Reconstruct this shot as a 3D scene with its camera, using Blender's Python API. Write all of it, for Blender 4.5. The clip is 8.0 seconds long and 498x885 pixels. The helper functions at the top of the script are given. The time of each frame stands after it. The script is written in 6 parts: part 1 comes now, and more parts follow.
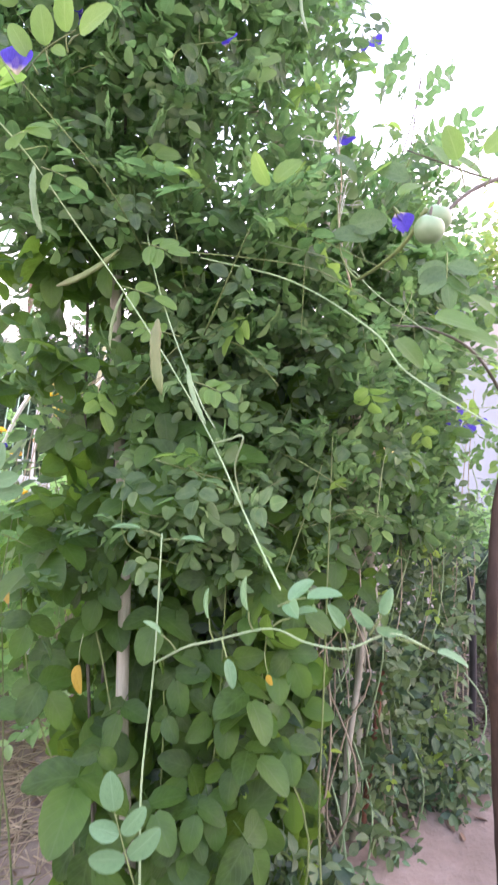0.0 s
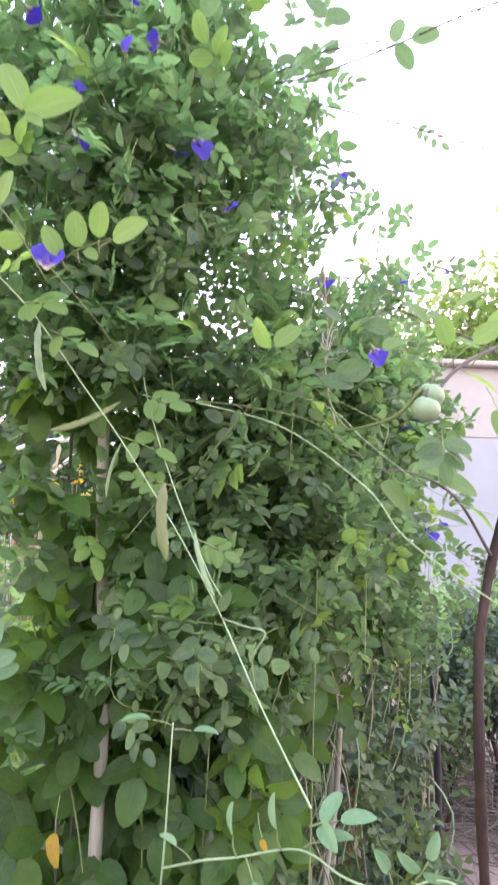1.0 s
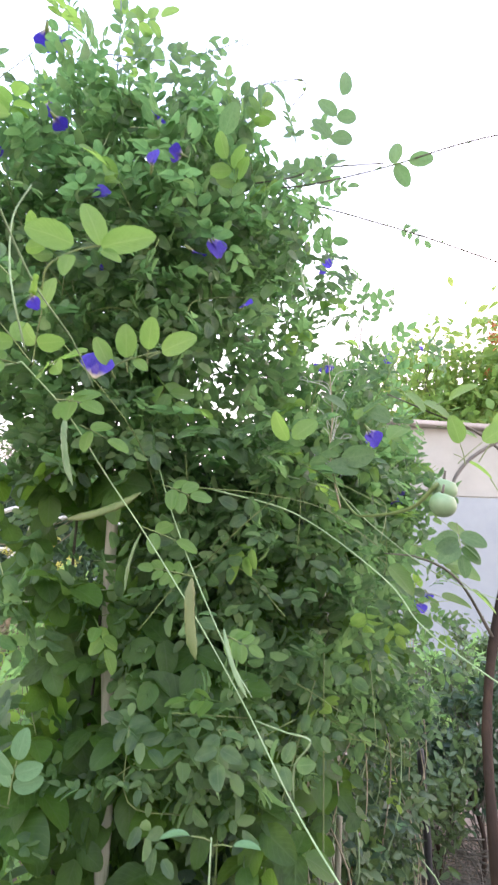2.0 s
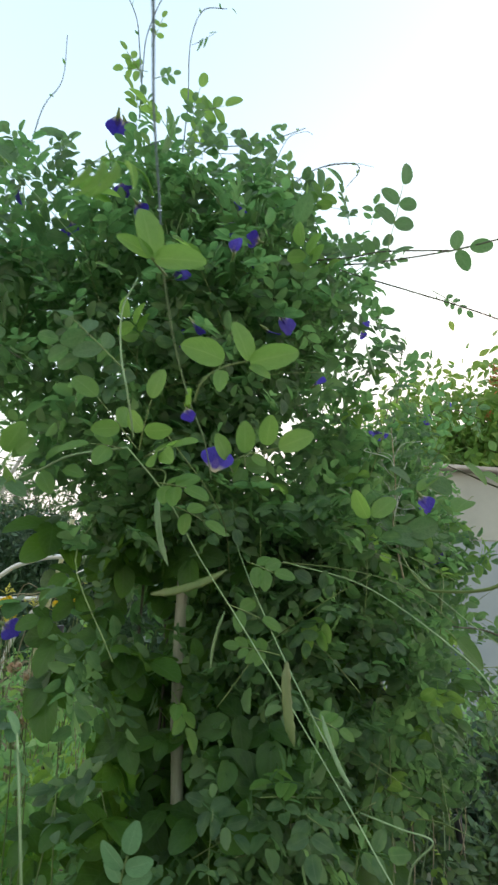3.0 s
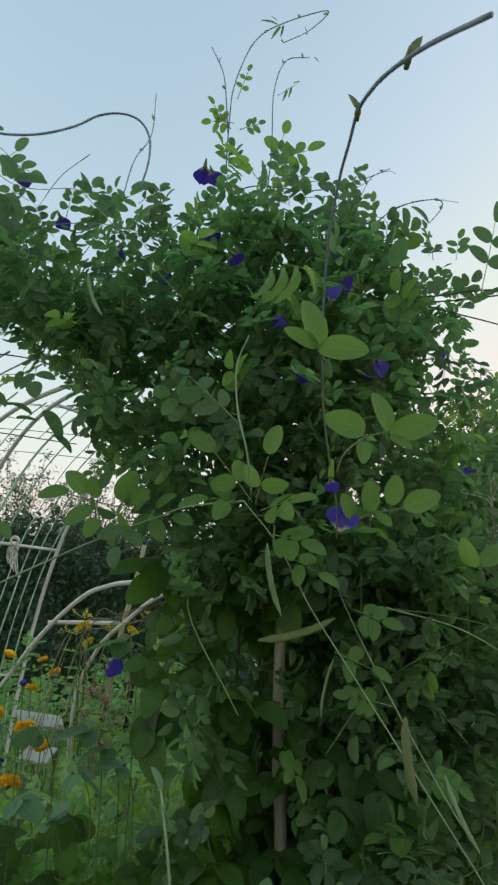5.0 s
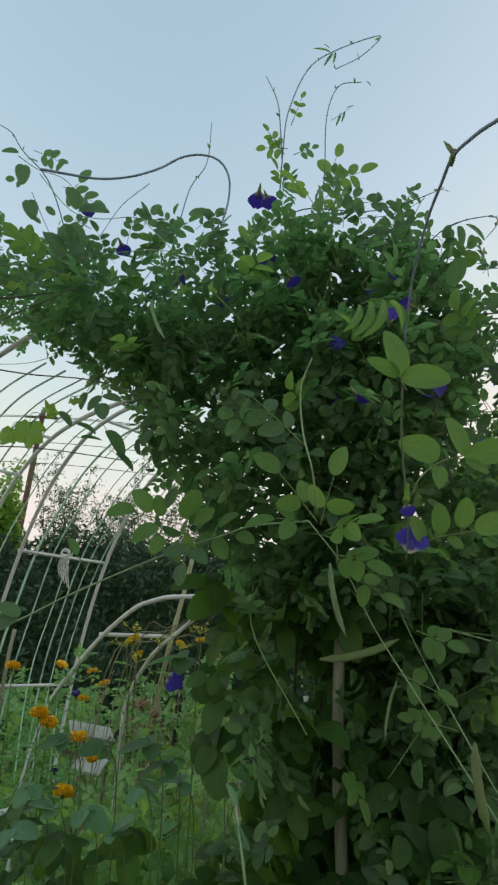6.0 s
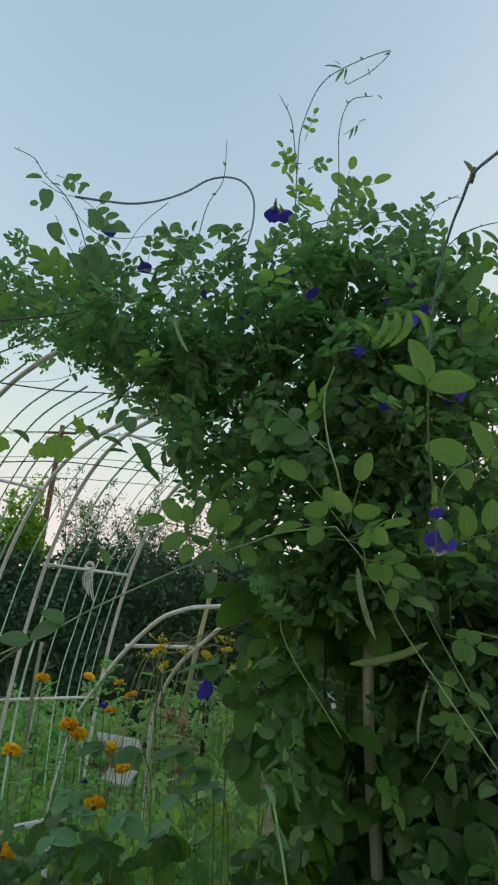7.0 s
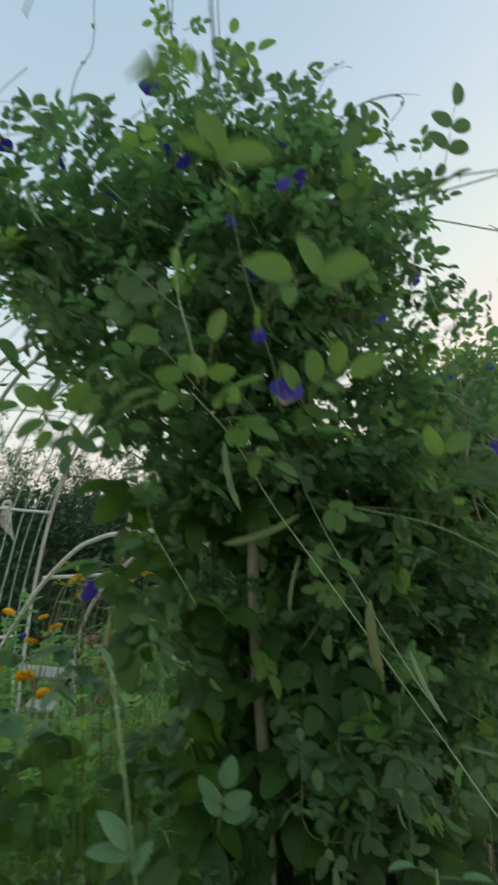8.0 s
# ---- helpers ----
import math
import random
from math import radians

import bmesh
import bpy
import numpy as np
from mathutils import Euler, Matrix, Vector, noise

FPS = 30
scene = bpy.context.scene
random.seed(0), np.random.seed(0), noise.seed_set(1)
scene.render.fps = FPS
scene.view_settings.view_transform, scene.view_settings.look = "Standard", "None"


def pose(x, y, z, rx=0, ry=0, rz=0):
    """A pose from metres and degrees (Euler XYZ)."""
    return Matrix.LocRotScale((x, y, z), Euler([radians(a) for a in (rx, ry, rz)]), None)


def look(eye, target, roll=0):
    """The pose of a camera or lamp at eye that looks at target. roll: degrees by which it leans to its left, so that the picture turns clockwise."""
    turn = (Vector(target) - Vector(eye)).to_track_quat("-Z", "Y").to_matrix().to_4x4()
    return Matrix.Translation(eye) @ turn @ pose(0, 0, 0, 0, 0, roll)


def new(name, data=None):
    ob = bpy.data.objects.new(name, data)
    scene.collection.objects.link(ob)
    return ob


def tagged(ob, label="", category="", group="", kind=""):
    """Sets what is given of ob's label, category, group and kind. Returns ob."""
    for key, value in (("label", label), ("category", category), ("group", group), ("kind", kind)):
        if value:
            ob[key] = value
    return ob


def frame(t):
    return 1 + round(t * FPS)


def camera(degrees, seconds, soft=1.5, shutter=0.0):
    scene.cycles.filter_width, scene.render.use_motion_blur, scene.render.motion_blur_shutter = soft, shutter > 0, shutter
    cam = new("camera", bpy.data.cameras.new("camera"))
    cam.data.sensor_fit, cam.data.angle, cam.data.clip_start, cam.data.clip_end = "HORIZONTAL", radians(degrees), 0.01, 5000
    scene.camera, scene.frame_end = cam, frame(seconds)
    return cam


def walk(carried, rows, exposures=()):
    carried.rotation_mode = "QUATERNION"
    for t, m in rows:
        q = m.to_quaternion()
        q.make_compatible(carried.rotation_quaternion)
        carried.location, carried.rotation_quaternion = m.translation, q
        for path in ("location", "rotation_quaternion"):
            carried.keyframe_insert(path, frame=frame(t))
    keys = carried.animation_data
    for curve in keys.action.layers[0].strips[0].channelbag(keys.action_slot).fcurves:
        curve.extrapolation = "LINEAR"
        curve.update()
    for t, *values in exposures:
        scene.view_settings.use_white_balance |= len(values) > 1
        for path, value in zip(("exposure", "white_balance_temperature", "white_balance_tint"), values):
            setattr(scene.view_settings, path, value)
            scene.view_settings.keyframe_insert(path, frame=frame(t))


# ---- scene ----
cam = camera(48.8, 8.0, 2.3, 0.4)
EXPOSURES = [(0.0, 4.8, 6200, 45), (1.2, 4.7, 6200, 45), (2.5, 3.95, 6300, 17), (3.0, 3.2, 6350, 7), (3.5, 2.72, 6300, 4), (4.2, 2.46, 6300, 3), (5.3, 2.35, 6350, 4), (7.5, 2.25, 6350, 5), (8.0, 2.38, 6400, 5)]
PATH = [
    (0, (0.037, 0.003, 1.333), (-0.01, 2.002, 1.367), 1.1),
    (0.5, (-0.019, 0.022, 1.41), (0.04, 2.017, 1.532), 2.0),
    (1, (-0.075, -0.018, 1.516), (0.082, 1.961, 1.754), 1.4),
    (1.2, (-0.092, -0.033, 1.534), (0.098, 1.938, 1.814), 1.2),
    (2.3, (-0.239, -0.044, 1.6), (0.067, 1.874, 2.074), 1.1),
    (2.5, (-0.27, -0.044, 1.615), (0.036, 1.869, 2.112), 1.2),
    (3, (-0.375, -0.067, 1.652), (-0.079, 1.831, 2.21), 1.6),
    (3.5, (-0.413, -0.079, 1.667), (-0.154, 1.814, 2.257), 1.9),
    (4, (-0.439, -0.075, 1.678), (-0.226, 1.821, 2.278), 2.1),
    (4.2, (-0.463, -0.066, 1.68), (-0.249, 1.829, 2.284), 2.1),
    (5.3, (-0.503, -0.096, 1.713), (-0.432, 1.81, 2.317), 3.0),
    (5.5, (-0.513, -0.094, 1.71), (-0.469, 1.808, 2.327), 3.3),
    (6, (-0.546, -0.113, 1.712), (-0.569, 1.782, 2.354), 3.9),
    (6.5, (-0.54, -0.127, 1.709), (-0.619, 1.756, 2.377), 3.9),
    (7, (-0.563, -0.137, 1.7), (-0.649, 1.745, 2.374), 3.1),
    (7.5, (-0.564, -0.148, 1.701), (-0.583, 1.751, 2.329), 1.4),
    (7.8, (-0.47, -0.103, 1.686), (-0.413, 1.847, 2.128), -0.1),
    (8, (-0.403, -0.024, 1.589), (-0.278, 1.911, 2.079), -1.1),
]
walk(cam, [(t, look(eye, target, roll)) for t, eye, target, roll in PATH], EXPOSURES)

# ---- light ----
SUN_EL, SUN_AZ = 5.0, 78.0      # degrees above the horizon; degrees to the right of +y
world = bpy.data.worlds.new("world")
scene.world = world
world.use_nodes = True
wn, wl = world.node_tree.nodes, world.node_tree.links
wn.clear()
sky = wn.new("ShaderNodeTexSky")
sky.sky_type, sky.sun_disc = "NISHITA", False
sky.sun_elevation, sky.sun_rotation = radians(SUN_EL), radians(SUN_AZ)
sky.altitude, sky.air_density, sky.dust_density, sky.ozone_density = 100, 1.2, 2.0, 1.5
back = wn.new("ShaderNodeBackground")
back.inputs["Strength"].default_value = 0.15
wout = wn.new("ShaderNodeOutputWorld")
veil = wn.new("ShaderNodeHueSaturation")        # thin high haze takes colour out of the sky
veil.inputs["Saturation"].default_value = 1.02
wl.new(sky.outputs[0], veil.inputs["Color"])
even = wn.new("ShaderNodeGamma")                # the haze also evens out zenith and horizon
even.inputs["Gamma"].default_value = 0.55
wl.new(veil.outputs[0], even.inputs["Color"])
level = wn.new("ShaderNodeRGBToBW")
wl.new(even.outputs[0], level.inputs[0])
low_sky = wn.new("ShaderNodeMapRange")
for key, value in (("From Min", 0.72), ("From Max", 1.1), ("To Min", 0.0), ("To Max", 1.0)):
    low_sky.inputs[key].default_value = value
wl.new(level.outputs[0], low_sky.inputs["Value"])
dusk = wn.new("ShaderNodeMix")                  # evening dust warms the bright low sky
dusk.data_type, dusk.blend_type = "RGBA", "MULTIPLY"
dusk.inputs[7].default_value = (1.16, 0.99, 0.97, 1)
wl.new(low_sky.outputs[0], dusk.inputs[0])
wl.new(even.outputs[0], dusk.inputs[6])
haze = wn.new("ShaderNodeMix")                  # and keeps it pinkish and below white
haze.data_type, haze.blend_type = "RGBA", "DARKEN"
haze.inputs[0].default_value = 1.0
haze.inputs[7].default_value = (1.3, 1.13, 1.06, 1)
wl.new(dusk.outputs[2], haze.inputs[6])
wl.new(haze.outputs[2], back.inputs[0])
wl.new(back.outputs[0], wout.inputs[0])
sun_data = bpy.data.lights.new("sun", "SUN")
sun_data.energy, sun_data.angle, sun_data.color = 0.02, radians(30), (1.0, 0.86, 0.72)
sun = new("sun", sun_data)
sun_from = Vector((math.sin(radians(SUN_AZ)) * math.cos(radians(SUN_EL)), math.cos(radians(SUN_AZ)) * math.cos(radians(SUN_EL)), math.sin(radians(SUN_EL))))
sun.matrix_world = look(sun_from * 30, (0, 0, 0))

# ---- materials ----
def material(name):
    m = bpy.data.materials.new(name)
    m.use_nodes = True
    m.node_tree.nodes.clear()
    return m, m.node_tree.nodes, m.node_tree.links


def node(nodes, kind, **values):
    n = nodes.new("ShaderNode" + kind)
    for key, value in values.items():
        n.inputs[key].default_value = value
    return n


def ramp(nodes, links, fac, *stops):
    r = nodes.new("ShaderNodeValToRGB")
    el = r.color_ramp.elements
    while len(el) < len(stops):
        el.new(0.5)
    for e, (p, c) in zip(el, stops):
        e.position, e.color = p, (*c, 1)
    links.new(fac, r.inputs[0])
    return r.outputs[0]


def mix(nodes, links, fac, a, b, blend="MIX"):
    m = nodes.new("ShaderNodeMix")
    m.data_type, m.blend_type = "RGBA", blend
    for socket, value in ((m.inputs[0], fac), (m.inputs[6], a), (m.inputs[7], b)):
        if isinstance(value, (int, float)):
            socket.default_value = value
        elif isinstance(value, tuple):
            socket.default_value = (*value, 1)
        else:
            links.new(value, socket)
    return m.outputs[2]


def leaf_material(name, dark, mid, light, vein, glow, amount=0.35, rough=0.42, veins=9.0):
    """A leaf: hue from blade to blade, midrib and side veins along the blade's own map, light coming through."""
    m, n, l = material(name)
    geo = n.new("ShaderNodeNewGeometry")
    base = ramp(n, l, geo.outputs["Random Per Island"], (0.0, dark), (0.6, mid), (1.0, light))
    tex = n.new("ShaderNodeTexCoord")
    spots = node(n, "TexNoise", Scale=55.0, Detail=3.0)
    l.new(tex.outputs["Object"], spots.inputs["Vector"])
    base = mix(n, l, ramp(n, l, spots.outputs["Fac"], (0.35, (0, 0, 0)), (0.75, (0.5, 0.5, 0.5))), base, light)
    blotch = node(n, "TexNoise", Scale=9.0, Detail=2.0)
    l.new(tex.outputs["Object"], blotch.inputs["Vector"])
    base = mix(n, l, ramp(n, l, blotch.outputs["Fac"], (0.45, (0, 0, 0)), (0.7, (0.45, 0.45, 0.45))), base, dark)
    sep = n.new("ShaderNodeSeparateXYZ")
    uv = n.new("ShaderNodeUVMap")
    l.new(uv.outputs[0], sep.inputs[0])
    off = node(n, "Math")
    off.operation = "SUBTRACT"
    l.new(sep.outputs[0], off.inputs[0])
    off.inputs[1].default_value = 0.5
    dist = node(n, "Math")
    dist.operation = "ABSOLUTE"
    l.new(off.outputs[0], dist.inputs[0])
    rib = ramp(n, l, dist.outputs[0], (0.0, (1, 1, 1)), (0.05, (0, 0, 0)))
    slope = node(n, "Math")
    slope.operation = "MULTIPLY_ADD"
    l.new(dist.outputs[0], slope.inputs[0])
    slope.inputs[1].default_value = -0.9
    l.new(sep.outputs[1], slope.inputs[2])
    comb = n.new("ShaderNodeCombineXYZ")
    l.new(slope.outputs[0], comb.inputs[0])
    wave = node(n, "TexWave", Scale=veins / 6.3 * 2, Distortion=0.6)
    l.new(comb.outputs[0], wave.inputs["Vector"])
    side = ramp(n, l, wave.outputs["Fac"], (0.86, (0, 0, 0)), (1.0, (0.55, 0.55, 0.55)))
    lines = mix(n, l, 1.0, rib, side, "LIGHTEN")
    color = mix(n, l, mix(n, l, 0.5, (0, 0, 0), lines), base, vein)
    bump = node(n, "Bump", Strength=0.35, Distance=0.002)
    l.new(lines, bump.inputs["Height"])
    p = node(n, "BsdfPrincipled", Roughness=rough)
    p.inputs["Specular IOR Level"].default_value = 0.45
    l.new(color, p.inputs["Base Color"])
    l.new(bump.outputs[0], p.inputs["Normal"])
    t = n.new("ShaderNodeBsdfTranslucent")
    l.new(mix(n, l, 0.55, color, glow), t.inputs["Color"])
    both = node(n, "MixShader", Fac=amount)
    l.new(p.outputs[0], both.inputs[1])
    l.new(t.outputs[0], both.inputs[2])
    out = n.new("ShaderNodeOutputMaterial")
    l.new(both.outputs[0], out.inputs[0])
    return m


def rough_material(name, a, b, scale=20.0, rough=0.75, bump=0.3, stretch=(1, 1, 1), metal=0.0, c=None, distance=0.004):
    """A surface of two or three colours mixed by coarse and fine grain, with relief."""
    m, n, l = material(name)
    tex = n.new("ShaderNodeTexCoord")
    mp = n.new("ShaderNodeMapping")
    mp.inputs["Scale"].default_value = stretch
    l.new(tex.outputs["Object"], mp.inputs[0])
    fine = node(n, "TexNoise", Scale=scale, Detail=6.0, Roughness=0.65)
    wide = node(n, "TexNoise", Scale=scale / 7, Detail=3.0)
    for x in (fine, wide):
        l.new(mp.outputs[0], x.inputs["Vector"])
    color = ramp(n, l, fine.outputs["Fac"], (0.3, a), (0.7, b))
    color = mix(n, l, ramp(n, l, wide.outputs["Fac"], (0.4, (0, 0, 0)), (0.7, (0.7, 0.7, 0.7))), color, c or tuple(0.6 * v for v in a))
    info = n.new("ShaderNodeObjectInfo")
    hsv = node(n, "HueSaturation")
    l.new(color, hsv.inputs["Color"])
    vary = node(n, "MapRange")
    vary.inputs["To Min"].default_value, vary.inputs["To Max"].default_value = 0.85, 1.15
    l.new(info.outputs["Random"], vary.inputs[0])
    l.new(vary.outputs[0], hsv.inputs["Value"])
    bp = node(n, "Bump", Strength=bump, Distance=distance)
    l.new(fine.outputs["Fac"], bp.inputs["Height"])
    p = node(n, "BsdfPrincipled", Roughness=rough, Metallic=metal)
    l.new(hsv.outputs[0], p.inputs["Base Color"])
    l.new(bp.outputs[0], p.inputs["Normal"])
    out = n.new("ShaderNodeOutputMaterial")
    l.new(p.outputs[0], out.inputs[0])
    return m


def petal_material(name, deep, pale, throat, amount=0.3):
    """A petal: pale at its throat (the start of its own map), deeper and streaked outwards."""
    m, n, l = material(name)
    sep = n.new("ShaderNodeSeparateXYZ")
    uv = n.new("ShaderNodeUVMap")
    l.new(uv.outputs[0], sep.inputs[0])
    streak = node(n, "TexNoise", Scale=8.0, Detail=3.0)
    mp = n.new("ShaderNodeMapping")
    mp.inputs["Scale"].default_value = (6, 0.8, 1)
    l.new(uv.outputs[0], mp.inputs[0])
    l.new(mp.outputs[0], streak.inputs["Vector"])
    c = ramp(n, l, streak.outputs["Fac"], (0.3, deep), (0.75, pale))
    c = mix(n, l, ramp(n, l, sep.outputs[1], (0.12, (1, 1, 1)), (0.34, (0, 0, 0))), c, throat)
    p = node(n, "BsdfPrincipled", Roughness=0.6)
    l.new(c, p.inputs["Base Color"])
    t = n.new("ShaderNodeBsdfTranslucent")
    l.new(c, t.inputs["Color"])
    both = node(n, "MixShader", Fac=amount)
    l.new(p.outputs[0], both.inputs[1])
    l.new(t.outputs[0], both.inputs[2])
    out = n.new("ShaderNodeOutputMaterial")
    l.new(both.outputs[0], out.inputs[0])
    return m


PEA = leaf_material("pea_leaf", (0.026, 0.056, 0.034), (0.088, 0.176, 0.085), (0.27, 0.405, 0.155), (0.2, 0.31, 0.17), (0.25, 0.565, 0.16), 0.56)
FRESH = leaf_material("fresh_leaf", (0.09, 0.21, 0.055), (0.13, 0.28, 0.075), (0.21, 0.38, 0.11), (0.3, 0.46, 0.17), (0.42, 0.7, 0.11), 0.6)
PALE_LEAF = leaf_material("pale_leaf", (0.076, 0.2, 0.088), (0.122, 0.28, 0.122), (0.2, 0.375, 0.175), (0.26, 0.44, 0.26), (0.32, 0.55, 0.25), 0.35)
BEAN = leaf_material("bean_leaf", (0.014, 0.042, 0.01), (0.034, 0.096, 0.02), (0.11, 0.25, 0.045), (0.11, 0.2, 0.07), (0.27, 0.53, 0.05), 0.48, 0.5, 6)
SMALL = leaf_material("small_leaf", (0.045, 0.09, 0.045), (0.085, 0.16, 0.07), (0.19, 0.28, 0.12), (0.2, 0.26, 0.14), (0.2, 0.36, 0.06), 0.32, 0.5)
YELLOWED = leaf_material("yellowed_leaf", (0.2, 0.13, 0.02), (0.42, 0.3, 0.03), (0.52, 0.42, 0.06), (0.3, 0.3, 0.08), (0.6, 0.44, 0.04), 0.4)
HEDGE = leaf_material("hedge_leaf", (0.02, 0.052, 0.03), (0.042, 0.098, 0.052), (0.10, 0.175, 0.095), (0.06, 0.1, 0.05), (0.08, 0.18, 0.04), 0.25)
LIME = leaf_material("lime_leaf", (0.15, 0.3, 0.05), (0.25, 0.45, 0.08), (0.38, 0.57, 0.12), (0.3, 0.42, 0.12), (0.5, 0.76, 0.12), 0.58)
RUSTY = leaf_material("rusty_leaf", (0.1, 0.27, 0.06), (0.19, 0.42, 0.1), (0.38, 0.5, 0.14), (0.2, 0.2, 0.1), (0.36, 0.46, 0.08), 0.5)
BED = leaf_material("bed_leaf", (0.1, 0.27, 0.08), (0.27, 0.52, 0.18), (0.47, 0.68, 0.31), (0.3, 0.5, 0.24), (0.38, 0.68, 0.18), 0.55)
STEM = rough_material("green_stem", (0.13, 0.2, 0.06), (0.22, 0.3, 0.1), 40, 0.5, 0.15)
PALE_STEM = rough_material("pale_stem", (0.2, 0.35, 0.15), (0.35, 0.48, 0.26), 40, 0.5, 0.15)
# the blue-grey paints sky light onto the open shoots
SKYLIT_STEM = rough_material("skylit_stem", (0.19, 0.28, 0.36), (0.3, 0.4, 0.49), 40, 0.55, 0.2)
WHITE_TWIG = rough_material("bleached_twig", (0.42, 0.46, 0.42), (0.58, 0.61, 0.55), 40, 0.8, 0.3)
CANE = rough_material("yellow_cane", (0.42, 0.46, 0.24), (0.6, 0.6, 0.38), 14, 0.6, 0.3, (6, 6, 0.7))
BROWN_STEM = rough_material("brown_stem", (0.085, 0.08, 0.06), (0.16, 0.15, 0.11), 40, 0.7, 0.3)
DRY_STEM = rough_material("dry_stem", (0.26, 0.23, 0.14), (0.45, 0.41, 0.28), 30, 0.8, 0.3)
BAMBOO = rough_material("weathered_bamboo", (0.29, 0.31, 0.22), (0.48, 0.49, 0.37), 14, 0.75, 0.5, (6, 6, 0.7), c=(0.17, 0.16, 0.11))
BARK = rough_material("trunk_bark", (0.03, 0.019, 0.01), (0.078, 0.048, 0.027), 30, 0.85, 0.8, (2, 2, 0.6))
POST = rough_material("dark_post_paint", (0.015, 0.017, 0.016), (0.035, 0.038, 0.036), 25, 0.6, 0.3)
PVC = rough_material("weathered_pipe", (0.72, 0.74, 0.74), (0.82, 0.84, 0.84), 9, 0.35, 0.08, c=(0.6, 0.6, 0.57))
TWINE = rough_material("green_twine", (0.5, 0.82, 0.62), (0.66, 0.9, 0.74), 80, 0.8, 0.4)
RAG = rough_material("white_string", (0.72, 0.74, 0.7), (0.82, 0.83, 0.8), 60, 0.8, 0.3)
POD = rough_material("green_pod", (0.1, 0.19, 0.075), (0.17, 0.27, 0.12), 30, 0.5, 0.25, (3, 3, 0.8), c=(0.16, 0.23, 0.09))
TAN_POD = rough_material("ripening_pod", (0.095, 0.165, 0.045), (0.15, 0.2, 0.06), 30, 0.55, 0.5, (3, 3, 0.8), c=(0.13, 0.13, 0.05))
FRUIT = rough_material("pale_fruit_skin", (0.16, 0.29, 0.13), (0.24, 0.38, 0.19), 45, 0.4, 0.08, c=(0.2, 0.3, 0.16))
SOIL = rough_material("packed_earth", (0.22, 0.175, 0.135), (0.34, 0.275, 0.225), 12, 0.95, 0.9, c=(0.17, 0.13, 0.095), distance=0.02)
STRAW = rough_material("straw", (0.32, 0.25, 0.15), (0.5, 0.42, 0.28), 18, 0.9, 0.3)
LITTER = rough_material("dead_leaf", (0.14, 0.09, 0.05), (0.27, 0.19, 0.12), 18, 0.9, 0.3)
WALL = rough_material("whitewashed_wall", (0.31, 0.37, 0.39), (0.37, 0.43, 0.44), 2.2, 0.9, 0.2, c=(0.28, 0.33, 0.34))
ROOFING = rough_material("roof_sheet", (0.36, 0.34, 0.31), (0.46, 0.44, 0.4), 4, 0.7, 0.2)
SLAB = rough_material("pale_board", (0.55, 0.58, 0.52), (0.7, 0.72, 0.66), 7, 0.8, 0.2)
POLE = rough_material("utility_pole_wood", (0.1, 0.06, 0.045), (0.19, 0.12, 0.09), 5, 0.9, 0.4, (4, 4, 0.5))
WIRE = rough_material("black_wire", (0.02, 0.02, 0.02), (0.05, 0.05, 0.05), 20, 0.6, 0.1)
HEAP = rough_material("dark_cover_sheet", (0.03, 0.03, 0.03), (0.07, 0.065, 0.06), 14, 0.7, 0.8, c=(0.1, 0.08, 0.07))
BLUE = petal_material("blue_petal", (0.04, 0.025, 0.36), (0.10, 0.07, 0.6), (0.62, 0.6, 0.42))
BLUE_IN = petal_material("inner_petal", (0.05, 0.03, 0.3), (0.2, 0.15, 0.55), (0.75, 0.72, 0.55))
ORANGE = petal_material("orange_petal", (1.0, 0.62, 0.02), (1.0, 0.78, 0.06), (1.0, 0.5, 0.01))
YELLOW = petal_material("yellow_petal", (0.95, 0.72, 0.03), (1.0, 0.84, 0.06), (0.9, 0.6, 0.02))
UMBEL = petal_material("umbel_petal", (0.7, 0.68, 0.12), (0.85, 0.82, 0.24), (0.6, 0.64, 0.12))
RUST = petal_material("faded_petal", (0.56, 0.4, 0.27), (0.74, 0.58, 0.44), (0.42, 0.25, 0.14))

# ---- building blocks ----
EYE_SIDE = Vector((-0.35, -1.0, 0.0)).normalized()    # towards the path in front of the vine


WORLD_OF = {}


def empty(name, place=(0, 0, 0), label="", category="", group="", kind=""):
    ob = new(name)
    ob.location = place
    WORLD_OF[ob.name] = Matrix.Translation(place)
    return tagged(ob, label, category, group, kind)


def put(name, mesh, parent=None, label="", m=None):
    """A mesh object, under a thing or a part; m places it in the world."""
    ob = new(name, mesh)
    m = m or Matrix()
    WORLD_OF[ob.name] = m
    if parent is not None:
        ob.parent = parent
        ob.matrix_parent_inverse = WORLD_OF[parent.name].inverted()
    ob.matrix_basis = m
    if label:
        ob["label"] = label
    return ob


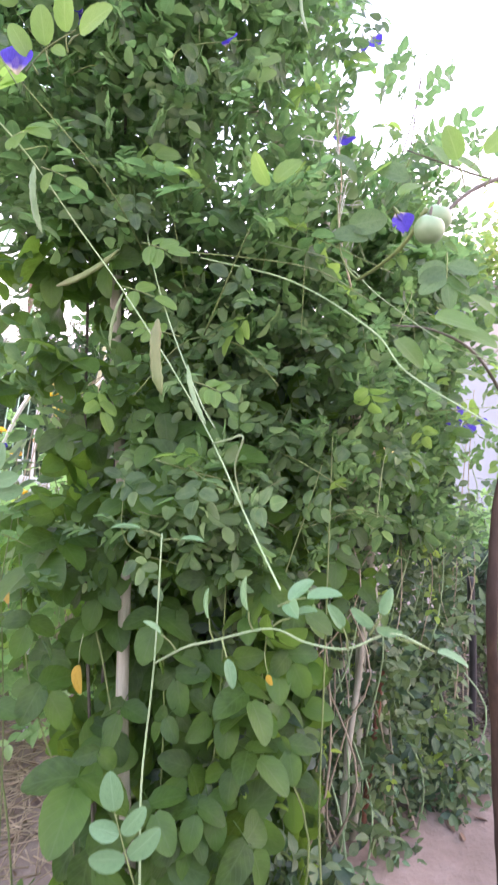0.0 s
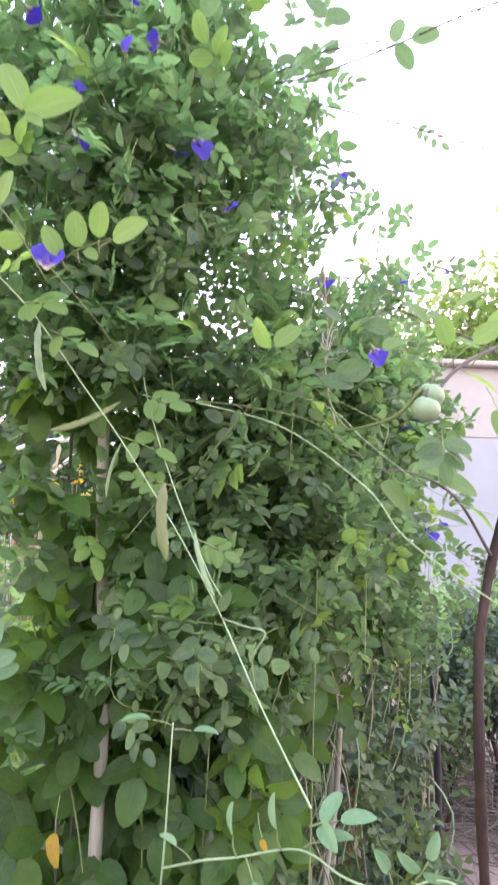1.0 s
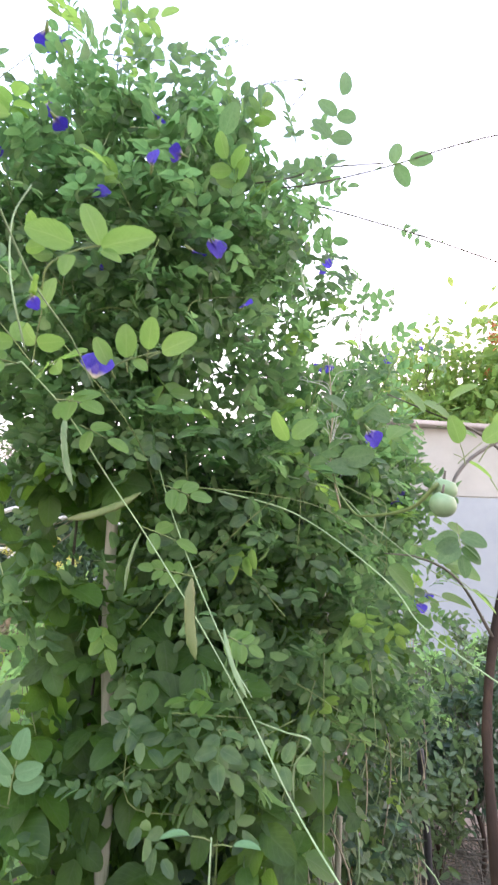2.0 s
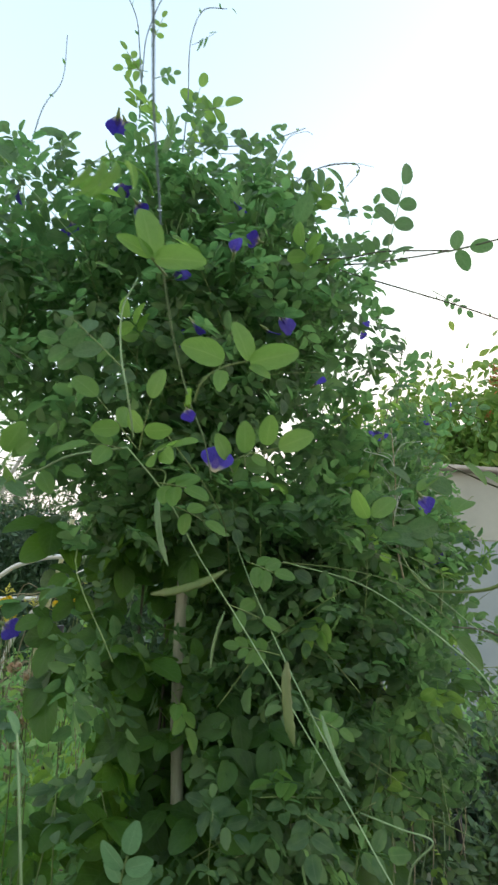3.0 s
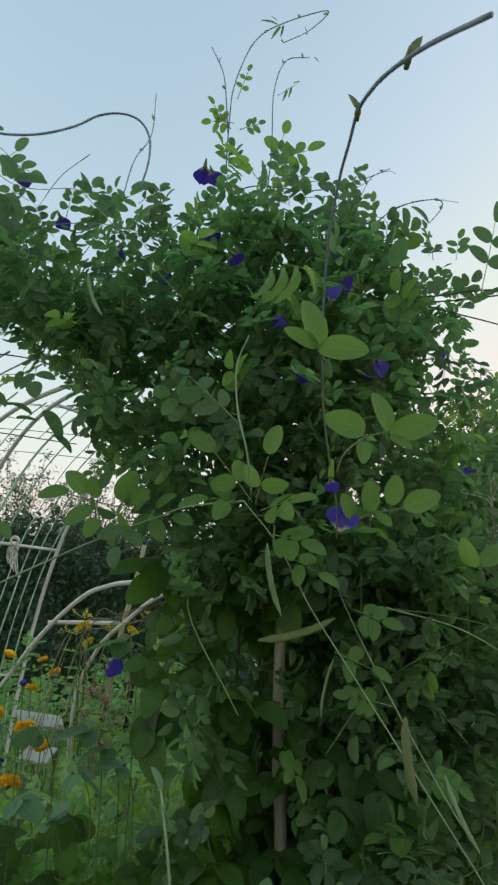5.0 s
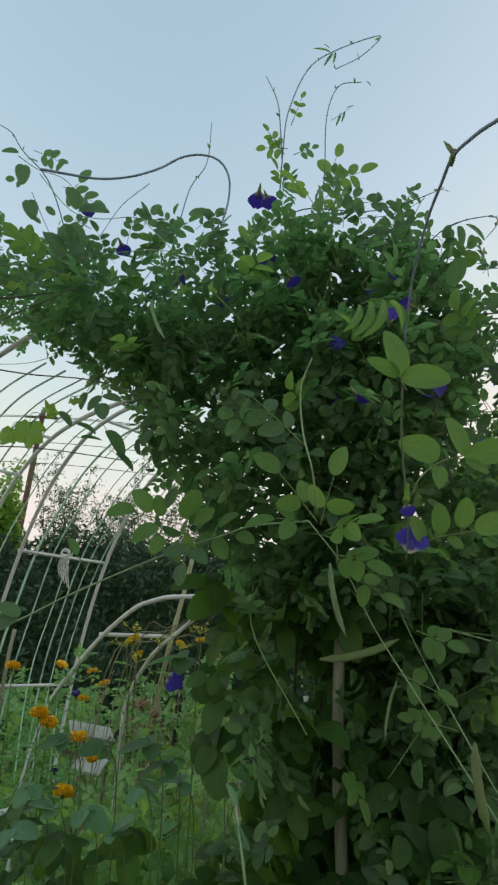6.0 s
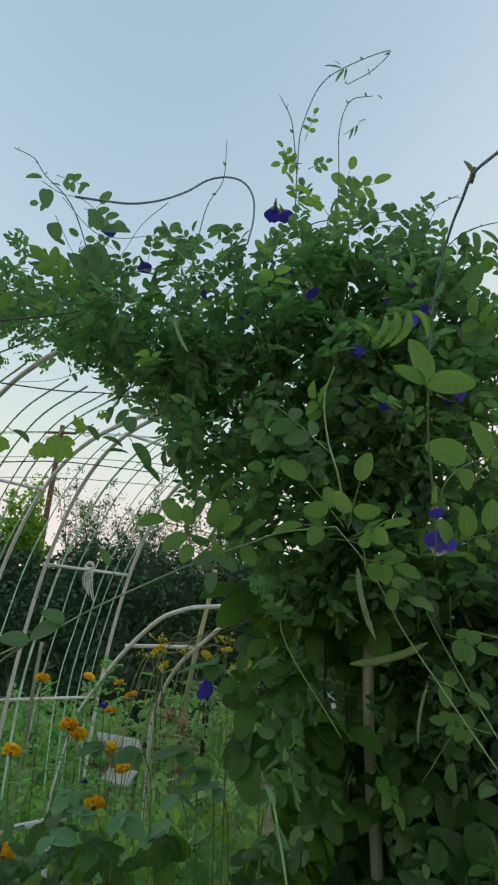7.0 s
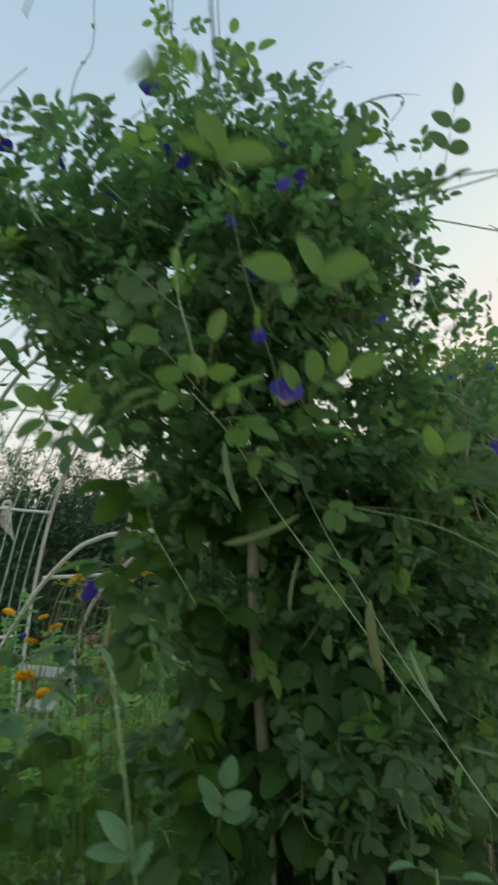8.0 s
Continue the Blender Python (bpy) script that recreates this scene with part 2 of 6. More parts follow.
class Bag:
    """Collects blades, tubes and patches of one mesh."""

    def __init__(self):
        self.v, self.f, self.uv, self.n = [], [], [], 0

    def add(self, v, f, uv=None):
        v = np.asarray(v, float)
        f = np.asarray(f, int)
        self.v.append(v)
        self.f.append(f + self.n)
        self.uv.append(np.asarray(uv, float) if uv is not None else np.zeros((len(v), 2)))
        self.n += len(v)

    def mesh(self, name, mat, smooth=True):
        v, uv = np.concatenate(self.v), np.concatenate(self.uv)
        f = np.concatenate(self.f)
        me = bpy.data.meshes.new(name)
        me.vertices.add(len(v))
        me.vertices.foreach_set("co", v.ravel())
        me.loops.add(f.size)
        me.loops.foreach_set("vertex_index", f.ravel())
        me.polygons.add(len(f))
        me.polygons.foreach_set("loop_start", np.arange(0, f.size, 4))
        layer = me.uv_layers.new(name="UVMap")
        layer.data.foreach_set("uv", uv[f.ravel()].ravel())
        me.polygons.foreach_set("use_smooth", np.full(len(f), smooth))
        me.update(calc_edges=True)
        me.validate()
        me.materials.append(mat)
        return me


def blade(rows=5, width=0.62, fold=0.10, curl=0.12, blunt=0.75, notch=0.0, heart=0.0, tip=0.22):
    """One leaf blade of length 1 along y, its face to +z: vertices, quads, map."""
    v, uv = [], []
    for i in range(rows):
        g = i / (rows - 1)
        s = (1 - math.cos(math.pi * g)) / 2 if tip > 0.1 else g
        w = width / 2 * max(0.10 if i == 0 else tip, math.sin(math.pi * s ** blunt) ** (0.5 if tip > 0.1 else 0.8))
        if heart and i == 0:
            w = width / 2 * heart
        for k in (-1, 0, 1):
            y = s - (heart * 0.12 if i == 0 and k else 0.0) + ((notch or -0.02) if i == rows - 1 and k else 0.0)
            v.append((k * w, y, fold * w * abs(k) * 2 - curl * s * s))
            uv.append((0.5 + 0.5 * k, s))
    f = [(3 * i + k, 3 * i + k + 1, 3 * i + k + 4, 3 * i + k + 3) for i in range(rows - 1) for k in (0, 1)]
    return np.array(v), np.array(f), np.array(uv)


def frames(d, up):
    """Turns whose columns are across, along d, and the face's side nearest to up; arrays of (n, 3)."""
    d = d / np.linalg.norm(d, axis=1, keepdims=True)
    x = np.cross(d, up)
    x /= np.linalg.norm(x, axis=1, keepdims=True) + 1e-9
    return np.stack([x, d, np.cross(x, d)], axis=2)


def scatter(bag, shape, p, d, up, size, wide=None):
    """Adds one blade at each place p, along d, facing up."""
    v, f, uv = shape
    k = len(p)
    size = np.broadcast_to(np.asarray(size, float), (k,))
    s = np.stack([size * (wide if wide is not None else 1.0), size, size], axis=1)
    w = np.einsum("nij,nkj->nki", frames(d, up), v[None] * s[:, None]) + p[:, None]
    faces = (f[None] + (np.arange(k) * len(v))[:, None, None]).reshape(-1, 4)
    bag.add(w.reshape(-1, 3), faces, np.tile(uv, (k, 1)))


def smooth_line(points, steps=6):
    """A Catmull-Rom line through the points."""
    p = [np.array(q, float) for q in points]
    p = [2 * p[0] - p[1], *p, 2 * p[-1] - p[-2]]
    out = []
    for a, b, c, d in zip(p, p[1:], p[2:], p[3:]):
        for i in range(steps):
            t = i / steps
            out.append(0.5 * (2 * b + (c - a) * t + (2 * a - 5 * b + 4 * c - d) * t * t + (3 * b - a - 3 * c + d) * t ** 3))
    out.append(p[-2])
    return np.array(out)


def tube(bag, line, r0, r1=None, sides=6, lumps=0.0, flat=1.0):
    """A tapered tube along a line; lumps swell it, flat squeezes it."""
    line = np.asarray(line, float)
    r1 = r0 if r1 is None else r1
    tan = np.gradient(line, axis=0)
    tan /= np.linalg.norm(tan, axis=1, keepdims=True) + 1e-12
    ref = np.array((0.31, 0.2, 0.93)) if abs(tan[0][2]) < 0.9 else np.array((0.9, 0.3, 0.1))
    x = np.cross(tan, ref)
    x /= np.linalg.norm(x, axis=1, keepdims=True) + 1e-12
    y = np.cross(tan, x)
    k = len(line)
    s = np.linspace(0, 1, k)
    r = np.asarray(r0 + (r1 - r0) * s) if np.ndim(r0) == 0 else np.asarray(r0)
    if lumps:
        r = r * (1 + lumps * np.sin(np.arange(k) * 1.9) * np.sin(np.arange(k) * 0.7 + 1))
    ang = np.linspace(0, 2 * math.pi, sides, endpoint=False)
    ring = np.cos(ang)[None, :, None] * x[:, None] + flat * np.sin(ang)[None, :, None] * y[:, None]
    v = (line[:, None] + r[:, None, None] * ring).reshape(-1, 3)
    f = [(i * sides + j, i * sides + (j + 1) % sides, (i + 1) * sides + (j + 1) % sides, (i + 1) * sides + j) for i in range(k - 1) for j in range(sides)]
    uv = np.stack([np.tile(np.linspace(0, 1, sides), k), np.repeat(s, sides)], axis=1)
    bag.add(v, f, uv)
    for end, flip in ((0, True), (k - 1, False)):     # caps
        ids = [end * sides + j for j in range(sides)]
        cap = [(ids[0], ids[j], ids[j + 1], ids[min(j + 2, sides - 1)]) for j in range(1, sides - 2, 2)]
        cap = [c for c in cap if len(set(c)) == 4]
        if cap:
            bag.f.append(np.array([c[::-1] if flip else c for c in cap]) + bag.n - len(v))


def tube_mesh(name, points, r0, r1, mat, sides=6, steps=6, lumps=0.0, flat=1.0):
    b = Bag()
    tube(b, smooth_line(points, steps), r0, r1, sides, lumps, flat)
    return b.mesh(name, mat)


PEA_BLADE = blade(6, 0.62, 0.20, 0.16, 0.92)
PEA_FAR = blade(5, 0.62, 0.22, 0.18, 0.92, tip=0.26)
PEA_CUP = blade(5, 0.60, -0.18, -0.14, 0.88, tip=0.2)
BEAN_BLADE = blade(8, 0.74, 0.16, 0.22, 0.78, heart=0.35, tip=0.14)
SLIM_WIDE = blade(5, 0.54, 0.16, 0.16, 0.8, tip=0.08)
SLIM_BLADE = blade(5, 0.42, 0.12, 0.14, 0.8, tip=0.06)


def pinnate_places(pairs, rachis, gap=0.36):
    """Where leaflets sit on a rachis of length 1 along y: place, direction."""
    out = []
    for i in range(pairs):
        s = gap + (1 - gap) * i / pairs * 1.0
        for k in (-1, 1):
            out.append(((0, s * rachis, 0), (k * 0.9, 0.42 + 0.1 * i, 0.0)))
    out.append(((0, rachis, 0), (0, 1, 0)))
    return out


def sprig_mesh(name, pairs, rachis, leaf, mat, r, droop=0.15, shape=PEA_BLADE, stalk=0.0011):
    """A pinnate leaf along y, its face to +z, as one mesh of blades and rachis."""
    b = Bag()
    ln = [(0, 0, 0), (0, rachis * 0.5, rachis * 0.03), (0, rachis, -droop * rachis * 0.4)]
    tube(b, smooth_line(ln, 3), stalk, stalk * 0.6, 4)
    for (p, d) in pinnate_places(pairs, rachis):
        d = np.array(d) + r.normal(0, 0.14, 3)
        up = np.array((0, 0, 1.0)) + r.normal(0, 0.28, 3)
        q = np.array(p) + (0, 0, -droop * rachis * 0.4 * (p[1] / rachis) ** 2)
        scatter(b, shape, q[None] + d[None] / np.linalg.norm(d) * 0.003, d[None], up[None], leaf * r.uniform(0.85, 1.12), r.uniform(0.9, 1.1))
    return b.mesh(name, mat)


def aim(p, d, up, scale=1.0):
    """A pose at p whose y runs along d and whose z is the side nearest to up."""
    d = Vector(d).normalized()
    x = d.cross(Vector(up)).normalized()
    z = x.cross(d)
    m = Matrix((x, d, z)).transposed().to_4x4()
    return Matrix.Translation(p) @ m @ Matrix.Scale(scale, 4)


LEAFLET_MESH = {}


def leaflet_mesh(mat, shape_name):
    key = (mat.name, shape_name)
    if key not in LEAFLET_MESH:
        b = Bag()
        wide, blunt = {"pea": (0.64, 0.9), "slim": (0.44, 0.85), "bean": (0.8, 0.7)}[shape_name]
        v, f, uv = blade(9, wide, 0.12 if shape_name != "slim" else 0.3, 0.14, blunt)
        b.add(v, f, uv)
        LEAFLET_MESH[key] = b.mesh("leaflet", mat)
    return LEAFLET_MESH[key]


def big_sprig(parent, base, tip, leaf, pairs, mat=None, up=(-0.2, -0.7, 0.7), hang=0.0, seed=0, shape="pea", stem_mat=None):
    """A leaf that is seen well: a rachis with every leaflet a piece of its own."""
    r = np.random.default_rng(100 + seed)
    mat = mat or FRESH
    base, tip = Vector(base), Vector(tip)
    d = tip - base
    length = d.length
    rachis_len = max(0.02, length - leaf * 0.6)
    m = aim(base, d, up)
    b = Bag()
    tube(b, smooth_line([(0, 0, 0), (0, rachis_len * 0.5, 0.002), (0, rachis_len, 0)], 4), 0.0013, 0.0008, 5)
    sprig = put("leaf_sprig", b.mesh("rachis", stem_mat or STEM), parent, "", m)
    for (p, q) in pinnate_places(pairs, rachis_len, 0.4):
        q = Vector(q) + Vector(r.normal(0, 0.12, 3)) + Vector((0, 0, -hang))
        n = Vector((0, 0, 1)) + Vector(r.normal(0, 0.22, 3)) + (Vector((1 if q.x > 0 else -1, 0, 0)) * hang * 0.9)
        put("leaflet", leaflet_mesh(mat, shape), sprig, "", m @ aim(Vector(p) + q.normalized() * 0.002, q, n, leaf * r.uniform(0.88, 1.1)))
    return sprig

# ---- ground and far surroundings ----
def ground_height(x, y):
    return 0.03 * math.sin(1.3 * x + 0.4) * math.sin(1.1 * y) + 0.02 * noise.noise((x * 2.2, y * 2.2, 0)) + 0.01 * noise.noise((x * 9, y * 9, 3))


def make_ground():
    u = np.linspace(-1, 1, 121)
    c = 3.0 * u + 600 * np.sign(u) * np.abs(u) ** 7
    b = Bag()
    v = [(x, y + 2, ground_height(x, y + 2) * (1 if abs(x) < 12 and abs(y) < 12 else 0)) for y in c for x in c]
    k = len(c)
    f = [(j * k + i, j * k + i + 1, (j + 1) * k + i + 1, (j + 1) * k + i) for j in range(k - 1) for i in range(k - 1)]
    b.add(v, f)
    ob = put("ground", b.mesh("ground", SOIL))
    return tagged(ob, "dry pinkish packed earth with scattered litter", "ground", kind="structure")


ground = make_ground()


def make_litter():
    r = np.random.default_rng(3)
    b = Bag()
    k = 2600
    p = np.stack([r.uniform(-3, 3, k), r.uniform(0.9, 5.5, k), np.zeros(k)], 1)
    keep = (r.random(k) < 0.25) | (np.hypot(p[:, 0] + 0.9, p[:, 1] - 2.2) < 1.0) | (np.hypot(p[:, 0] - 1.4, p[:, 1] - 3.2) < 0.8)
    p = p[keep]
    p[:, 2] = [ground_height(x, y) + 0.008 for x, y, _ in p]
    d = r.normal(0, 1, (len(p), 3)) * (1, 1, 0.15)
    up = r.normal(0, 0.35, (len(p), 3)) + (0, 0, 1)
    scatter(b, SLIM_BLADE, p, d, up, r.uniform(0.02, 0.06, len(p)))
    tagged(put("leaf_litter", b.mesh("leaf_litter", LITTER)), "brown dead leaves lying on dry earth", "leaf litter", kind="stuff")
    b = Bag()
    for i in range(1000):
        x, y = (-0.9 + r.normal(0, 0.45), 2.1 + r.normal(0, 0.4)) if i < 850 else (1.35 + r.normal(0, 0.3), 3.1 + r.normal(0, 0.35))
        a, ln, z = r.uniform(0, 6.3), r.uniform(0.08, 0.3), ground_height(x, y) + 0.012
        dx, dy = math.cos(a) * ln / 2, math.sin(a) * ln / 2
        tube(b, [(x - dx, y - dy, z), (x, y, z + r.uniform(0, 0.02)), (x + dx, y + dy, z + r.uniform(0, 0.04))], 0.0026, 0.0016, 4)
    tagged(put("straw", b.mesh("straw", STRAW)), "loose pale straw and stalks lying on the soil", "straw", kind="stuff")


make_litter()


def leafy_volume(k, place, size, shape, r, lean=(0, -0.5, 0.6), spread=0.9):
    """Blades at random places that place(r) gives."""
    b = Bag()
    p = np.array([place(r) for _ in range(k)])
    d = r.normal(0, 1, (k, 3)) + (0, -0.2, -0.3)
    up = r.normal(0, spread, (k, 3)) + lean
    scatter(b, shape, p, d, up, r.uniform(size * 0.65, size * 1.25, k))
    return b


def hedge():
    thing = empty("hedge", (-4.2, 8.6, 0), "dense dark green clipped hedge behind the garden", "hedge")
    r = np.random.default_rng(11)

    def top(x):
        return 2.85 + 0.25 * noise.noise((x * 0.9, 0, 5)) + 0.12 * noise.noise((x * 3.1, 2, 5))

    def place(r):
        x = r.uniform(-10.5, 1.6)
        z = top(x) * r.random() ** 0.8 + 0.05
        return (x, 8.2 + 0.3 * noise.noise((x * 1.2, z * 1.4, 1)) - 0.35 * r.random() + (0.5 * r.random() if z > top(x) - 0.3 else 0), z)
    put("foliage", leafy_volume(30000, place, 0.1, SLIM_BLADE, r).mesh("hedge_foliage", HEDGE), thing)["kind"] = "stuff"
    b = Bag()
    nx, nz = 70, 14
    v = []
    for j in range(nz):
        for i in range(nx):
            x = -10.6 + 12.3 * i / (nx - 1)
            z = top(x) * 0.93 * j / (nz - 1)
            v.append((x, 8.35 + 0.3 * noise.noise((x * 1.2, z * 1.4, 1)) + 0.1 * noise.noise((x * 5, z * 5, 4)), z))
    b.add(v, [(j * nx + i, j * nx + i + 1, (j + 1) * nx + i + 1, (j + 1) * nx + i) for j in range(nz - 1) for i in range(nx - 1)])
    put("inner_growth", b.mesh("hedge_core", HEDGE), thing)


hedge()


def airy_tree(name, place, height, spread, mat, label, leaves, size, seed, limbs=9, trunk=0.05, low=0.3, kind_shape=SLIM_BLADE, fluff=0.05):
    """A trunk that forks into limbs and twigs, with leaves along the twigs."""
    r = np.random.default_rng(seed)
    thing = empty(name, place, label, "tree" if height > 3 else "shrub")
    b, pts = Bag(), []
    x0, y0, z0 = place
    trunk_line = smooth_line([(x0, y0, z0 - 0.05), (x0 + 0.05, y0, z0 + height * 0.25), (x0 - 0.03, y0 + 0.04, z0 + height * 0.5)], 5)
    tube(b, trunk_line, trunk, trunk * 0.6, 8, 0.08)
    put("trunk", b.mesh("trunk", BARK), thing)
    b = Bag()
    for i in range(limbs):
        a, s = r.uniform(0, 6.28), trunk_line[int(r.uniform(2, len(trunk_line) - 1))]
        tip = np.array((x0 + math.cos(a) * spread * r.uniform(0.4, 1), y0 + math.sin(a) * spread * r.uniform(0.3, 0.8), z0 + height * r.uniform(0.6, 1.0)))
        mid = (s + tip) / 2 + r.normal(0, 0.08, 3) * height * 0.3
        ln = smooth_line([s, mid, tip], 7)
        tube(b, ln, trunk * 0.35, trunk * 0.07, 5)
        for q in range(4, len(ln)):
            for _ in range(2):
                e = ln[q] + r.normal(0, 0.13, 3) * spread + (0, 0, 0.1 * spread)
                tw = smooth_line([ln[q], (ln[q] + e) / 2 + r.normal(0, 0.02, 3), e], 3)
                tube(b, tw, trunk * 0.09, trunk * 0.04, 3)
                pts.extend(tw[2:])
    put("limb_and_twig", b.mesh("limb_and_twig", BROWN_STEM), thing)
    pts = np.array(pts)
    pick = pts[r.integers(0, len(pts), leaves)] + r.normal(0, fluff * spread, (leaves, 3))
    under = pick[:, 2] < z0 + low
    pick[under, 2] = z0 + low + (z0 + low - pick[under, 2]) * r.random(under.sum())
    bag = Bag()
    scatter(bag, kind_shape, pick, r.normal(0, 1, (leaves, 3)), r.normal(0, 0.7, (leaves, 3)) + (0, -0.3, 0.7), r.uniform(size * 0.6, size * 1.3, leaves))
    put("crown", bag.mesh("crown", mat), thing)["kind"] = "stuff"
    return thing


for i, (x, y, h, k) in enumerate(((-3.62, 9.0, 4.3, 4800), (-2.85, 9.1, 4.5, 5000), (-2.1, 9.0, 4.1, 4800), (-1.2, 9.1, 4.15, 4800))):
    airy_tree("flowering_shrub", (x, y, 0), h, 0.75, SMALL, "airy pale-leaved shrub standing above the dark hedge", k, 0.05, 21 + i, 13, 0.045, 2.6)
airy_tree("lime_shrub", (-4.65, 8.8, 0), 3.75, 0.55, LIME, "bright yellow-green leafy shrub above the hedge", 6000, 0.08, 44, 14, 0.05, 2.7, SLIM_WIDE)
airy_tree("lime_shrub", (-5.6, 8.8, 0), 3.75, 0.6, LIME, "bright yellow-green leafy shrub above the hedge", 5200, 0.08, 45, 14, 0.05, 2.7, SLIM_WIDE)
airy_tree("garden_tree", (9.4, 12.8, 0), 7.5, 3.3, RUSTY, "broad green tree with rusty orange young leaves", 36000, 0.27, 26, 40, 0.16, 4.3, SLIM_WIDE, 0.13)
airy_tree("garden_tree", (5.2, 12.9, 0), 5.9, 1.7, RUSTY, "broad green tree with rusty orange young leaves", 17000, 0.18, 27, 22, 0.1, 3.0, SLIM_WIDE, 0.12)
airy_tree("garden_tree", (2.2, 12.0, 0), 4.2, 1.5, SMALL, "low green tree beyond the garden", 6000, 0.14, 28, 14, 0.1, 1.0)


airy_tree("low_shrub", (1.75, 3.9, 0), 1.05, 0.42, BED, "low bright green shrub beside the earth path", 1500, 0.07, 29, 12, 0.02, 0.08)
airy_tree("low_shrub", (2.5, 4.6, 0), 1.2, 0.5, SMALL, "low green shrub before the white building", 1500, 0.07, 30, 12, 0.02, 0.08)
airy_tree("low_shrub", (1.78, 3.25, 0), 1.15, 0.4, SMALL, "low grey-green shrub beside the earth path", 1500, 0.06, 33, 12, 0.02, 0.1)
airy_tree("low_shrub", (1.12, 2.72, 0), 0.95, 0.3, SMALL, "low grey-green shrub beside the earth path", 1500, 0.055, 34, 14, 0.012, 0.06)
airy_tree("low_shrub", (1.42, 2.85, 0), 1.05, 0.34, HEDGE, "low dark green shrub beside the earth path", 1600, 0.06, 35, 14, 0.014, 0.06)
airy_tree("low_shrub", (1.3, 3.3, 0), 0.75, 0.32, SMALL, "low green shrub beside the earth path", 900, 0.06, 32, 10, 0.015, 0.05)


def blossoms():
    """Small red flower clusters on the tree that stands by the building."""
    r, b = np.random.default_rng(36), Bag()
    for _ in range(18):
        c = np.array((r.uniform(6.6, 10.6), r.uniform(10.6, 11.9), r.uniform(5.2, 7.2)))
        p = c + r.normal(0, 0.08, (14, 3))
        scatter(b, SLIM_WIDE, p, r.normal(0, 1, (14, 3)), r.normal(0, 1, (14, 3)), r.uniform(0.07, 0.13, 14))
    ob = put("blossom", b.mesh("blossom", petal_material("red_blossom", (0.5, 0.17, 0.06), (0.62, 0.27, 0.1), (0.45, 0.15, 0.06))), bpy.data.objects["garden_tree"], "rusty red blossom clusters")
    ob["kind"] = "stuff"


blossoms()


def box_bag(lo, hi, r=0.0):
    bm = bmesh.new()
    bmesh.ops.create_cube(bm, size=1)
    lo, hi = Vector(lo), Vector(hi)
    for v in bm.verts:
        v.co = Vector((lo[i] if v.co[i] < 0 else hi[i]) for i in range(3))
    if r:
        bmesh.ops.bevel(bm, geom=bm.edges[:], offset=r, segments=2, affect="EDGES")
    return bm


def part(name, bm, mat, parent, label="", m=None):
    me = bpy.data.meshes.new(name)
    bm.to_mesh(me)
    bm.free()
    me.materials.append(mat)
    return put(name, me, parent, label, m)


def white_building():
    thing = empty("garden_building", (6.2, 9.6, 0), "whitewashed low garden building with a pale wall", "building")
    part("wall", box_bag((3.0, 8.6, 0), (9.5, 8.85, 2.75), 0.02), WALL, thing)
    # sky light on the upper wall is put into its creamier colour
    part("upper_wall", box_bag((3.0, 8.63, 2.754), (9.5, 8.85, 3.95), 0.02), rough_material("skylit_plaster", (0.37, 0.39, 0.34), (0.43, 0.45, 0.4), 2.0, 0.9, 0.2), thing, "upper wall in a cream tone standing for sky light")
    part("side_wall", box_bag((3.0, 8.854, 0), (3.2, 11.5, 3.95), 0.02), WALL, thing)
    part("roof", box_bag((2.85, 8.45, 3.954), (9.7, 11.7, 4.03), 0.015), ROOFING, thing)


white_building()
# never in view: added to hold low sky light off the vine's front
shade_wall = part("wall_south", box_bag((-9, -2.3, -0.1), (9, -2.05, 1.9), 0.01), rough_material("shade_wall_render", (0.2, 0.19, 0.17), (0.28, 0.26, 0.23), 3.0, 0.9, 0.3), None)
tagged(shade_wall, "unseen added wall that shades the vine's lower front", "wall", kind="structure")


def utility_pole():
    thing = empty("utility_pole", (-18.6, 43, 0), "tall brown wooden utility pole carrying wires", "utility pole")
    put("pole", tube_mesh("pole", [(-18.6, 43, 0), (-18.55, 43, 9), (-18.5, 43, 18)], 0.28, 0.2, POLE, 10, 4), thing)
    part("crossarm", box_bag((-19.9, 42.75, 17.2), (-17.1, 42.9, 17.36), 0.02), POLE, thing)
    for z, y in ((17.4, 42.8), (17.4, 43.1), (15.2, 43.0), (13.4, 43.0)):
        pts = [(-62, y + 6, z + 1.2), (-40, y + 2.5, z - 0.4), (-18.5, y, z), (4, y - 1.5, z - 1.0), (30, y - 4, z + 1)]
        put("wire", tube_mesh("wire", pts, 0.03, 0.03, WIRE, 4, 8), thing)


utility_pole()


def covered_heap():
    b = Bag()
    nu, nv, v = 26, 10, []
    for j in range(nv):
        h = j / (nv - 1)
        for i in range(nu):
            a = 2 * math.pi * i / nu
            rr = 0.42 * math.sqrt(max(0, 1 - h ** 2.4)) * (1 + 0.12 * noise.noise((math.cos(a) * 2, math.sin(a) * 2, h * 2))) + 0.02
            v.append((2.35 + 1.1 * rr * math.cos(a), 5.4 + rr * math.sin(a), 0.62 * h + 0.04 * noise.noise((a * 3, h * 6, 1)) * (1 - h)))
    b.add(v, [(j * nu + i, j * nu + (i + 1) % nu, (j + 1) * nu + (i + 1) % nu, (j + 1) * nu + i) for j in range(nv - 1) for i in range(nu)])
    tagged(put("covered_heap", b.mesh("covered_heap", HEAP)), "garden heap under a wrinkled dark cover", "heap")


covered_heap()

# ---- hoop tunnel: the arched pipe frame under the vine ----
SPAN, ALONG = Vector((-0.7258, 0.6879, 0)), Vector((0.6879, 0.7258, 0))     # across the tunnel; along its axis
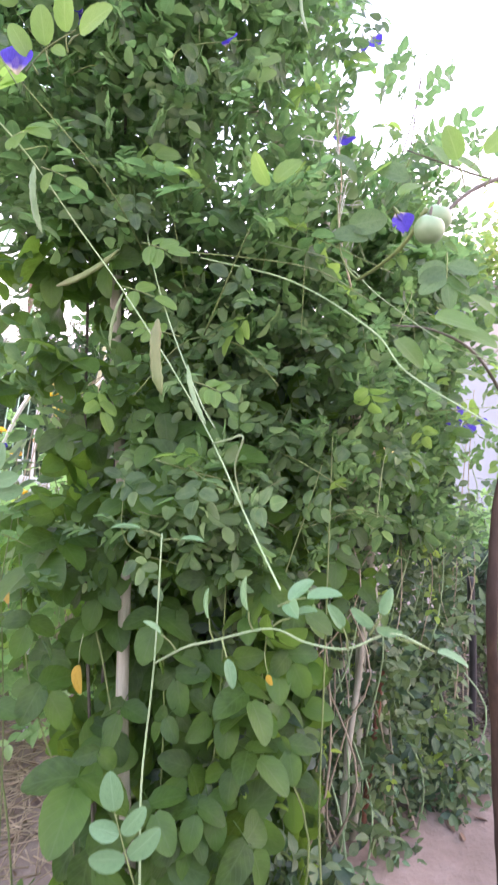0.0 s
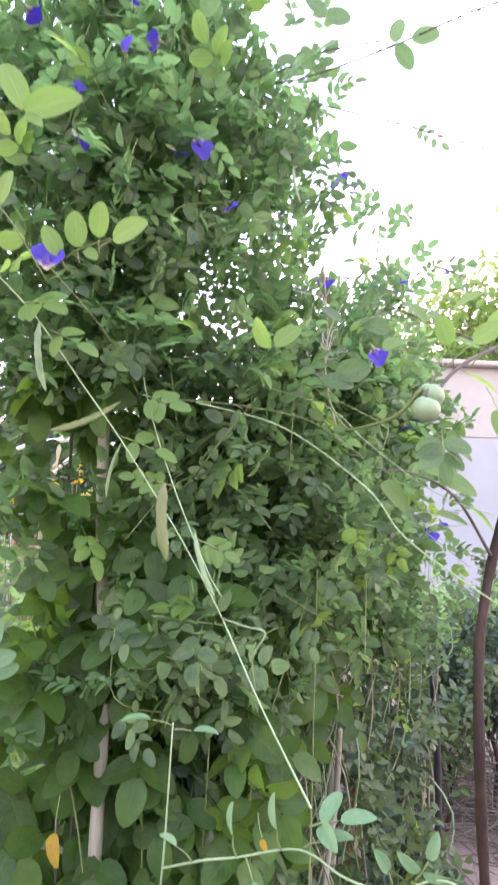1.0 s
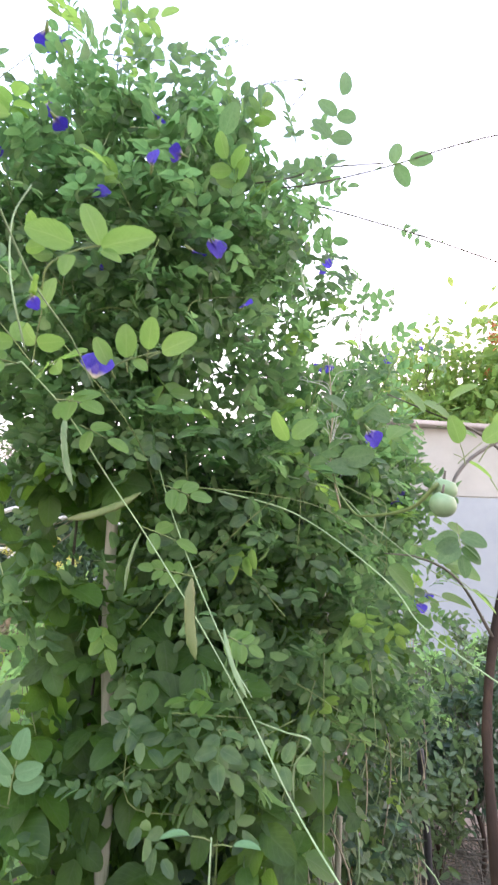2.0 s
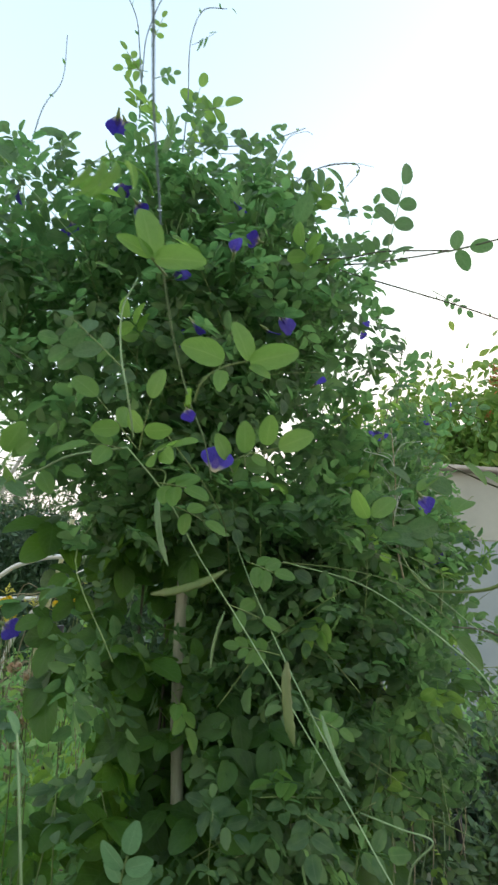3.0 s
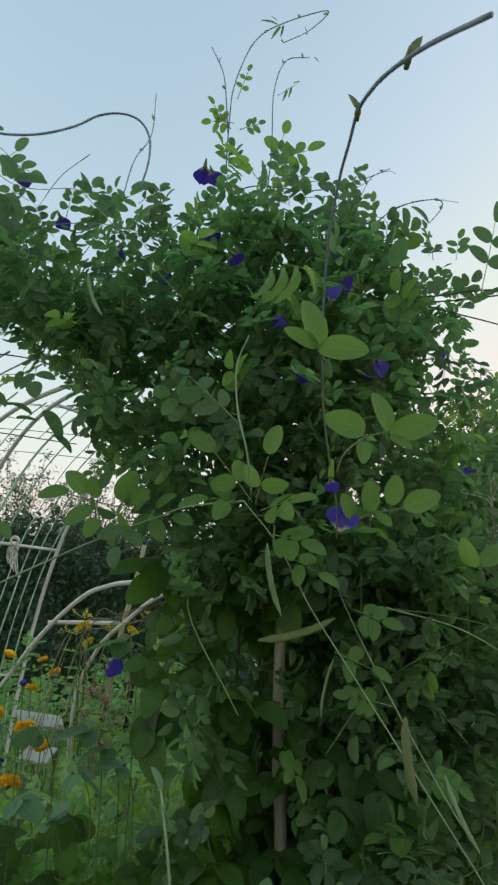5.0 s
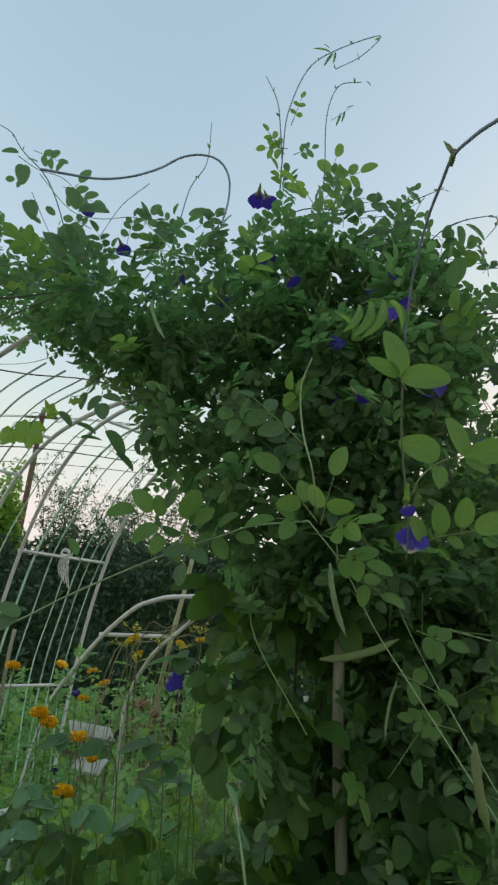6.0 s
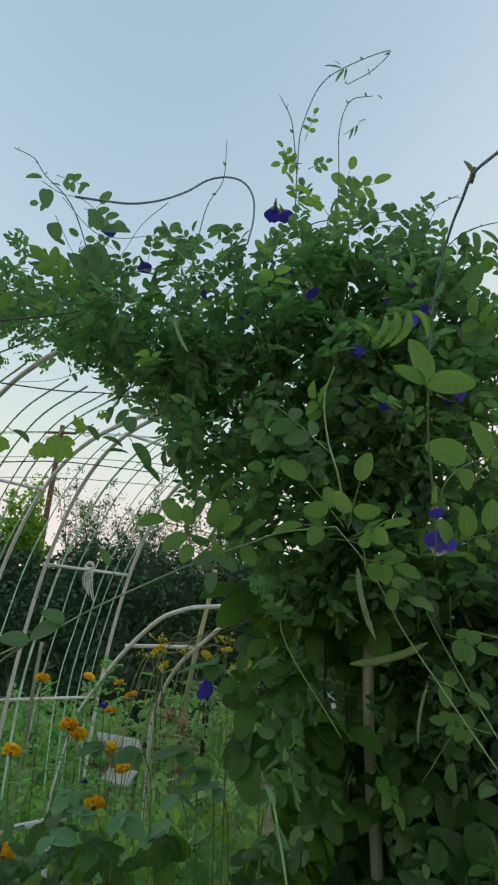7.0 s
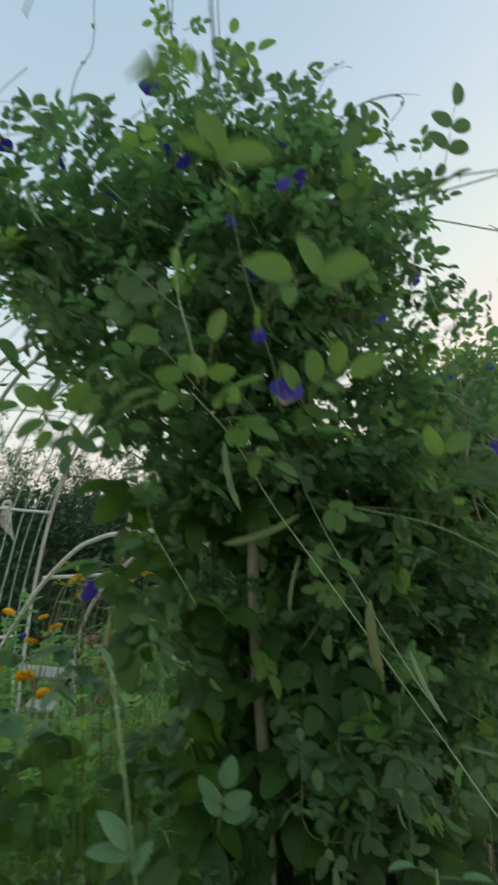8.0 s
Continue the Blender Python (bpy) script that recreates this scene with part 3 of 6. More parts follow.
MID, HALF, RISE, BEND = 2.8746, 1.5353, 2.9378, 0.766       # steep sides that bend over into a round top


def tunnel(a, off, z):
    """A place by tunnel coordinates: along the axis, across it, and up."""
    p = SPAN * off + ALONG * a
    return (p.x, p.y, z)


def arch(a, deg, grow=0.0, wider=0.0):
    c, up = math.cos(radians(deg)), max(0.0, math.sin(radians(deg)))
    across = math.copysign(abs(c) ** BEND, c)
    return tunnel(a, MID + 0.25 * wider + (HALF + wider + grow) * across, (RISE - 0.37 * wider + grow) * up ** BEND)


def hoop_tunnel():
    thing = empty("hoop_tunnel", tunnel(1.5, MID, 0), "arched garden tunnel of weathered white plastic pipes", "trellis")
    for a, wider in ((0.45, 0.0), (1.06, 0.244), (1.26, 0.0), (1.95, 0.0)):
        put("hoop", tube_mesh("hoop", [arch(a, d, 0.0, wider) for d in (0, 3, 9, 18, 28, 38, 48, 58, 68, 77, 85, 90, 95, 103, 112)], 0.0135, 0.0135, PVC, 10, 4), thing)      # the hoops end in the vine's top
    for deg, a0, a1, wider in ((40.5, 1.25, 1.96, 0.0), (18.5, 0.6, 1.96, 0.0), (58.5, 0.4, 1.07, 0.1), (71, 0.9, 1.08, 0.1), (79.5, 1.26, 2.0, 0.0), (100, 0.45, 1.96, 0.0)):
        put("purlin", tube_mesh("purlin", [arch(a0, deg, 0.02, wider), arch((a0 + a1) / 2, deg, 0.02, wider), arch(a1, deg, 0.02, wider)], 0.0108, 0.0108, PVC, 8, 2), thing)
    for i, (a, top, thick) in enumerate(((1.37, 92, 0.0075), (1.50, 88, 0.0046), (1.64, 72, 0.0036), (1.73, 84, 0.005), (1.81, 90, 0.0036), (1.90, 76, 0.0036), (1.12, 80, 0.004), (0.82, 90, 0.0055), (0.93, 88, 0.0046), (0.64, 92, 0.0055), (0.53, 92, 0.005), (0.75, 92, 0.0046), (0.3, 92, 0.005))):
        line = [arch(a - 0.05 * math.sin(i * 2.1), 2), arch(a - 0.02, 18.5, 0.03), arch(a + 0.01 * math.sin(i), 31, 0.025), arch(a + 0.02, 41, 0.03)] + [arch(a + 0.02 + 0.0018 * (d - 41), d, 0.0) for d in (51, 61, 71, 80, 90) if d <= top]
        put("climbing_string", tube_mesh("climbing_string", line, thick * 1.2, thick * 1.05, TWINE, 5, 4), thing, "pale green twine")
    r = np.random.default_rng(36)
    for i in range(7):      # the ends hang from a looped knot
        p = Vector(arch(1.60 + 0.006 * i, 40.5, 0.035))
        drop = 0.15 + 0.016 * i
        put("tied_string", tube_mesh("tied_string", [p + Vector((0, 0, 0.012)), p + Vector((0.004 * (i - 3), -0.015, -0.03)), p + Vector((0.008 * (i - 3) + 0.004, -0.012, -0.55 * drop)), p + Vector((0.007 * (i - 3) + 0.03 + r.normal(0, 0.008), -0.01, -drop))], 0.0055, 0.0032, RAG, 6, 4), thing, "loose white knotted string")
    p = Vector(arch(1.62, 40.5, 0.035))
    for k, tall in ((-1, 0.05), (1, 0.035)):
        put("knot", tube_mesh("knot", [p + Vector((-0.02 * k, -0.014, -0.03)), p + Vector((-0.03 * k, -0.018, tall * 0.5)), p + Vector((0.0, -0.02, tall)), p + Vector((0.028 * k, -0.018, tall * 0.4)), p + Vector((0.006, -0.022, -0.02)), p + Vector((0.022 * k, -0.018, -0.055))], 0.0075, 0.006, RAG, 7, 5, 0.15), thing, "white knotted rag")


hoop_tunnel()


def low_hoop():
    thing = empty("low_hoop_frame", (-1.2, 3.2, 0), "low frame of bent white plastic pipe over the flower bed", "trellis")
    put("hoop", tube_mesh("low_hoop", [(-1.86, 3.62, 0.0), (-1.79, 3.57, 0.7), (-1.69, 3.51, 1.17), (-1.53, 3.34, 1.4), (-1.36, 3.2, 1.60), (-1.17, 3.1, 1.772), (-1.04, 3.06, 1.83), (-0.92, 3.02, 1.853), (-0.66, 2.93, 1.85), (-0.4, 2.82, 1.74), (-0.2, 2.78, 1.3), (-0.15, 2.77, 0)], 0.0125, 0.0125, PVC, 10, 5), thing)
    put("hoop", tube_mesh("low_hoop", [(-1.2, 3.4, 0), (-1.19, 3.36, 0.8), (-1.18, 3.3, 1.25), (-1.06, 3.15, 1.51), (-0.92, 3.05, 1.65), (-0.74, 2.96, 1.79), (-0.5, 2.9, 1.84)], 0.011, 0.011, PVC, 8, 5), thing)
    put("bar", tube_mesh("low_bar", [(-1.36, 3.19, 1.628), (-1.16, 3.2, 1.635), (-0.97, 3.22, 1.64)], 0.011, 0.011, PVC, 8, 3), thing)


low_hoop()


def ground_pipe(a, b):
    mid = (Vector(a) + Vector(b)) / 2 + Vector((0, 0, -0.01))
    thing = empty("pipe_rail", (mid.x, mid.y, 0), "low white plastic pipe rail on short legs", "rail", "low pipe rails")
    put("rail", tube_mesh("rail", [a, mid, b], 0.014, 0.014, PVC, 8, 3), thing)
    for q in (Vector(a).lerp(Vector(b), 0.08), Vector(a).lerp(Vector(b), 0.92)):
        put("leg", tube_mesh("leg", [(q.x, q.y, -0.02), (q.x, q.y, q.z * 0.5), (q.x, q.y, q.z - 0.012)], 0.011, 0.011, PVC, 8, 2), thing)


ground_pipe((-1.85, 2.0, 0.98), (-1.38, 2.56, 0.95))
ground_pipe((-1.3, 2.2, 0.80), (-1.0, 2.55, 0.82))


def stake(name, pts, r0, r1, mat, label, category="stake", lumps=0.06, sides=9):
    ob = put(name, tube_mesh(name, pts, r0, r1, mat, sides, 7, lumps))
    return tagged(ob, label, category)


def bamboo_stake(foot, top, r, label, knots=6):
    b = Bag()
    foot, top = np.array(foot), np.array(top)
    n = knots * 8
    ln = np.array([foot + (top - foot) * i / n + (0.006 * math.sin(i * 0.31), 0.005 * math.cos(i * 0.23), 0) for i in range(n + 1)])
    rad = np.array([r * (1 - 0.25 * i / n) * (1.13 if i % 8 == 0 else 1.0) for i in range(n + 1)])
    tube(b, ln, rad, None, 10)
    return tagged(put("bamboo_stake", b.mesh("bamboo_stake", BAMBOO)), label, "stake", "bamboo stakes")


bamboo_stake((-0.27, 1.40, -0.05), (-0.312, 1.285, 1.74), 0.0175, "pale weathered bamboo stake with peeling skin, overgrown by the vine", 5)
bamboo_stake((0.36, 1.90, -0.05), (0.455, 1.97, 1.64), 0.019, "grey weathered bamboo stake standing among small leaves", 5)
bamboo_stake((0.30, 1.80, -0.05), (0.36, 1.70, 0.86), 0.012, "thin grey bamboo stake standing among small leaves", 4)
stake("wooden_pole", [(0.55, 2.1, -0.05), (0.42, 1.95, 1.0), (0.26, 1.68, 1.88), (0.12, 1.57, 2.15), (-0.04, 1.53, 2.33)], 0.017, 0.013, BAMBOO, "slanting grey pole holding up the vine", "pole")
stake("dry_stalk", [(0.40, 1.93, -0.03), (0.45, 1.97, 0.3), (0.5, 2.03, 0.62)], 0.012, 0.009, rough_material("red_bark", (0.2, 0.08, 0.045), (0.32, 0.15, 0.09), 25, 0.85, 0.5), "reddish brown dead stalk in the soil")
stake("dry_stalk", [(-0.12, 1.42, -0.03), (-0.15, 1.42, 0.3), (-0.02, 1.50, 0.75)], 0.012, 0.008, BARK, "brown woody stalk rising into the vine")
stake("metal_post", [(0.98, 2.47, -0.05), (0.985, 2.46, 0.4), (0.965, 2.45, 0.8)], 0.016, 0.016, POST, "dark painted post standing by the path", "post", 0.0, 8)
stake("metal_post", [(-0.89, 3.36, -0.05), (-0.885, 3.34, 0.7), (-0.875, 3.22, 1.5)], 0.02, 0.018, POST, "dark painted post in the flower bed", "post", 0.0, 8)
bamboo_stake((-1.2, 3.28, -0.05), (-0.88, 3.2, 2.08), 0.016, "yellowish cane leaning in the flower bed", 6).data.materials[0] = CANE
bamboo_stake((-1.95, 3.4, -0.05), (-1.9, 3.35, 1.62), 0.014, "short pale cane standing among the marigolds", 5)


def pale_board():
    bm = box_bag((-0.12, -0.08, 0), (0.12, 0.08, 0.012), 0.003)
    ob = part("pale_board", bm, SLAB, None, "", pose(-1.33, 3.2, 1.13, 14, 10, 25))
    tagged(ob, "tilted pale board lying on the plants", "board")
    bm = box_bag((-0.08, -0.06, 0), (0.08, 0.06, 0.012), 0.003)
    ob = part("pale_board", bm, SLAB, None, "", pose(-1.28, 3.05, 1.0, 22, 0, -10))
    tagged(ob, "tilted pale board lying on the plants", "board")
    for x in (-1.36, -1.22):
        stake("board_prop", [(x, 3.15, -0.02), (x, 3.15, 0.5), (x, 3.18, 1.12)], 0.01, 0.01, BAMBOO, "thin cane propping up a pale board")


pale_board()

# ---- the butterfly pea vine ----
vine = empty("butterfly_pea_vine", (-0.3, 1.36, 0), "dense green butterfly pea vine with blue flowers covering the tunnel", "climbing plant")


def top_height(x):
    return float(np.interp(x, [-1.8, -1.45, -1.08, -0.91, -0.73, -0.62, -0.5, -0.35, -0.23, -0.15, -0.08, 0.06, 0.24, 0.34, 0.42, 0.52, 0.68, 0.9, 1.0, 1.06], [2.78, 2.84, 2.82, 2.91, 2.95, 3.02, 3.13, 3.15, 3.10, 2.99, 2.89, 2.88, 2.82, 2.60, 2.46, 2.37, 2.30, 2.2, 2.0, 1.3]))


def crown(x, y):
    """The vine's upper limit, which leans back from the path."""
    s = 1.43 / (min(y, 1.33) + 0.10)
    return top_height(-0.5 + (x + 0.5) * s) - 0.93 * max(0.0, 1.33 - y)


def low_edge(x):
    return float(np.interp(x, [-1.8, -1.39, -1.2, -0.96, -0.85, -0.78, -0.70, -0.63, -0.57, -0.52, -0.50], [2.62, 2.58, 2.54, 2.42, 2.29, 2.16, 2.07, 1.97, 1.84, 1.65, 1.0]))


def front_face(x, z):
    """The y of the vine's front, which runs across and then back along the tunnel."""
    y = float(np.interp(x, [-1.8, -0.9, -0.35, -0.05, 0.25, 0.45, 0.6, 0.72, 0.9, 1.05], [1.28, 1.22, 1.14, 1.15, 1.40, 1.63, 1.81, 1.95, 2.13, 2.3]))
    return y + 0.16 * noise.noise((x * 2.6, z * 2.4, 2)) + 0.17 * noise.noise((x * 6, z * 6, 7)) + 0.12 * max(0, 1.5 - z)


def clump(p, s=5.0):
    return noise.noise((p[0] * s, p[1] * s, p[2] * s)) + 0.5 * noise.noise((p[0] * s * 2.3, p[1] * s * 2.3, p[2] * s * 2.3 + 9))


def hides_pole(x, y, z):
    """A short stretch of the slanting pole stays bare on the path's side."""
    k = 1.63 / (y + 0.08)
    px, pz = -0.44 + (x + 0.44) * k, 1.68 + (z - 1.68) * k
    return y < 1.62 and 1.85 < pz < 2.04 and abs(px - 0.185 - 0.47 * (1.998 - pz)) < 0.035


def hides_stake(x, y, z):
    return -0.41 < x < -0.17 and y < 1.33 and 0.6 < z < 1.78


def hides_far_stake(x, y, z):
    """The upper stretch of the grey stake stays open towards the path."""
    k = 1.98 / (y + 0.03)
    px, pz = -0.15 + (x + 0.15) * k, 1.56 + (z - 1.56) * k
    return y < 1.95 and 1.12 < pz < 1.62 and abs(px - 0.362 - 0.055 * pz) < 0.032


def wall_place(r):
    """A place in the vine's upright mass, or None in its gaps."""
    x, z = r.uniform(-1.75, 1.05), r.uniform(1.0, 3.16)
    depth = abs(r.normal(0, 0.36 if x > -0.6 else 0.24))
    y = front_face(x, z) + depth
    x += 0.25 * depth
    top, k = crown(x, y), 1.45 / (y + 0.10)
    low = low_edge(-0.5 + (x + 0.5) * k)          # the underside rises towards the back
    low = 1.69 + (low - 1.69) / k
    right = float(np.interp(z, [0, 0.9, 1.2, 1.75, 2.1, 2.5], [0.92, 0.86, 0.82, 0.80, 0.80, 0.86]))
    if z > top - 0.05 * r.random() or z < low - 0.04 * r.random() or x > right + 0.1 * depth:
        return None
    if x > 0.2 and z < 1.6 and r.random() < 0.5:
        return None
    if hides_pole(x, y, z) or (hides_stake(x, y, z) and r.random() < 0.45) or (hides_far_stake(x, y, z) and r.random() < 0.85):
        return None
    if x < -0.3 and z < 1.74 and r.random() < (0.75 if x < -0.56 or z < 1.4 else 0.55):      # the broad bean leaves take over here
        return None
    p = (x, y, z)
    edge = max(0.0, min(1.0, (top - z) / 0.42))
    gap = -0.40 + 0.58 * (1 - edge) + (0.2 if x < -0.6 else 0.0) + (0.2 if x < -0.36 and z < 1.7 else 0.0) + 0.28 * max(0.0, min(1.0, (2.0 - z) / 0.3))
    if math.hypot(x - 0.16 * y, z - 2.32) < 0.2 or math.hypot(x + 0.02, z - 2.12) < 0.15:
        gap = 0.2
    if x < -0.45 and (r.random() < 0.2 or noise.noise((x * 13, 0.25 * y * 13, z * 13)) < -0.2):
        return None
    if -0.1 < x < 0.5 and 2.0 < z < 2.55 and noise.noise((x * 12, 0, z * 12)) < -0.1:
        return None
    return None if clump(p) + 0.3 * noise.noise((x * 15, y * 15, z * 15)) < gap else p


def roof_place(r):
    """A place in the mass that lies on the tunnel's roof."""
    off, a = r.uniform(1.45, 3.0), r.uniform(-0.35, 1.5)
    first = float(np.interp(off, [1.45, 1.75, 2.1, 2.6], [0.45, 0.30, -0.1, -0.3]))
    z0 = 3.05 * math.sqrt(max(0.0, 1 - ((off - 2.8) / 1.85) ** 2))
    z = z0 - 0.08 + 0.34 * r.random() ** 1.2
    last_deg = 80 if a < 1.2 else 74
    if a < first or (off - 2.8) / 1.85 > math.cos(radians(last_deg)):
        return None
    p = tunnel(a, off, z)
    return None if clump(p, 4) < -0.05 or noise.noise((p[0] * 12, p[1] * 12, p[2] * 3)) < -0.15 else p


def gather(k, rule, seed):
    r, out, n = np.random.default_rng(seed), [], 0
    while len(out) < k and n < k * 20:
        p = rule(r)
        n += 1
        if p is not None:
            out.append(p)
    return np.array(out)


def sprig_cloud(bag, base, r, leaf, pairs=2, rachis=0.07, shape=PEA_FAR, lean=(-0.12, -0.35, 0.8), spread=0.6):
    """Adds one pinnate leaf at each base: rachis directions at random, faces to the light."""
    k = len(base)
    d = r.normal(0, 0.75, (k, 3)) + np.array((-0.25, -0.6, -0.15))
    d /= np.linalg.norm(d, axis=1, keepdims=True)
    up = r.normal(0, spread, (k, 3)) + lean
    turn = frames(d, up)
    size = r.uniform(0.6, 1.3, k)
    for (p, q) in pinnate_places(pairs, rachis):
        q = np.array(q) + r.normal(0, 0.16, (k, 3))
        q = np.einsum("nij,nj->ni", turn, q)
        at = base + np.einsum("nij,j->ni", turn, np.array(p)) * size[:, None]
        face = turn[:, :, 2] + r.normal(0, 0.3, (k, 3))
        scatter(bag, shape, at, q, face, leaf * size * r.uniform(0.85, 1.15, k))


def pea_mass():
    r = np.random.default_rng(31)
    for k, rule, seed in ((7600, wall_place, 41), (1000, roof_place, 42)):
        bag = Bag()
        base = gather(k, rule, seed)
        third = len(base) // 3
        sprig_cloud(bag, base[:third], r, 0.038, 2, 0.072, spread=0.9)
        sprig_cloud(bag, base[third:2 * third], r, 0.036, 2, 0.07, PEA_CUP, spread=0.9)
        sprig_cloud(bag, base[2 * third:], r, 0.029, 3, 0.085, spread=0.9)
        put("foliage", bag.mesh("pea_foliage", PEA), vine)["kind"] = "stuff"
    bag = Bag()                      # wandering inner stems
    base = gather(240, wall_place, 44)
    for p in base:
        d = r.normal(0, 1, 3) * (0.35, 0.35, 0.6)
        d = d / np.linalg.norm(d) * r.uniform(0.15, 0.4)
        if p[2] + d[2] > crown(p[0] + d[0], p[1] + d[1]) - 0.22:
            d[2] = -abs(d[2])
        tube(bag, smooth_line([p, p + d * 0.5 + r.normal(0, 0.03, 3), p + d + r.normal(0, 0.03, 3)], 5), 0.0016, 0.001, 4)
    put("tangled_stem", bag.mesh("tangled_stem", STEM), vine)["kind"] = "stuff"


pea_mass()


def main_stems():
    for i, (a, off, z1) in enumerate(((0.77, 1.24, 2.9), (0.82, 1.26, 2.5), (0.74, 1.22, 2.2), (1.7, 1.12, 2.4), (1.78, 1.1, 1.9))):
        pts = [tunnel(a + 0.03 * math.sin(i + 3 * s), off + 0.03 * math.cos(2.1 * i + 4 * s), -0.02 + z1 * s) for s in (0, 0.2, 0.4, 0.6, 0.8, 1.0)]
        put("stem", tube_mesh("stem", pts, 0.005, 0.003, BROWN_STEM, 7, 6, 0.1), vine)


main_stems()

# leaves that show singly over the vine's face
SPRIGS = [sprig_mesh("leaf_sprig", pr, ra, le, PEA if i != 3 else FRESH, np.random.default_rng(60 + i)) for i, (pr, ra, le) in enumerate(((2, 0.08, 0.045), (2, 0.075, 0.041), (3, 0.095, 0.038), (2, 0.07, 0.048), (3, 0.09, 0.035), (2, 0.08, 0.043)))]


def face_sprigs(k):
    r, n = np.random.default_rng(51), 0
    while n < k:
        x, z = r.uniform(-1.3, 0.95), r.uniform(1.15, 3.1)
        y = front_face(x, z) - r.uniform(0.0, 0.09)
        if z > crown(x, y) - 0.03 or z < low_edge(x) or hides_pole(x, y, z) or hides_far_stake(x, y, z) or (hides_stake(x, 1.2, z) and r.random() < 0.75):
            continue
        p = Vector((x, y, z))
        d = Vector(r.normal(0, 0.6, 3)) + Vector((-0.2, -0.6, -0.1))
        up = Vector(r.normal(0, 0.45, 3)) + Vector((-0.2, -0.5, 0.8))
        put("leaf_sprig", SPRIGS[int(r.integers(0, len(SPRIGS)))], vine, "", aim(p, d, up, r.uniform(0.85, 1.15)))
        n += 1


face_sprigs(250)


def crown_sprigs(k):
    """Sprigs that stand up along the vine's upper edge."""
    r, n = np.random.default_rng(53), 0
    while n < k:
        x, y = r.uniform(-1.75, 0.32), r.uniform(1.15, 1.75)
        y += 0.6 * max(0.0, x - 0.1)
        z = crown(x, y) - r.uniform(-0.02, 0.16)
        d = Vector((r.normal(0, 0.55), -0.25 + r.normal(0, 0.3), 0.75 + r.normal(0, 0.3)))
        up = Vector((r.normal(0, 0.6), -0.9, 0.2 + r.normal(0, 0.4)))
        put("leaf_sprig", SPRIGS[int(r.integers(0, len(SPRIGS)))], vine, "", aim(Vector((x, y, z - 0.04)), d, up, r.uniform(0.7, 1.05)))
        n += 1


crown_sprigs(150)


def shoot(pts, r0=0.002, r1=0.001, mat=None, label="", parent=None, sides=6):
    r0, r1 = r0 * 0.68, r1 * 0.68
    return put("shoot", tube_mesh("shoot", pts, r0, r1, mat or STEM, sides, 7, 0.05), parent or vine, label)


def tip_buds(pts, seed):
    """Small folded young leaves along a bare shoot, in its own mesh."""
    r, b = np.random.default_rng(seed), Bag()
    ln = smooth_line(pts, 8)
    for i in range(len(ln) // 2, len(ln), 7):
        d = r.normal(0, 1, (2, 3)) + (0, 0, 0.5)
        scatter(b, SLIM_BLADE, np.repeat(ln[i][None], 2, 0), d, r.normal(0, 1, (2, 3)), r.uniform(0.008, 0.02, 2))
    put("young_leaves", b.mesh("young_leaves", PEA), vine)


# the strand that hangs nearest to the path, with its leaves, bud and flower
shoot([(-0.371, 0.101, 2.005), (-0.389, 0.136, 2.028), (-0.402, 0.164, 2.041), (-0.407, 0.187, 2.052), (-0.408, 0.217, 2.067), (-0.407, 0.245, 2.068), (-0.407, 0.275, 2.065), (-0.406, 0.31, 2.054), (-0.403, 0.345, 2.042), (-0.398, 0.385, 2.018), (-0.393, 0.42, 1.979)], 0.0024, 0.0015, SKYLIT_STEM)
shoot([(-0.393, 0.42, 1.979), (-0.376, 0.49, 1.93), (-0.352, 0.561, 1.885), (-0.325, 0.65, 1.862), (-0.305, 0.735, 1.826)], 0.0019, 0.0015, PALE_STEM)
for bx, by, bz, lean_x in ((-0.408, 0.215, 2.066, -0.4), (-0.395, 0.149, 2.036, 0.3)):      # swollen nodes with a folded bud
    nb = Bag()
    tube(nb, [(bx, by + 0.006, bz - 0.004), (bx, by + 0.002, bz), (bx, by - 0.004, bz + 0.003)], np.array((0.0015, 0.0026, 0.0014)), None, 7)
    scatter(nb, SLIM_BLADE, np.array([(bx, by, bz)]), np.array([(lean_x, -0.3, 0.5)]), np.array([(0, -1, 0.2)]), 0.014)
    put("node", nb.mesh("node", STEM), vine)
shoot([(-0.346, 0.56, 1.882), (-0.338, 0.545, 1.904), (-0.313, 0.545, 1.925), (-0.283, 0.545, 1.936)], 0.0019, 0.0012, STEM)
shoot([(-0.294, 0.735, 1.845), (-0.259, 0.714, 1.861), (-0.212, 0.694, 1.871)], 0.0019, 0.0013, STEM)
def strand_leaf(b0, t0, up, wide, mat, tall=1.0):
    """One leaflet of the near strand from its stalk to its tip, with its own breadth."""
    b0, t0 = Vector(b0), Vector(t0)
    le = (t0 - b0).length
    put("leaflet", leaflet_mesh(mat, "pea"), vine, "", aim(b0, t0 - b0, up, le) @ Matrix.Scale(wide, 4, (1, 0, 0)) @ Matrix.Scale(tall, 4, (0, 0, 1)))


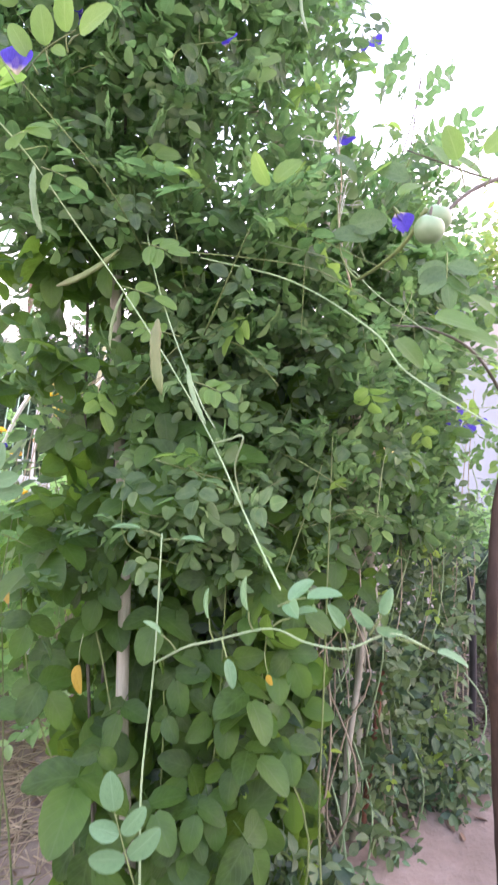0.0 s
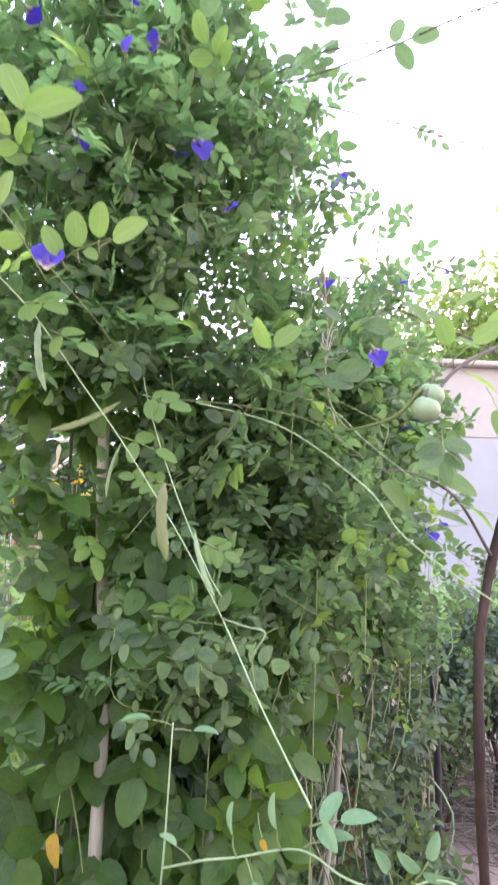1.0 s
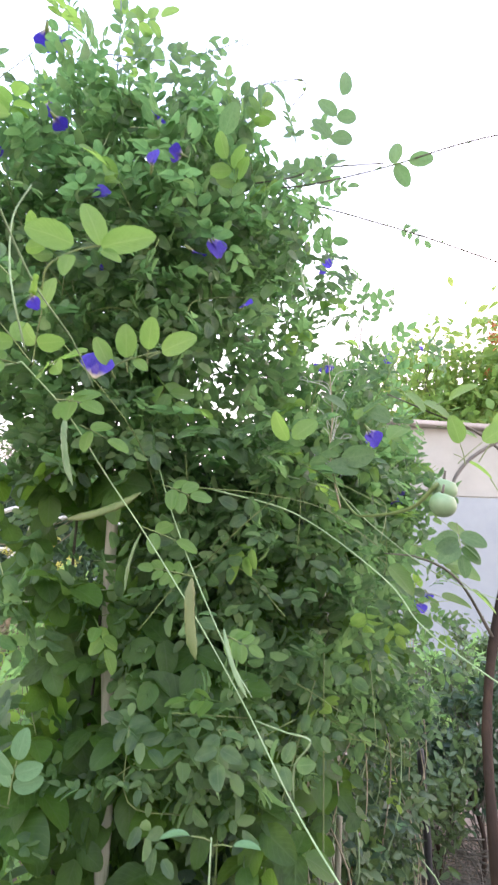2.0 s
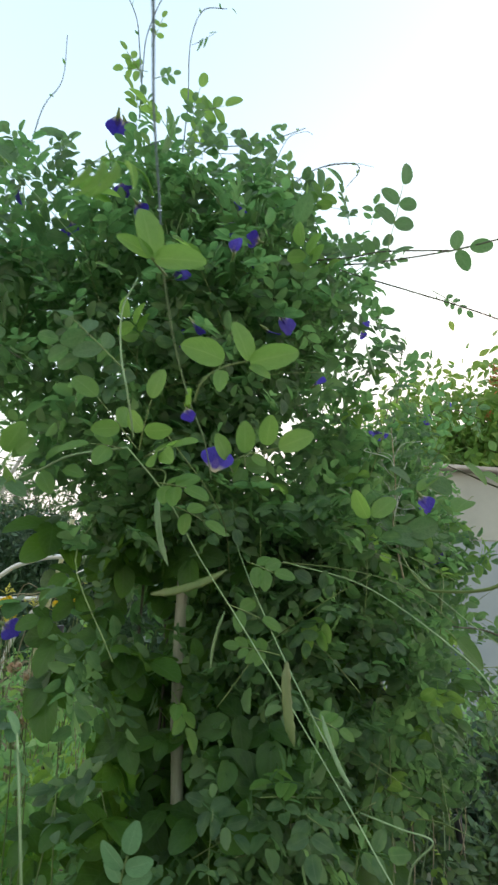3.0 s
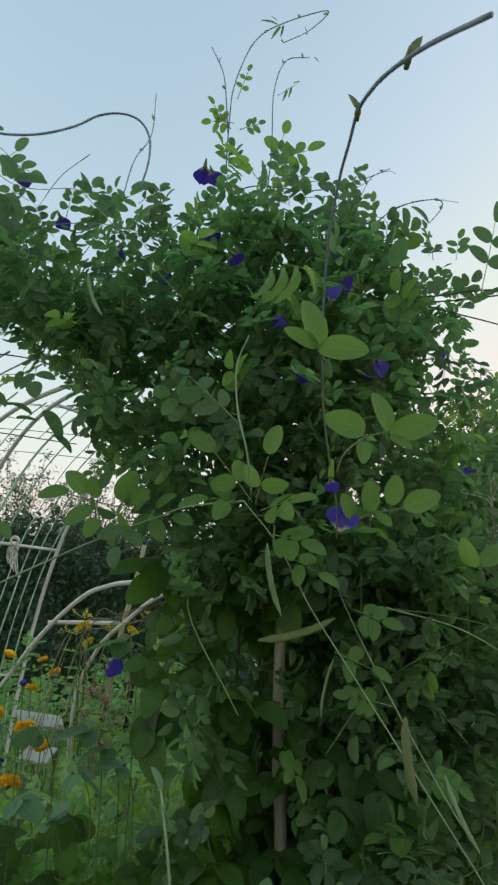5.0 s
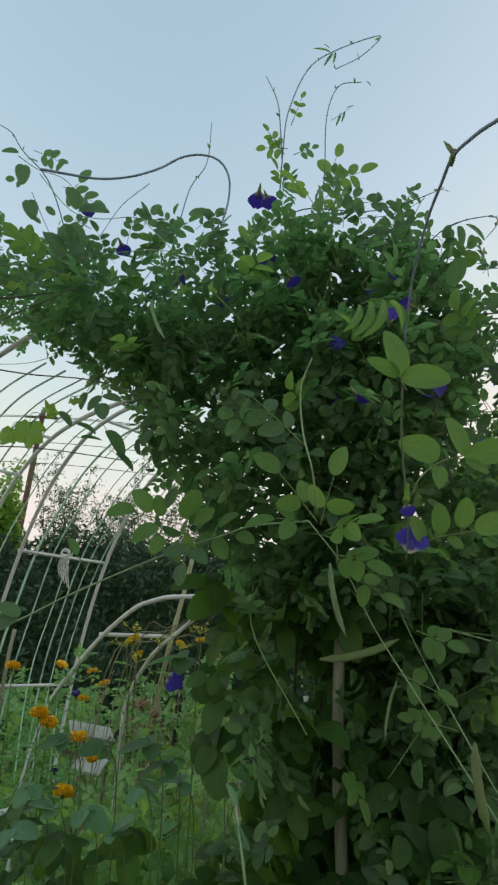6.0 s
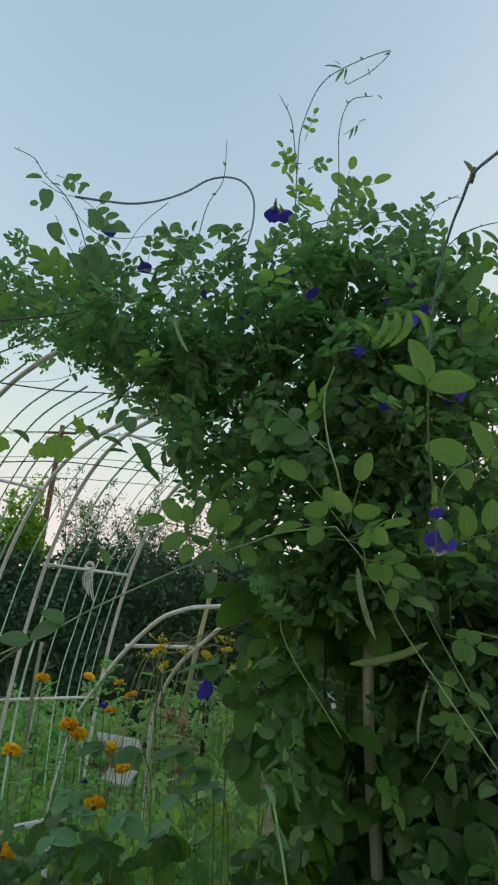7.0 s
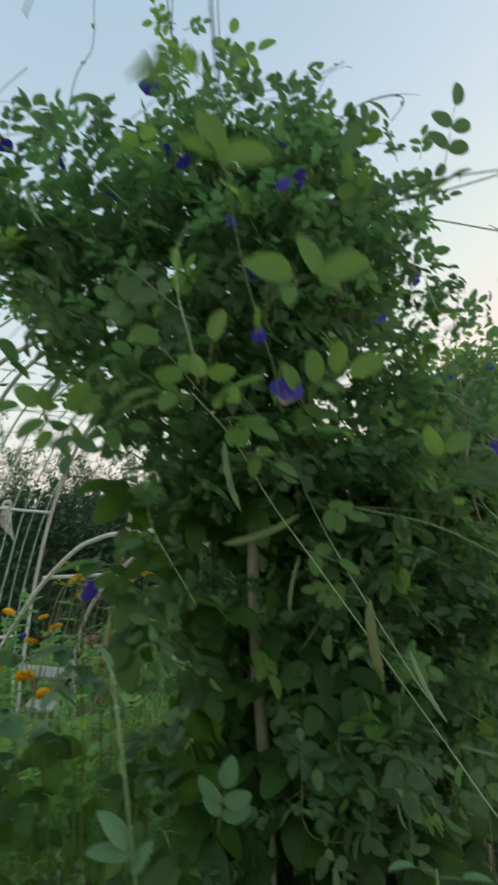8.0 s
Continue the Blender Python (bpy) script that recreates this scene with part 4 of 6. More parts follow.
TRIO = (((-0.401, 0.405, 1.968), (-0.412, 0.39, 2.019)), ((-0.399, 0.405, 1.969), (-0.352, 0.39, 1.967)), ((-0.401, 0.405, 1.971), (-0.434, 0.39, 1.982)))
for (b0, t0), wide, up in zip(TRIO, (0.8, 0.85, 0.65), ((0.25, -0.95, 0.0), (-0.1, -0.95, -0.15), (-0.3, -0.9, -0.1))):
    strand_leaf(b0, t0, up, wide, FRESH, 1.6)
shoot([(-0.387, 0.43, 1.968), TRIO[0][0], TRIO[1][0]], 0.0018, 0.0014, STEM)
shoot([(-0.402, 0.36, 2.003), (-0.412, 0.345, 2.014), (-0.43, 0.335, 2.013), (-0.443, 0.335, 2.014), (-0.454, 0.335, 2.009)], 0.0016, 0.001, FRESH)      # a young leaf whose leaflets still hang
for i, (b0, t0) in enumerate((((-0.458, 0.335, 2.007), (-0.462, 0.325, 1.975)), ((-0.448, 0.335, 2.011), (-0.451, 0.325, 1.971)), ((-0.436, 0.335, 2.013), (-0.441, 0.325, 1.971)), ((-0.428, 0.335, 2.013), (-0.412, 0.325, 1.988)))):
    strand_leaf(b0, t0, (0.95 if i < 3 else 0.4, -0.4, 0.2), 0.34, FRESH, 2.6)
big_sprig(vine, (-0.452, 0.81, 2.02), (-0.575, 0.835, 2.14), 0.046, 2, PEA, (-0.1, -0.8, 0.3), 0.25, 5)
shoot([(-0.448, 0.83, 2.21), (-0.468, 0.82, 2.14), (-0.462, 0.81, 2.05), (-0.444, 0.80, 1.975), (-0.43, 0.84, 1.91)], 0.0022, 0.0028, PALE_STEM)
for i, (b0, t0, le, pr) in enumerate((((-0.426, 0.866, 1.901), (-0.520, 0.85, 2.01), 0.055, 1), ((-0.421, 0.857, 1.894), (-0.40, 0.80, 2.0), 0.05, 1), ((-0.411, 0.859, 1.885), (-0.345, 0.80, 1.90), 0.048, 2), ((-0.45, 0.87, 1.90), (-0.53, 0.84, 1.90), 0.05, 1),
                                      ((-0.238, 1.051, 1.648), (-0.146, 1.02, 1.612), 0.046, 1), ((-0.35, 0.927, 1.814), (-0.276, 0.90, 1.775), 0.045, 1), ((-0.201, 1.042, 1.73), (-0.127, 1.02, 1.70), 0.04, 2), ((-0.124, 1.058, 1.553), (-0.225, 1.05, 1.572), 0.03, 3),
                                      ((-0.39, 0.9, 1.85), (-0.32, 0.84, 1.83), 0.045, 2), ((-0.09, 1.0, 1.46), (-0.02, 0.97, 1.43), 0.032, 3))):
    big_sprig(vine, b0, t0, le, pr, FRESH, (-0.15, -0.75, 0.6), 0.1, 10 + i)
# long strands that trail across the vine's face
shoot([(-1.42, 1.58, 1.58), (-1.276, 1.5, 1.64), (-1.133, 1.42, 1.699), (-0.994, 1.33, 1.762), (-0.789, 1.17, 1.836), (-0.68, 1.08, 1.869), (-0.605, 1.0, 1.885), (-0.541, 0.93, 1.898), (-0.441, 0.867, 1.902)], 0.0042, 0.0026, PALE_STEM)
shoot([(-0.441, 0.867, 1.902), (-0.37, 0.91, 1.83), (-0.30, 0.98, 1.73), (-0.22, 1.0, 1.62), (-0.12, 0.98, 1.47), (-0.047, 0.93, 1.35), (0.02, 0.83, 1.225), (0.062, 0.66, 1.17)], 0.0019, 0.002, PALE_STEM)
shoot([(-0.219, 1.166, 1.85), (-0.21, 1.14, 1.78), (-0.18, 1.08, 1.68), (-0.13, 1.0, 1.55), (-0.07, 0.93, 1.42), (-0.04, 0.9, 1.37)], 0.0024, 0.0018, PALE_STEM)
shoot([(-0.04, 0.86, 1.345), (-0.01, 0.78, 1.35), (0.012, 0.73, 1.352), (0.0, 0.77, 1.31), (0.01, 0.82, 1.25)], 0.0022, 0.0018, PALE_STEM)
shoot([(-0.16, 0.83, -0.02), (-0.15, 0.82, 0.3), (-0.13, 0.81, 0.64), (-0.13, 0.81, 0.84), (-0.115, 0.81, 1.02), (-0.108, 0.813, 1.21)], 0.0035, 0.0018, PALE_STEM)
shoot([(-0.115, 0.81, 1.02), (-0.06, 0.74, 1.07), (-0.02, 0.71, 1.09), (0.05, 0.67, 1.12), (0.09, 0.61, 1.125), (0.13, 0.58, 1.13), (0.17, 0.555, 1.155), (0.21, 0.55, 1.14)], 0.0022, 0.0016, PALE_STEM)
for i, (b0, t0, le, pr, up) in enumerate((((-0.075, 0.755, 1.06), (-0.105, 0.735, 1.10), 0.04, 0, (0.5, -0.3, 0.8)), ((-0.02, 0.71, 1.09), (-0.03, 0.70, 1.14), 0.042, 0, (-0.8, -0.3, 0.3)), ((-0.01, 0.705, 1.095), (0.005, 0.68, 1.06), 0.04, 0, (0.2, -0.9, 0.3)), ((0.03, 0.68, 1.115), (0.02, 0.67, 1.16), 0.045, 0, (-0.7, -0.5, 0.3)), ((0.055, 0.665, 1.125), (0.09, 0.64, 1.15), 0.045, 0, (-0.2, -0.3, 0.9)), ((0.06, 0.66, 1.15), (0.11, 0.63, 1.175), 0.048, 1, (-0.2, -0.4, 0.9)),
                                           ((0.15, 0.565, 1.15), (0.165, 0.55, 1.185), 0.03, 1, (0.3, -0.5, 0.8)), ((0.175, 0.555, 1.15), (0.23, 0.545, 1.135), 0.04, 0, (0, -0.3, 1)), ((0.13, 0.58, 1.13), (0.12, 0.565, 1.17), 0.035, 0, (0.5, -0.7, 0.3)), ((-0.112, 0.70, 0.78), (-0.148, 0.70, 0.90), 0.044, 2, (-0.1, -0.65, 0.75)), ((-0.108, 0.813, 1.205), (-0.16, 0.80, 1.225), 0.05, 0, (0.1, -0.4, 0.9)), ((-0.105, 0.813, 1.20), (-0.06, 0.79, 1.205), 0.045, 0, (0.1, -0.4, 0.9)))):
    big_sprig(vine, b0, t0, le * (0.85 if i != 9 else 1.0), pr, PALE_LEAF, up, 0.0, 30 + i, "slim" if i != 9 else "pea")
big_sprig(vine, (-0.40, 0.90, 1.23), (-0.385, 0.87, 1.32), 0.045, 2, PALE_LEAF, (-0.1, -0.7, 0.7), 0.0, 40)
shoot([(-0.50, 0.80, 1.18), (-0.51, 0.76, 1.30), (-0.521, 0.745, 1.39), (-0.535, 0.76, 1.455), (-0.543, 0.768, 1.485)], 0.0028, 0.0024, PALE_STEM)
for b0, t0, up in (((-0.541, 0.765, 1.478), (-0.552, 0.76, 1.508), (0.8, -0.5, 0.2)), ((-0.538, 0.762, 1.462), (-0.522, 0.755, 1.43), (-0.7, -0.6, 0.2)), ((-0.512, 0.77, 1.27), (-0.545, 0.76, 1.315), (0.2, -0.7, 0.6)), ((-0.51, 0.77, 1.26), (-0.56, 0.76, 1.275), (0.1, -0.6, 0.7)), ((-0.507, 0.775, 1.24), (-0.485, 0.77, 1.275), (-0.2, -0.8, 0.4))):
    strand_leaf(b0, t0, up, 0.7, PALE_LEAF, 1.3)
shoot([(-0.10, 1.15, 1.74), (0.09, 1.14, 1.69), (0.23, 1.0, 1.56), (0.275, 0.93, 1.475), (0.36, 0.86, 1.40), (0.46, 0.80, 1.33)], 0.0026, 0.002, PALE_STEM)
shoot([(0.02, 1.20, 1.80), (0.20, 1.2, 1.75), (0.29, 1.19, 1.67), (0.43, 1.15, 1.56), (0.58, 1.1, 1.50)], 0.002, 0.0016, PALE_STEM)
shoot([(-0.15, 1.10, 1.735), (0.0, 1.12, 1.73), (0.14, 1.1, 1.70), (0.24, 1.04, 1.62)], 0.0018, 0.0014, STEM)
shoot([(-1.21, 1.02, 2.24), (-1.08, 1.03, 2.23), (-0.89, 1.09, 2.24), (-0.68, 1.18, 2.16)], 0.0026, 0.002, BROWN_STEM)
shoot([(-1.30, 1.27, 2.12), (-1.12, 1.28, 2.13), (-0.88, 1.39, 2.14)], 0.0026, 0.002, BROWN_STEM)
# shoots against the sky
shoot([(-0.846, 0.45, 2.258), (-0.807, 0.45, 2.252), (-0.768, 0.45, 2.248), (-0.73, 0.45, 2.254), (-0.694, 0.45, 2.27), (-0.666, 0.45, 2.291), (-0.639, 0.45, 2.297), (-0.616, 0.45, 2.288), (-0.602, 0.45, 2.262), (-0.6, 0.45, 2.225), (-0.606, 0.45, 2.186)], 0.0026, 0.0018, SKYLIT_STEM)
SKY_SHOOTS = [
    [(-0.39, 1.30, 2.95), (-0.384, 1.24, 3.072), (-0.389, 1.182, 3.233), (-0.359, 1.15, 3.328), (-0.287, 1.146, 3.349)],
    [(-0.52, 1.25, 3.0), (-0.518, 1.183, 3.126), (-0.509, 1.151, 3.218), (-0.46, 1.117, 3.346), (-0.382, 1.106, 3.419), (-0.239, 1.098, 3.487), (-0.291, 1.118, 3.425), (-0.37, 1.131, 3.378)],
    [(-0.52, 1.2, 3.08), (-0.53, 1.171, 3.158), (-0.545, 1.141, 3.241), (-0.584, 1.115, 3.309)],
    [(-0.858, 1.389, 2.85), (-0.817, 1.332, 3.056), (-0.764, 1.302, 3.149), (-0.756, 1.257, 3.275)],
    [(-1.2, 1.45, 2.85), (-1.264, 1.32, 3.034), (-1.363, 1.279, 3.136), (-1.403, 1.259, 3.188), (-1.471, 1.245, 3.217)],
    [(-0.15, 1.36, 2.75), (-0.097, 1.319, 2.819), (-0.001, 1.275, 2.922), (0.119, 1.252, 2.955), (0.151, 1.254, 2.936), (0.115, 1.274, 2.885)],
    [(0.0, 1.26, 2.60), (0.086, 1.169, 2.56), (0.136, 1.072, 2.518), (0.254, 0.969, 2.466)],
    [(-0.05, 1.45, 2.82), (0.096, 1.413, 2.70), (0.33, 1.35, 2.60), (0.50, 1.31, 2.535), (0.72, 1.28, 2.455), (1.05, 1.25, 2.35)],
    [(0.0, 1.3, 2.62), (0.12, 1.213, 2.573), (0.285, 1.047, 2.52), (0.45, 0.9, 2.50), (0.66, 0.75, 2.46)],
    [(-0.5, 1.3, 2.95), (-0.423, 1.26, 2.952), (-0.259, 1.205, 2.904), (-0.131, 1.181, 2.932), (-0.043, 1.161, 2.967)],
    [(0.52, 2.0, 2.4), (0.556, 1.967, 2.539), (0.588, 1.899, 2.744)],
]
for i, pts in enumerate(SKY_SHOOTS):
    shoot(pts, 0.0034 if i not in (6, 7, 8) else 0.0036, 0.0019 if i not in (6, 7, 8) else 0.0028, SKYLIT_STEM if i in (0, 1, 2, 3, 4, 9) else BROWN_STEM)
    tip_buds(pts, 70 + i)
for i, (b0, t0, le, pr, mt) in enumerate((((0.135, 1.05, 2.50), (0.188, 1.03, 2.73), 0.057, 2, PEA), ((0.28, 1.02, 2.50), (0.36, 0.985, 2.51), 0.06, 1, PEA), ((0.50, 1.50, 2.71), (0.62, 1.47, 2.62), 0.028, 3, PEA), ((-0.006, 1.22, 2.60), (-0.04, 1.19, 2.69), 0.07, 0, PEA), ((0.03, 1.2, 2.58), (0.09, 1.18, 2.60), 0.05, 0, PEA),
                                      ((-0.372, 1.25, 3.048), (-0.245, 1.222, 3.081), 0.052, 2, FRESH), ((-0.372, 1.25, 3.048), (-0.342, 1.212, 3.15), 0.052, 1, FRESH), ((-0.363, 1.265, 3.006), (-0.225, 1.245, 2.99), 0.05, 2, PEA), ((-0.499, 1.166, 3.177), (-0.467, 1.134, 3.27), 0.026, 2, FRESH), ((-0.505, 1.19, 3.11), (-0.588, 1.187, 3.105), 0.03, 2, FRESH), ((-0.513, 1.195, 3.092), (-0.578, 1.167, 3.164), 0.028, 2, FRESH), ((-0.486, 1.196, 3.094), (-0.417, 1.189, 3.122), 0.026, 2, PEA),
                                      ((-0.164, 1.289, 2.965), (-0.087, 1.258, 3.062), 0.028, 3, PEA), ((-0.188, 1.306, 2.913), (-0.074, 1.288, 2.978), 0.028, 3, PEA), ((-1.325, 1.28, 3.138), (-1.222, 1.28, 3.092), 0.035, 2, PEA), ((-1.226, 1.321, 3.036), (-1.091, 1.32, 2.967), 0.05, 2, PEA), ((-1.206, 1.328, 3.019), (-1.151, 1.31, 3.075), 0.055, 0, PEA), ((-0.945, 1.327, 2.908), (-0.91, 1.309, 2.962), 0.045, 1, PEA), ((-0.888, 1.341, 2.876), (-0.844, 1.326, 2.922), 0.055, 1, PEA),
                                      ((-1.341, 1.312, 3.048), (-1.398, 1.31, 3.045), 0.03, 1, PEA), ((-1.126, 1.369, 2.915), (-1.203, 1.354, 2.947), 0.035, 2, PEA), ((-0.742, 1.326, 2.936), (-0.707, 1.314, 2.973), 0.035, 1, PEA), ((-0.116, 1.032, 2.5), (-0.09, 0.99, 2.555), 0.07, 0, PEA),
                                      ((0.58, 1.92, 2.6), (0.66, 1.88, 2.66), 0.045, 2, PEA), ((0.70, 2.0, 2.5), (0.78, 1.95, 2.56), 0.045, 2, PEA))):
    big_sprig(vine, b0, t0, le, pr, mt, (0.1, -0.85, -0.2), 0.0, 50 + i)


for i, (b0, t0, le, pr, mt) in enumerate((((-0.74, 1.08, 1.88), (-0.72, 1.0, 1.96), 0.045, 1, PEA), ((-0.70, 1.05, 1.87), (-0.64, 0.98, 1.93), 0.05, 1, FRESH), ((-0.66, 1.02, 1.88), (-0.68, 0.97, 1.80), 0.05, 1, PEA), ((-0.90, 1.18, 1.80), (-0.94, 1.13, 1.86), 0.04, 0, PEA),
                                      ((-0.92, 1.1, 2.23), (-0.90, 1.04, 2.16), 0.05, 1, PEA), ((-0.78, 1.15, 2.2), (-0.80, 1.10, 2.12), 0.05, 1, PEA))):
    big_sprig(vine, b0, t0, le, pr, mt, (-0.1, -0.8, 0.35), 0.15, 80 + i)


# thin tendrils and trailing stems along the crown
shoot([(-0.259, 1.28, 2.703), (-0.192, 1.267, 2.818), (-0.125, 1.253, 2.895), (-0.097, 1.24, 2.959), (-0.073, 1.227, 2.998), (-0.029, 1.213, 3.009), (-0.011, 1.2, 2.989)], 0.002, 0.0011, SKYLIT_STEM)
shoot([(-0.104, 1.28, 2.802), (-0.038, 1.26, 2.879), (0.043, 1.24, 2.923), (0.106, 1.22, 2.925), (0.175, 1.2, 2.905)], 0.002, 0.0011, SKYLIT_STEM)
shoot([(-0.122, 1.28, 2.77), (-0.045, 1.253, 2.789), (0.043, 1.227, 2.763), (0.11, 1.2, 2.734)], 0.002, 0.0011, SKYLIT_STEM)
shoot([(-0.435, 1.26, 2.924), (-0.282, 1.24, 2.908), (-0.167, 1.22, 2.917), (-0.086, 1.2, 2.96)], 0.002, 0.0011, SKYLIT_STEM)
shoot([(-0.095, 1.26, 2.757), (-0.101, 1.245, 2.826), (-0.079, 1.23, 2.848), (-0.051, 1.215, 2.837), (-0.045, 1.2, 2.809)], 0.002, 0.0011, SKYLIT_STEM)
shoot([(-1.365, 1.27, 3.101), (-1.293, 1.27, 3.052), (-1.213, 1.27, 3.025), (-1.148, 1.27, 2.966), (-1.093, 1.27, 2.906)], 0.002, 0.0011, STEM)
shoot([(-1.257, 1.22, 2.986), (-1.135, 1.203, 2.845), (-1.038, 1.186, 2.804), (-0.925, 1.169, 2.801), (-0.857, 1.151, 2.734), (-0.773, 1.134, 2.639), (-0.678, 1.117, 2.533), (-0.598, 1.1, 2.442)], 0.002, 0.0011, PALE_STEM)
shoot([(-0.926, 1.25, 3.003), (-1.005, 1.267, 2.929), (-1.058, 1.283, 2.832), (-1.098, 1.3, 2.768)], 0.002, 0.0011, SKYLIT_STEM)
shoot([(-1.294, 1.27, 2.959), (-1.225, 1.27, 2.834), (-1.151, 1.27, 2.711)], 0.002, 0.0011, SKYLIT_STEM)
CROWN_LEAVES = (
    (PEA, 0.75, (((-0.13, 1.2, 2.922), (-0.172, 1.185, 2.921)), ((-0.119, 1.2, 2.908), (-0.157, 1.185, 2.88)), ((-0.119, 1.2, 2.891), (-0.153, 1.185, 2.846)), ((-0.104, 1.2, 2.938), (-0.132, 1.185, 2.978)), ((-0.159, 1.2, 2.899), (-0.2, 1.185, 2.932)), ((-0.14, 1.2, 2.869), (-0.191, 1.185, 2.824)))),
    (PEA, 0.55, (((-0.018, 1.2, 2.855), (-0.031, 1.185, 2.792)), ((0.008, 1.2, 2.866), (0.01, 1.185, 2.788)), ((0.028, 1.2, 2.873), (0.08, 1.185, 2.823)), ((-0.139, 1.2, 2.979), (-0.106, 1.185, 2.994)))),
    (PEA, 0.95, (((-1.138, 1.25, 2.886), (-1.162, 1.235, 2.971)), ((-1.129, 1.25, 2.882), (-1.037, 1.235, 2.889)), ((-0.922, 1.25, 2.864), (-0.931, 1.235, 2.926)), ((-0.905, 1.25, 2.865), (-0.955, 1.235, 2.893)), ((-0.835, 1.25, 2.784), (-0.885, 1.235, 2.832)), ((-0.836, 1.25, 2.794), (-0.803, 1.235, 2.863)))),
    (PEA, 0.9, (((-1.355, 1.25, 3.093), (-1.405, 1.235, 3.091)), ((-1.331, 1.25, 3.047), (-1.314, 1.235, 2.971)), ((-1.287, 1.25, 3.06), (-1.314, 1.235, 3.063)), ((-1.287, 1.25, 2.912), (-1.257, 1.235, 2.842)), ((-1.22, 1.25, 3.028), (-1.197, 1.235, 3.068)), ((-1.197, 1.25, 2.862), (-1.225, 1.235, 2.88)))),
    (PEA, 0.9, (((-1.235, 1.25, 2.828), (-1.259, 1.235, 2.842)), ((-1.172, 1.25, 2.82), (-1.113, 1.235, 2.759)), ((-1.212, 1.25, 2.797), (-1.139, 1.235, 2.706)), ((-1.147, 1.25, 2.832), (-1.091, 1.235, 2.749)), ((-0.837, 1.25, 2.89), (-0.83, 1.235, 2.92)), ((-0.793, 1.25, 2.892), (-0.714, 1.235, 2.898)))),
    (FRESH, 0.95, (((0.042, 1.0, 1.823), (0.006, 0.985, 1.872)), ((0.052, 1.0, 1.827), (0.096, 0.985, 1.866)))),
    (PEA, 1.0, (((0.046, 1.2, 1.835), (-0.001, 1.185, 1.791)), ((-0.01, 1.2, 1.806), (-0.083, 1.185, 1.867)), ((0.218, 1.2, 1.83), (0.299, 1.185, 1.845)), ((0.26, 1.2, 1.804), (0.181, 1.185, 1.813)), ((0.345, 1.2, 1.935), (0.278, 1.185, 1.957)), ((0.181, 1.2, 1.983), (0.233, 1.185, 1.954)))),
)
for i, (mat, wide, pairs) in enumerate(CROWN_LEAVES):
    r = np.random.default_rng(870 + i)
    for b0, t0 in pairs:
        strand_leaf(b0, t0, Vector((0.0, -0.85, 0.2)) + Vector(r.normal(0, 0.35, 3)), wide * r.uniform(0.85, 1.1), mat, 1.4)


# stems that run along the roof of leaves
shoot([(-1.336, 1.12, 2.466), (-1.247, 1.12, 2.478), (-1.172, 1.12, 2.489), (-1.092, 1.12, 2.508)], 0.0045, 0.0031, BROWN_STEM)
shoot([(-1.312, 1.12, 2.362), (-1.231, 1.12, 2.403), (-1.178, 1.12, 2.44), (-1.103, 1.12, 2.485), (-1.042, 1.12, 2.53)], 0.0035, 0.0024, BROWN_STEM)
shoot([(-1.317, 1.08, 2.536), (-1.185, 1.08, 2.555), (-1.046, 1.08, 2.532), (-0.892, 1.08, 2.497), (-0.77, 1.08, 2.445)], 0.002, 0.0014, STEM)
shoot([(-1.032, 1.1, 2.601), (-0.929, 1.1, 2.629), (-0.823, 1.1, 2.642), (-0.715, 1.1, 2.626)], 0.002, 0.0014, PALE_STEM)
shoot([(-1.0, 1.08, 2.526), (-0.993, 1.08, 2.54), (-0.98, 1.08, 2.531), (-0.982, 1.08, 2.51), (-1.001, 1.08, 2.512)], 0.0018, 0.0013, SKYLIT_STEM)
TIP_LEAVES = (((-0.388, 1.13, 3.448), (-0.443, 1.12, 3.457)), ((-0.38, 1.13, 3.443), (-0.406, 1.12, 3.384)), ((-0.391, 1.13, 3.463), (-0.411, 1.12, 3.474)), ((-0.373, 1.13, 3.449), (-0.378, 1.12, 3.395)), ((-0.364, 1.13, 3.179), (-0.352, 1.12, 3.186)), ((-0.354, 1.13, 3.188), (-0.366, 1.12, 3.14)), ((-0.342, 1.13, 3.203), (-0.349, 1.12, 3.156)), ((-0.337, 1.13, 3.217), (-0.315, 1.12, 3.22)), ((-0.277, 1.13, 3.331), (-0.262, 1.12, 3.306)))
for b0, t0 in TIP_LEAVES:
    strand_leaf(b0, t0, (0.3, -0.9, 0.2), 0.22, PEA)
shoot([(-0.383, 1.13, 3.164), (-0.354, 1.13, 3.188), (-0.317, 1.13, 3.229)], 0.0014, 0.0009, SKYLIT_STEM)


def lone_leaves(leaves, mat, up, seed, scale=0.75):
    """Single leaflets on short stalks; each is given by where it starts and where it ends."""
    for i, (b0, t0) in enumerate(leaves):
        b0, t0 = Vector(b0), Vector(t0)
        le = (t0 - b0).length
        d = (t0 - b0) / le
        b0 = b0 - d * 0.02
        le *= scale
        big_sprig(vine, b0, b0 + d * (0.02 + 0.6 * le), le, 0, mat, up, 0.0, seed + i, "slim" if mat is PEA else "pea")


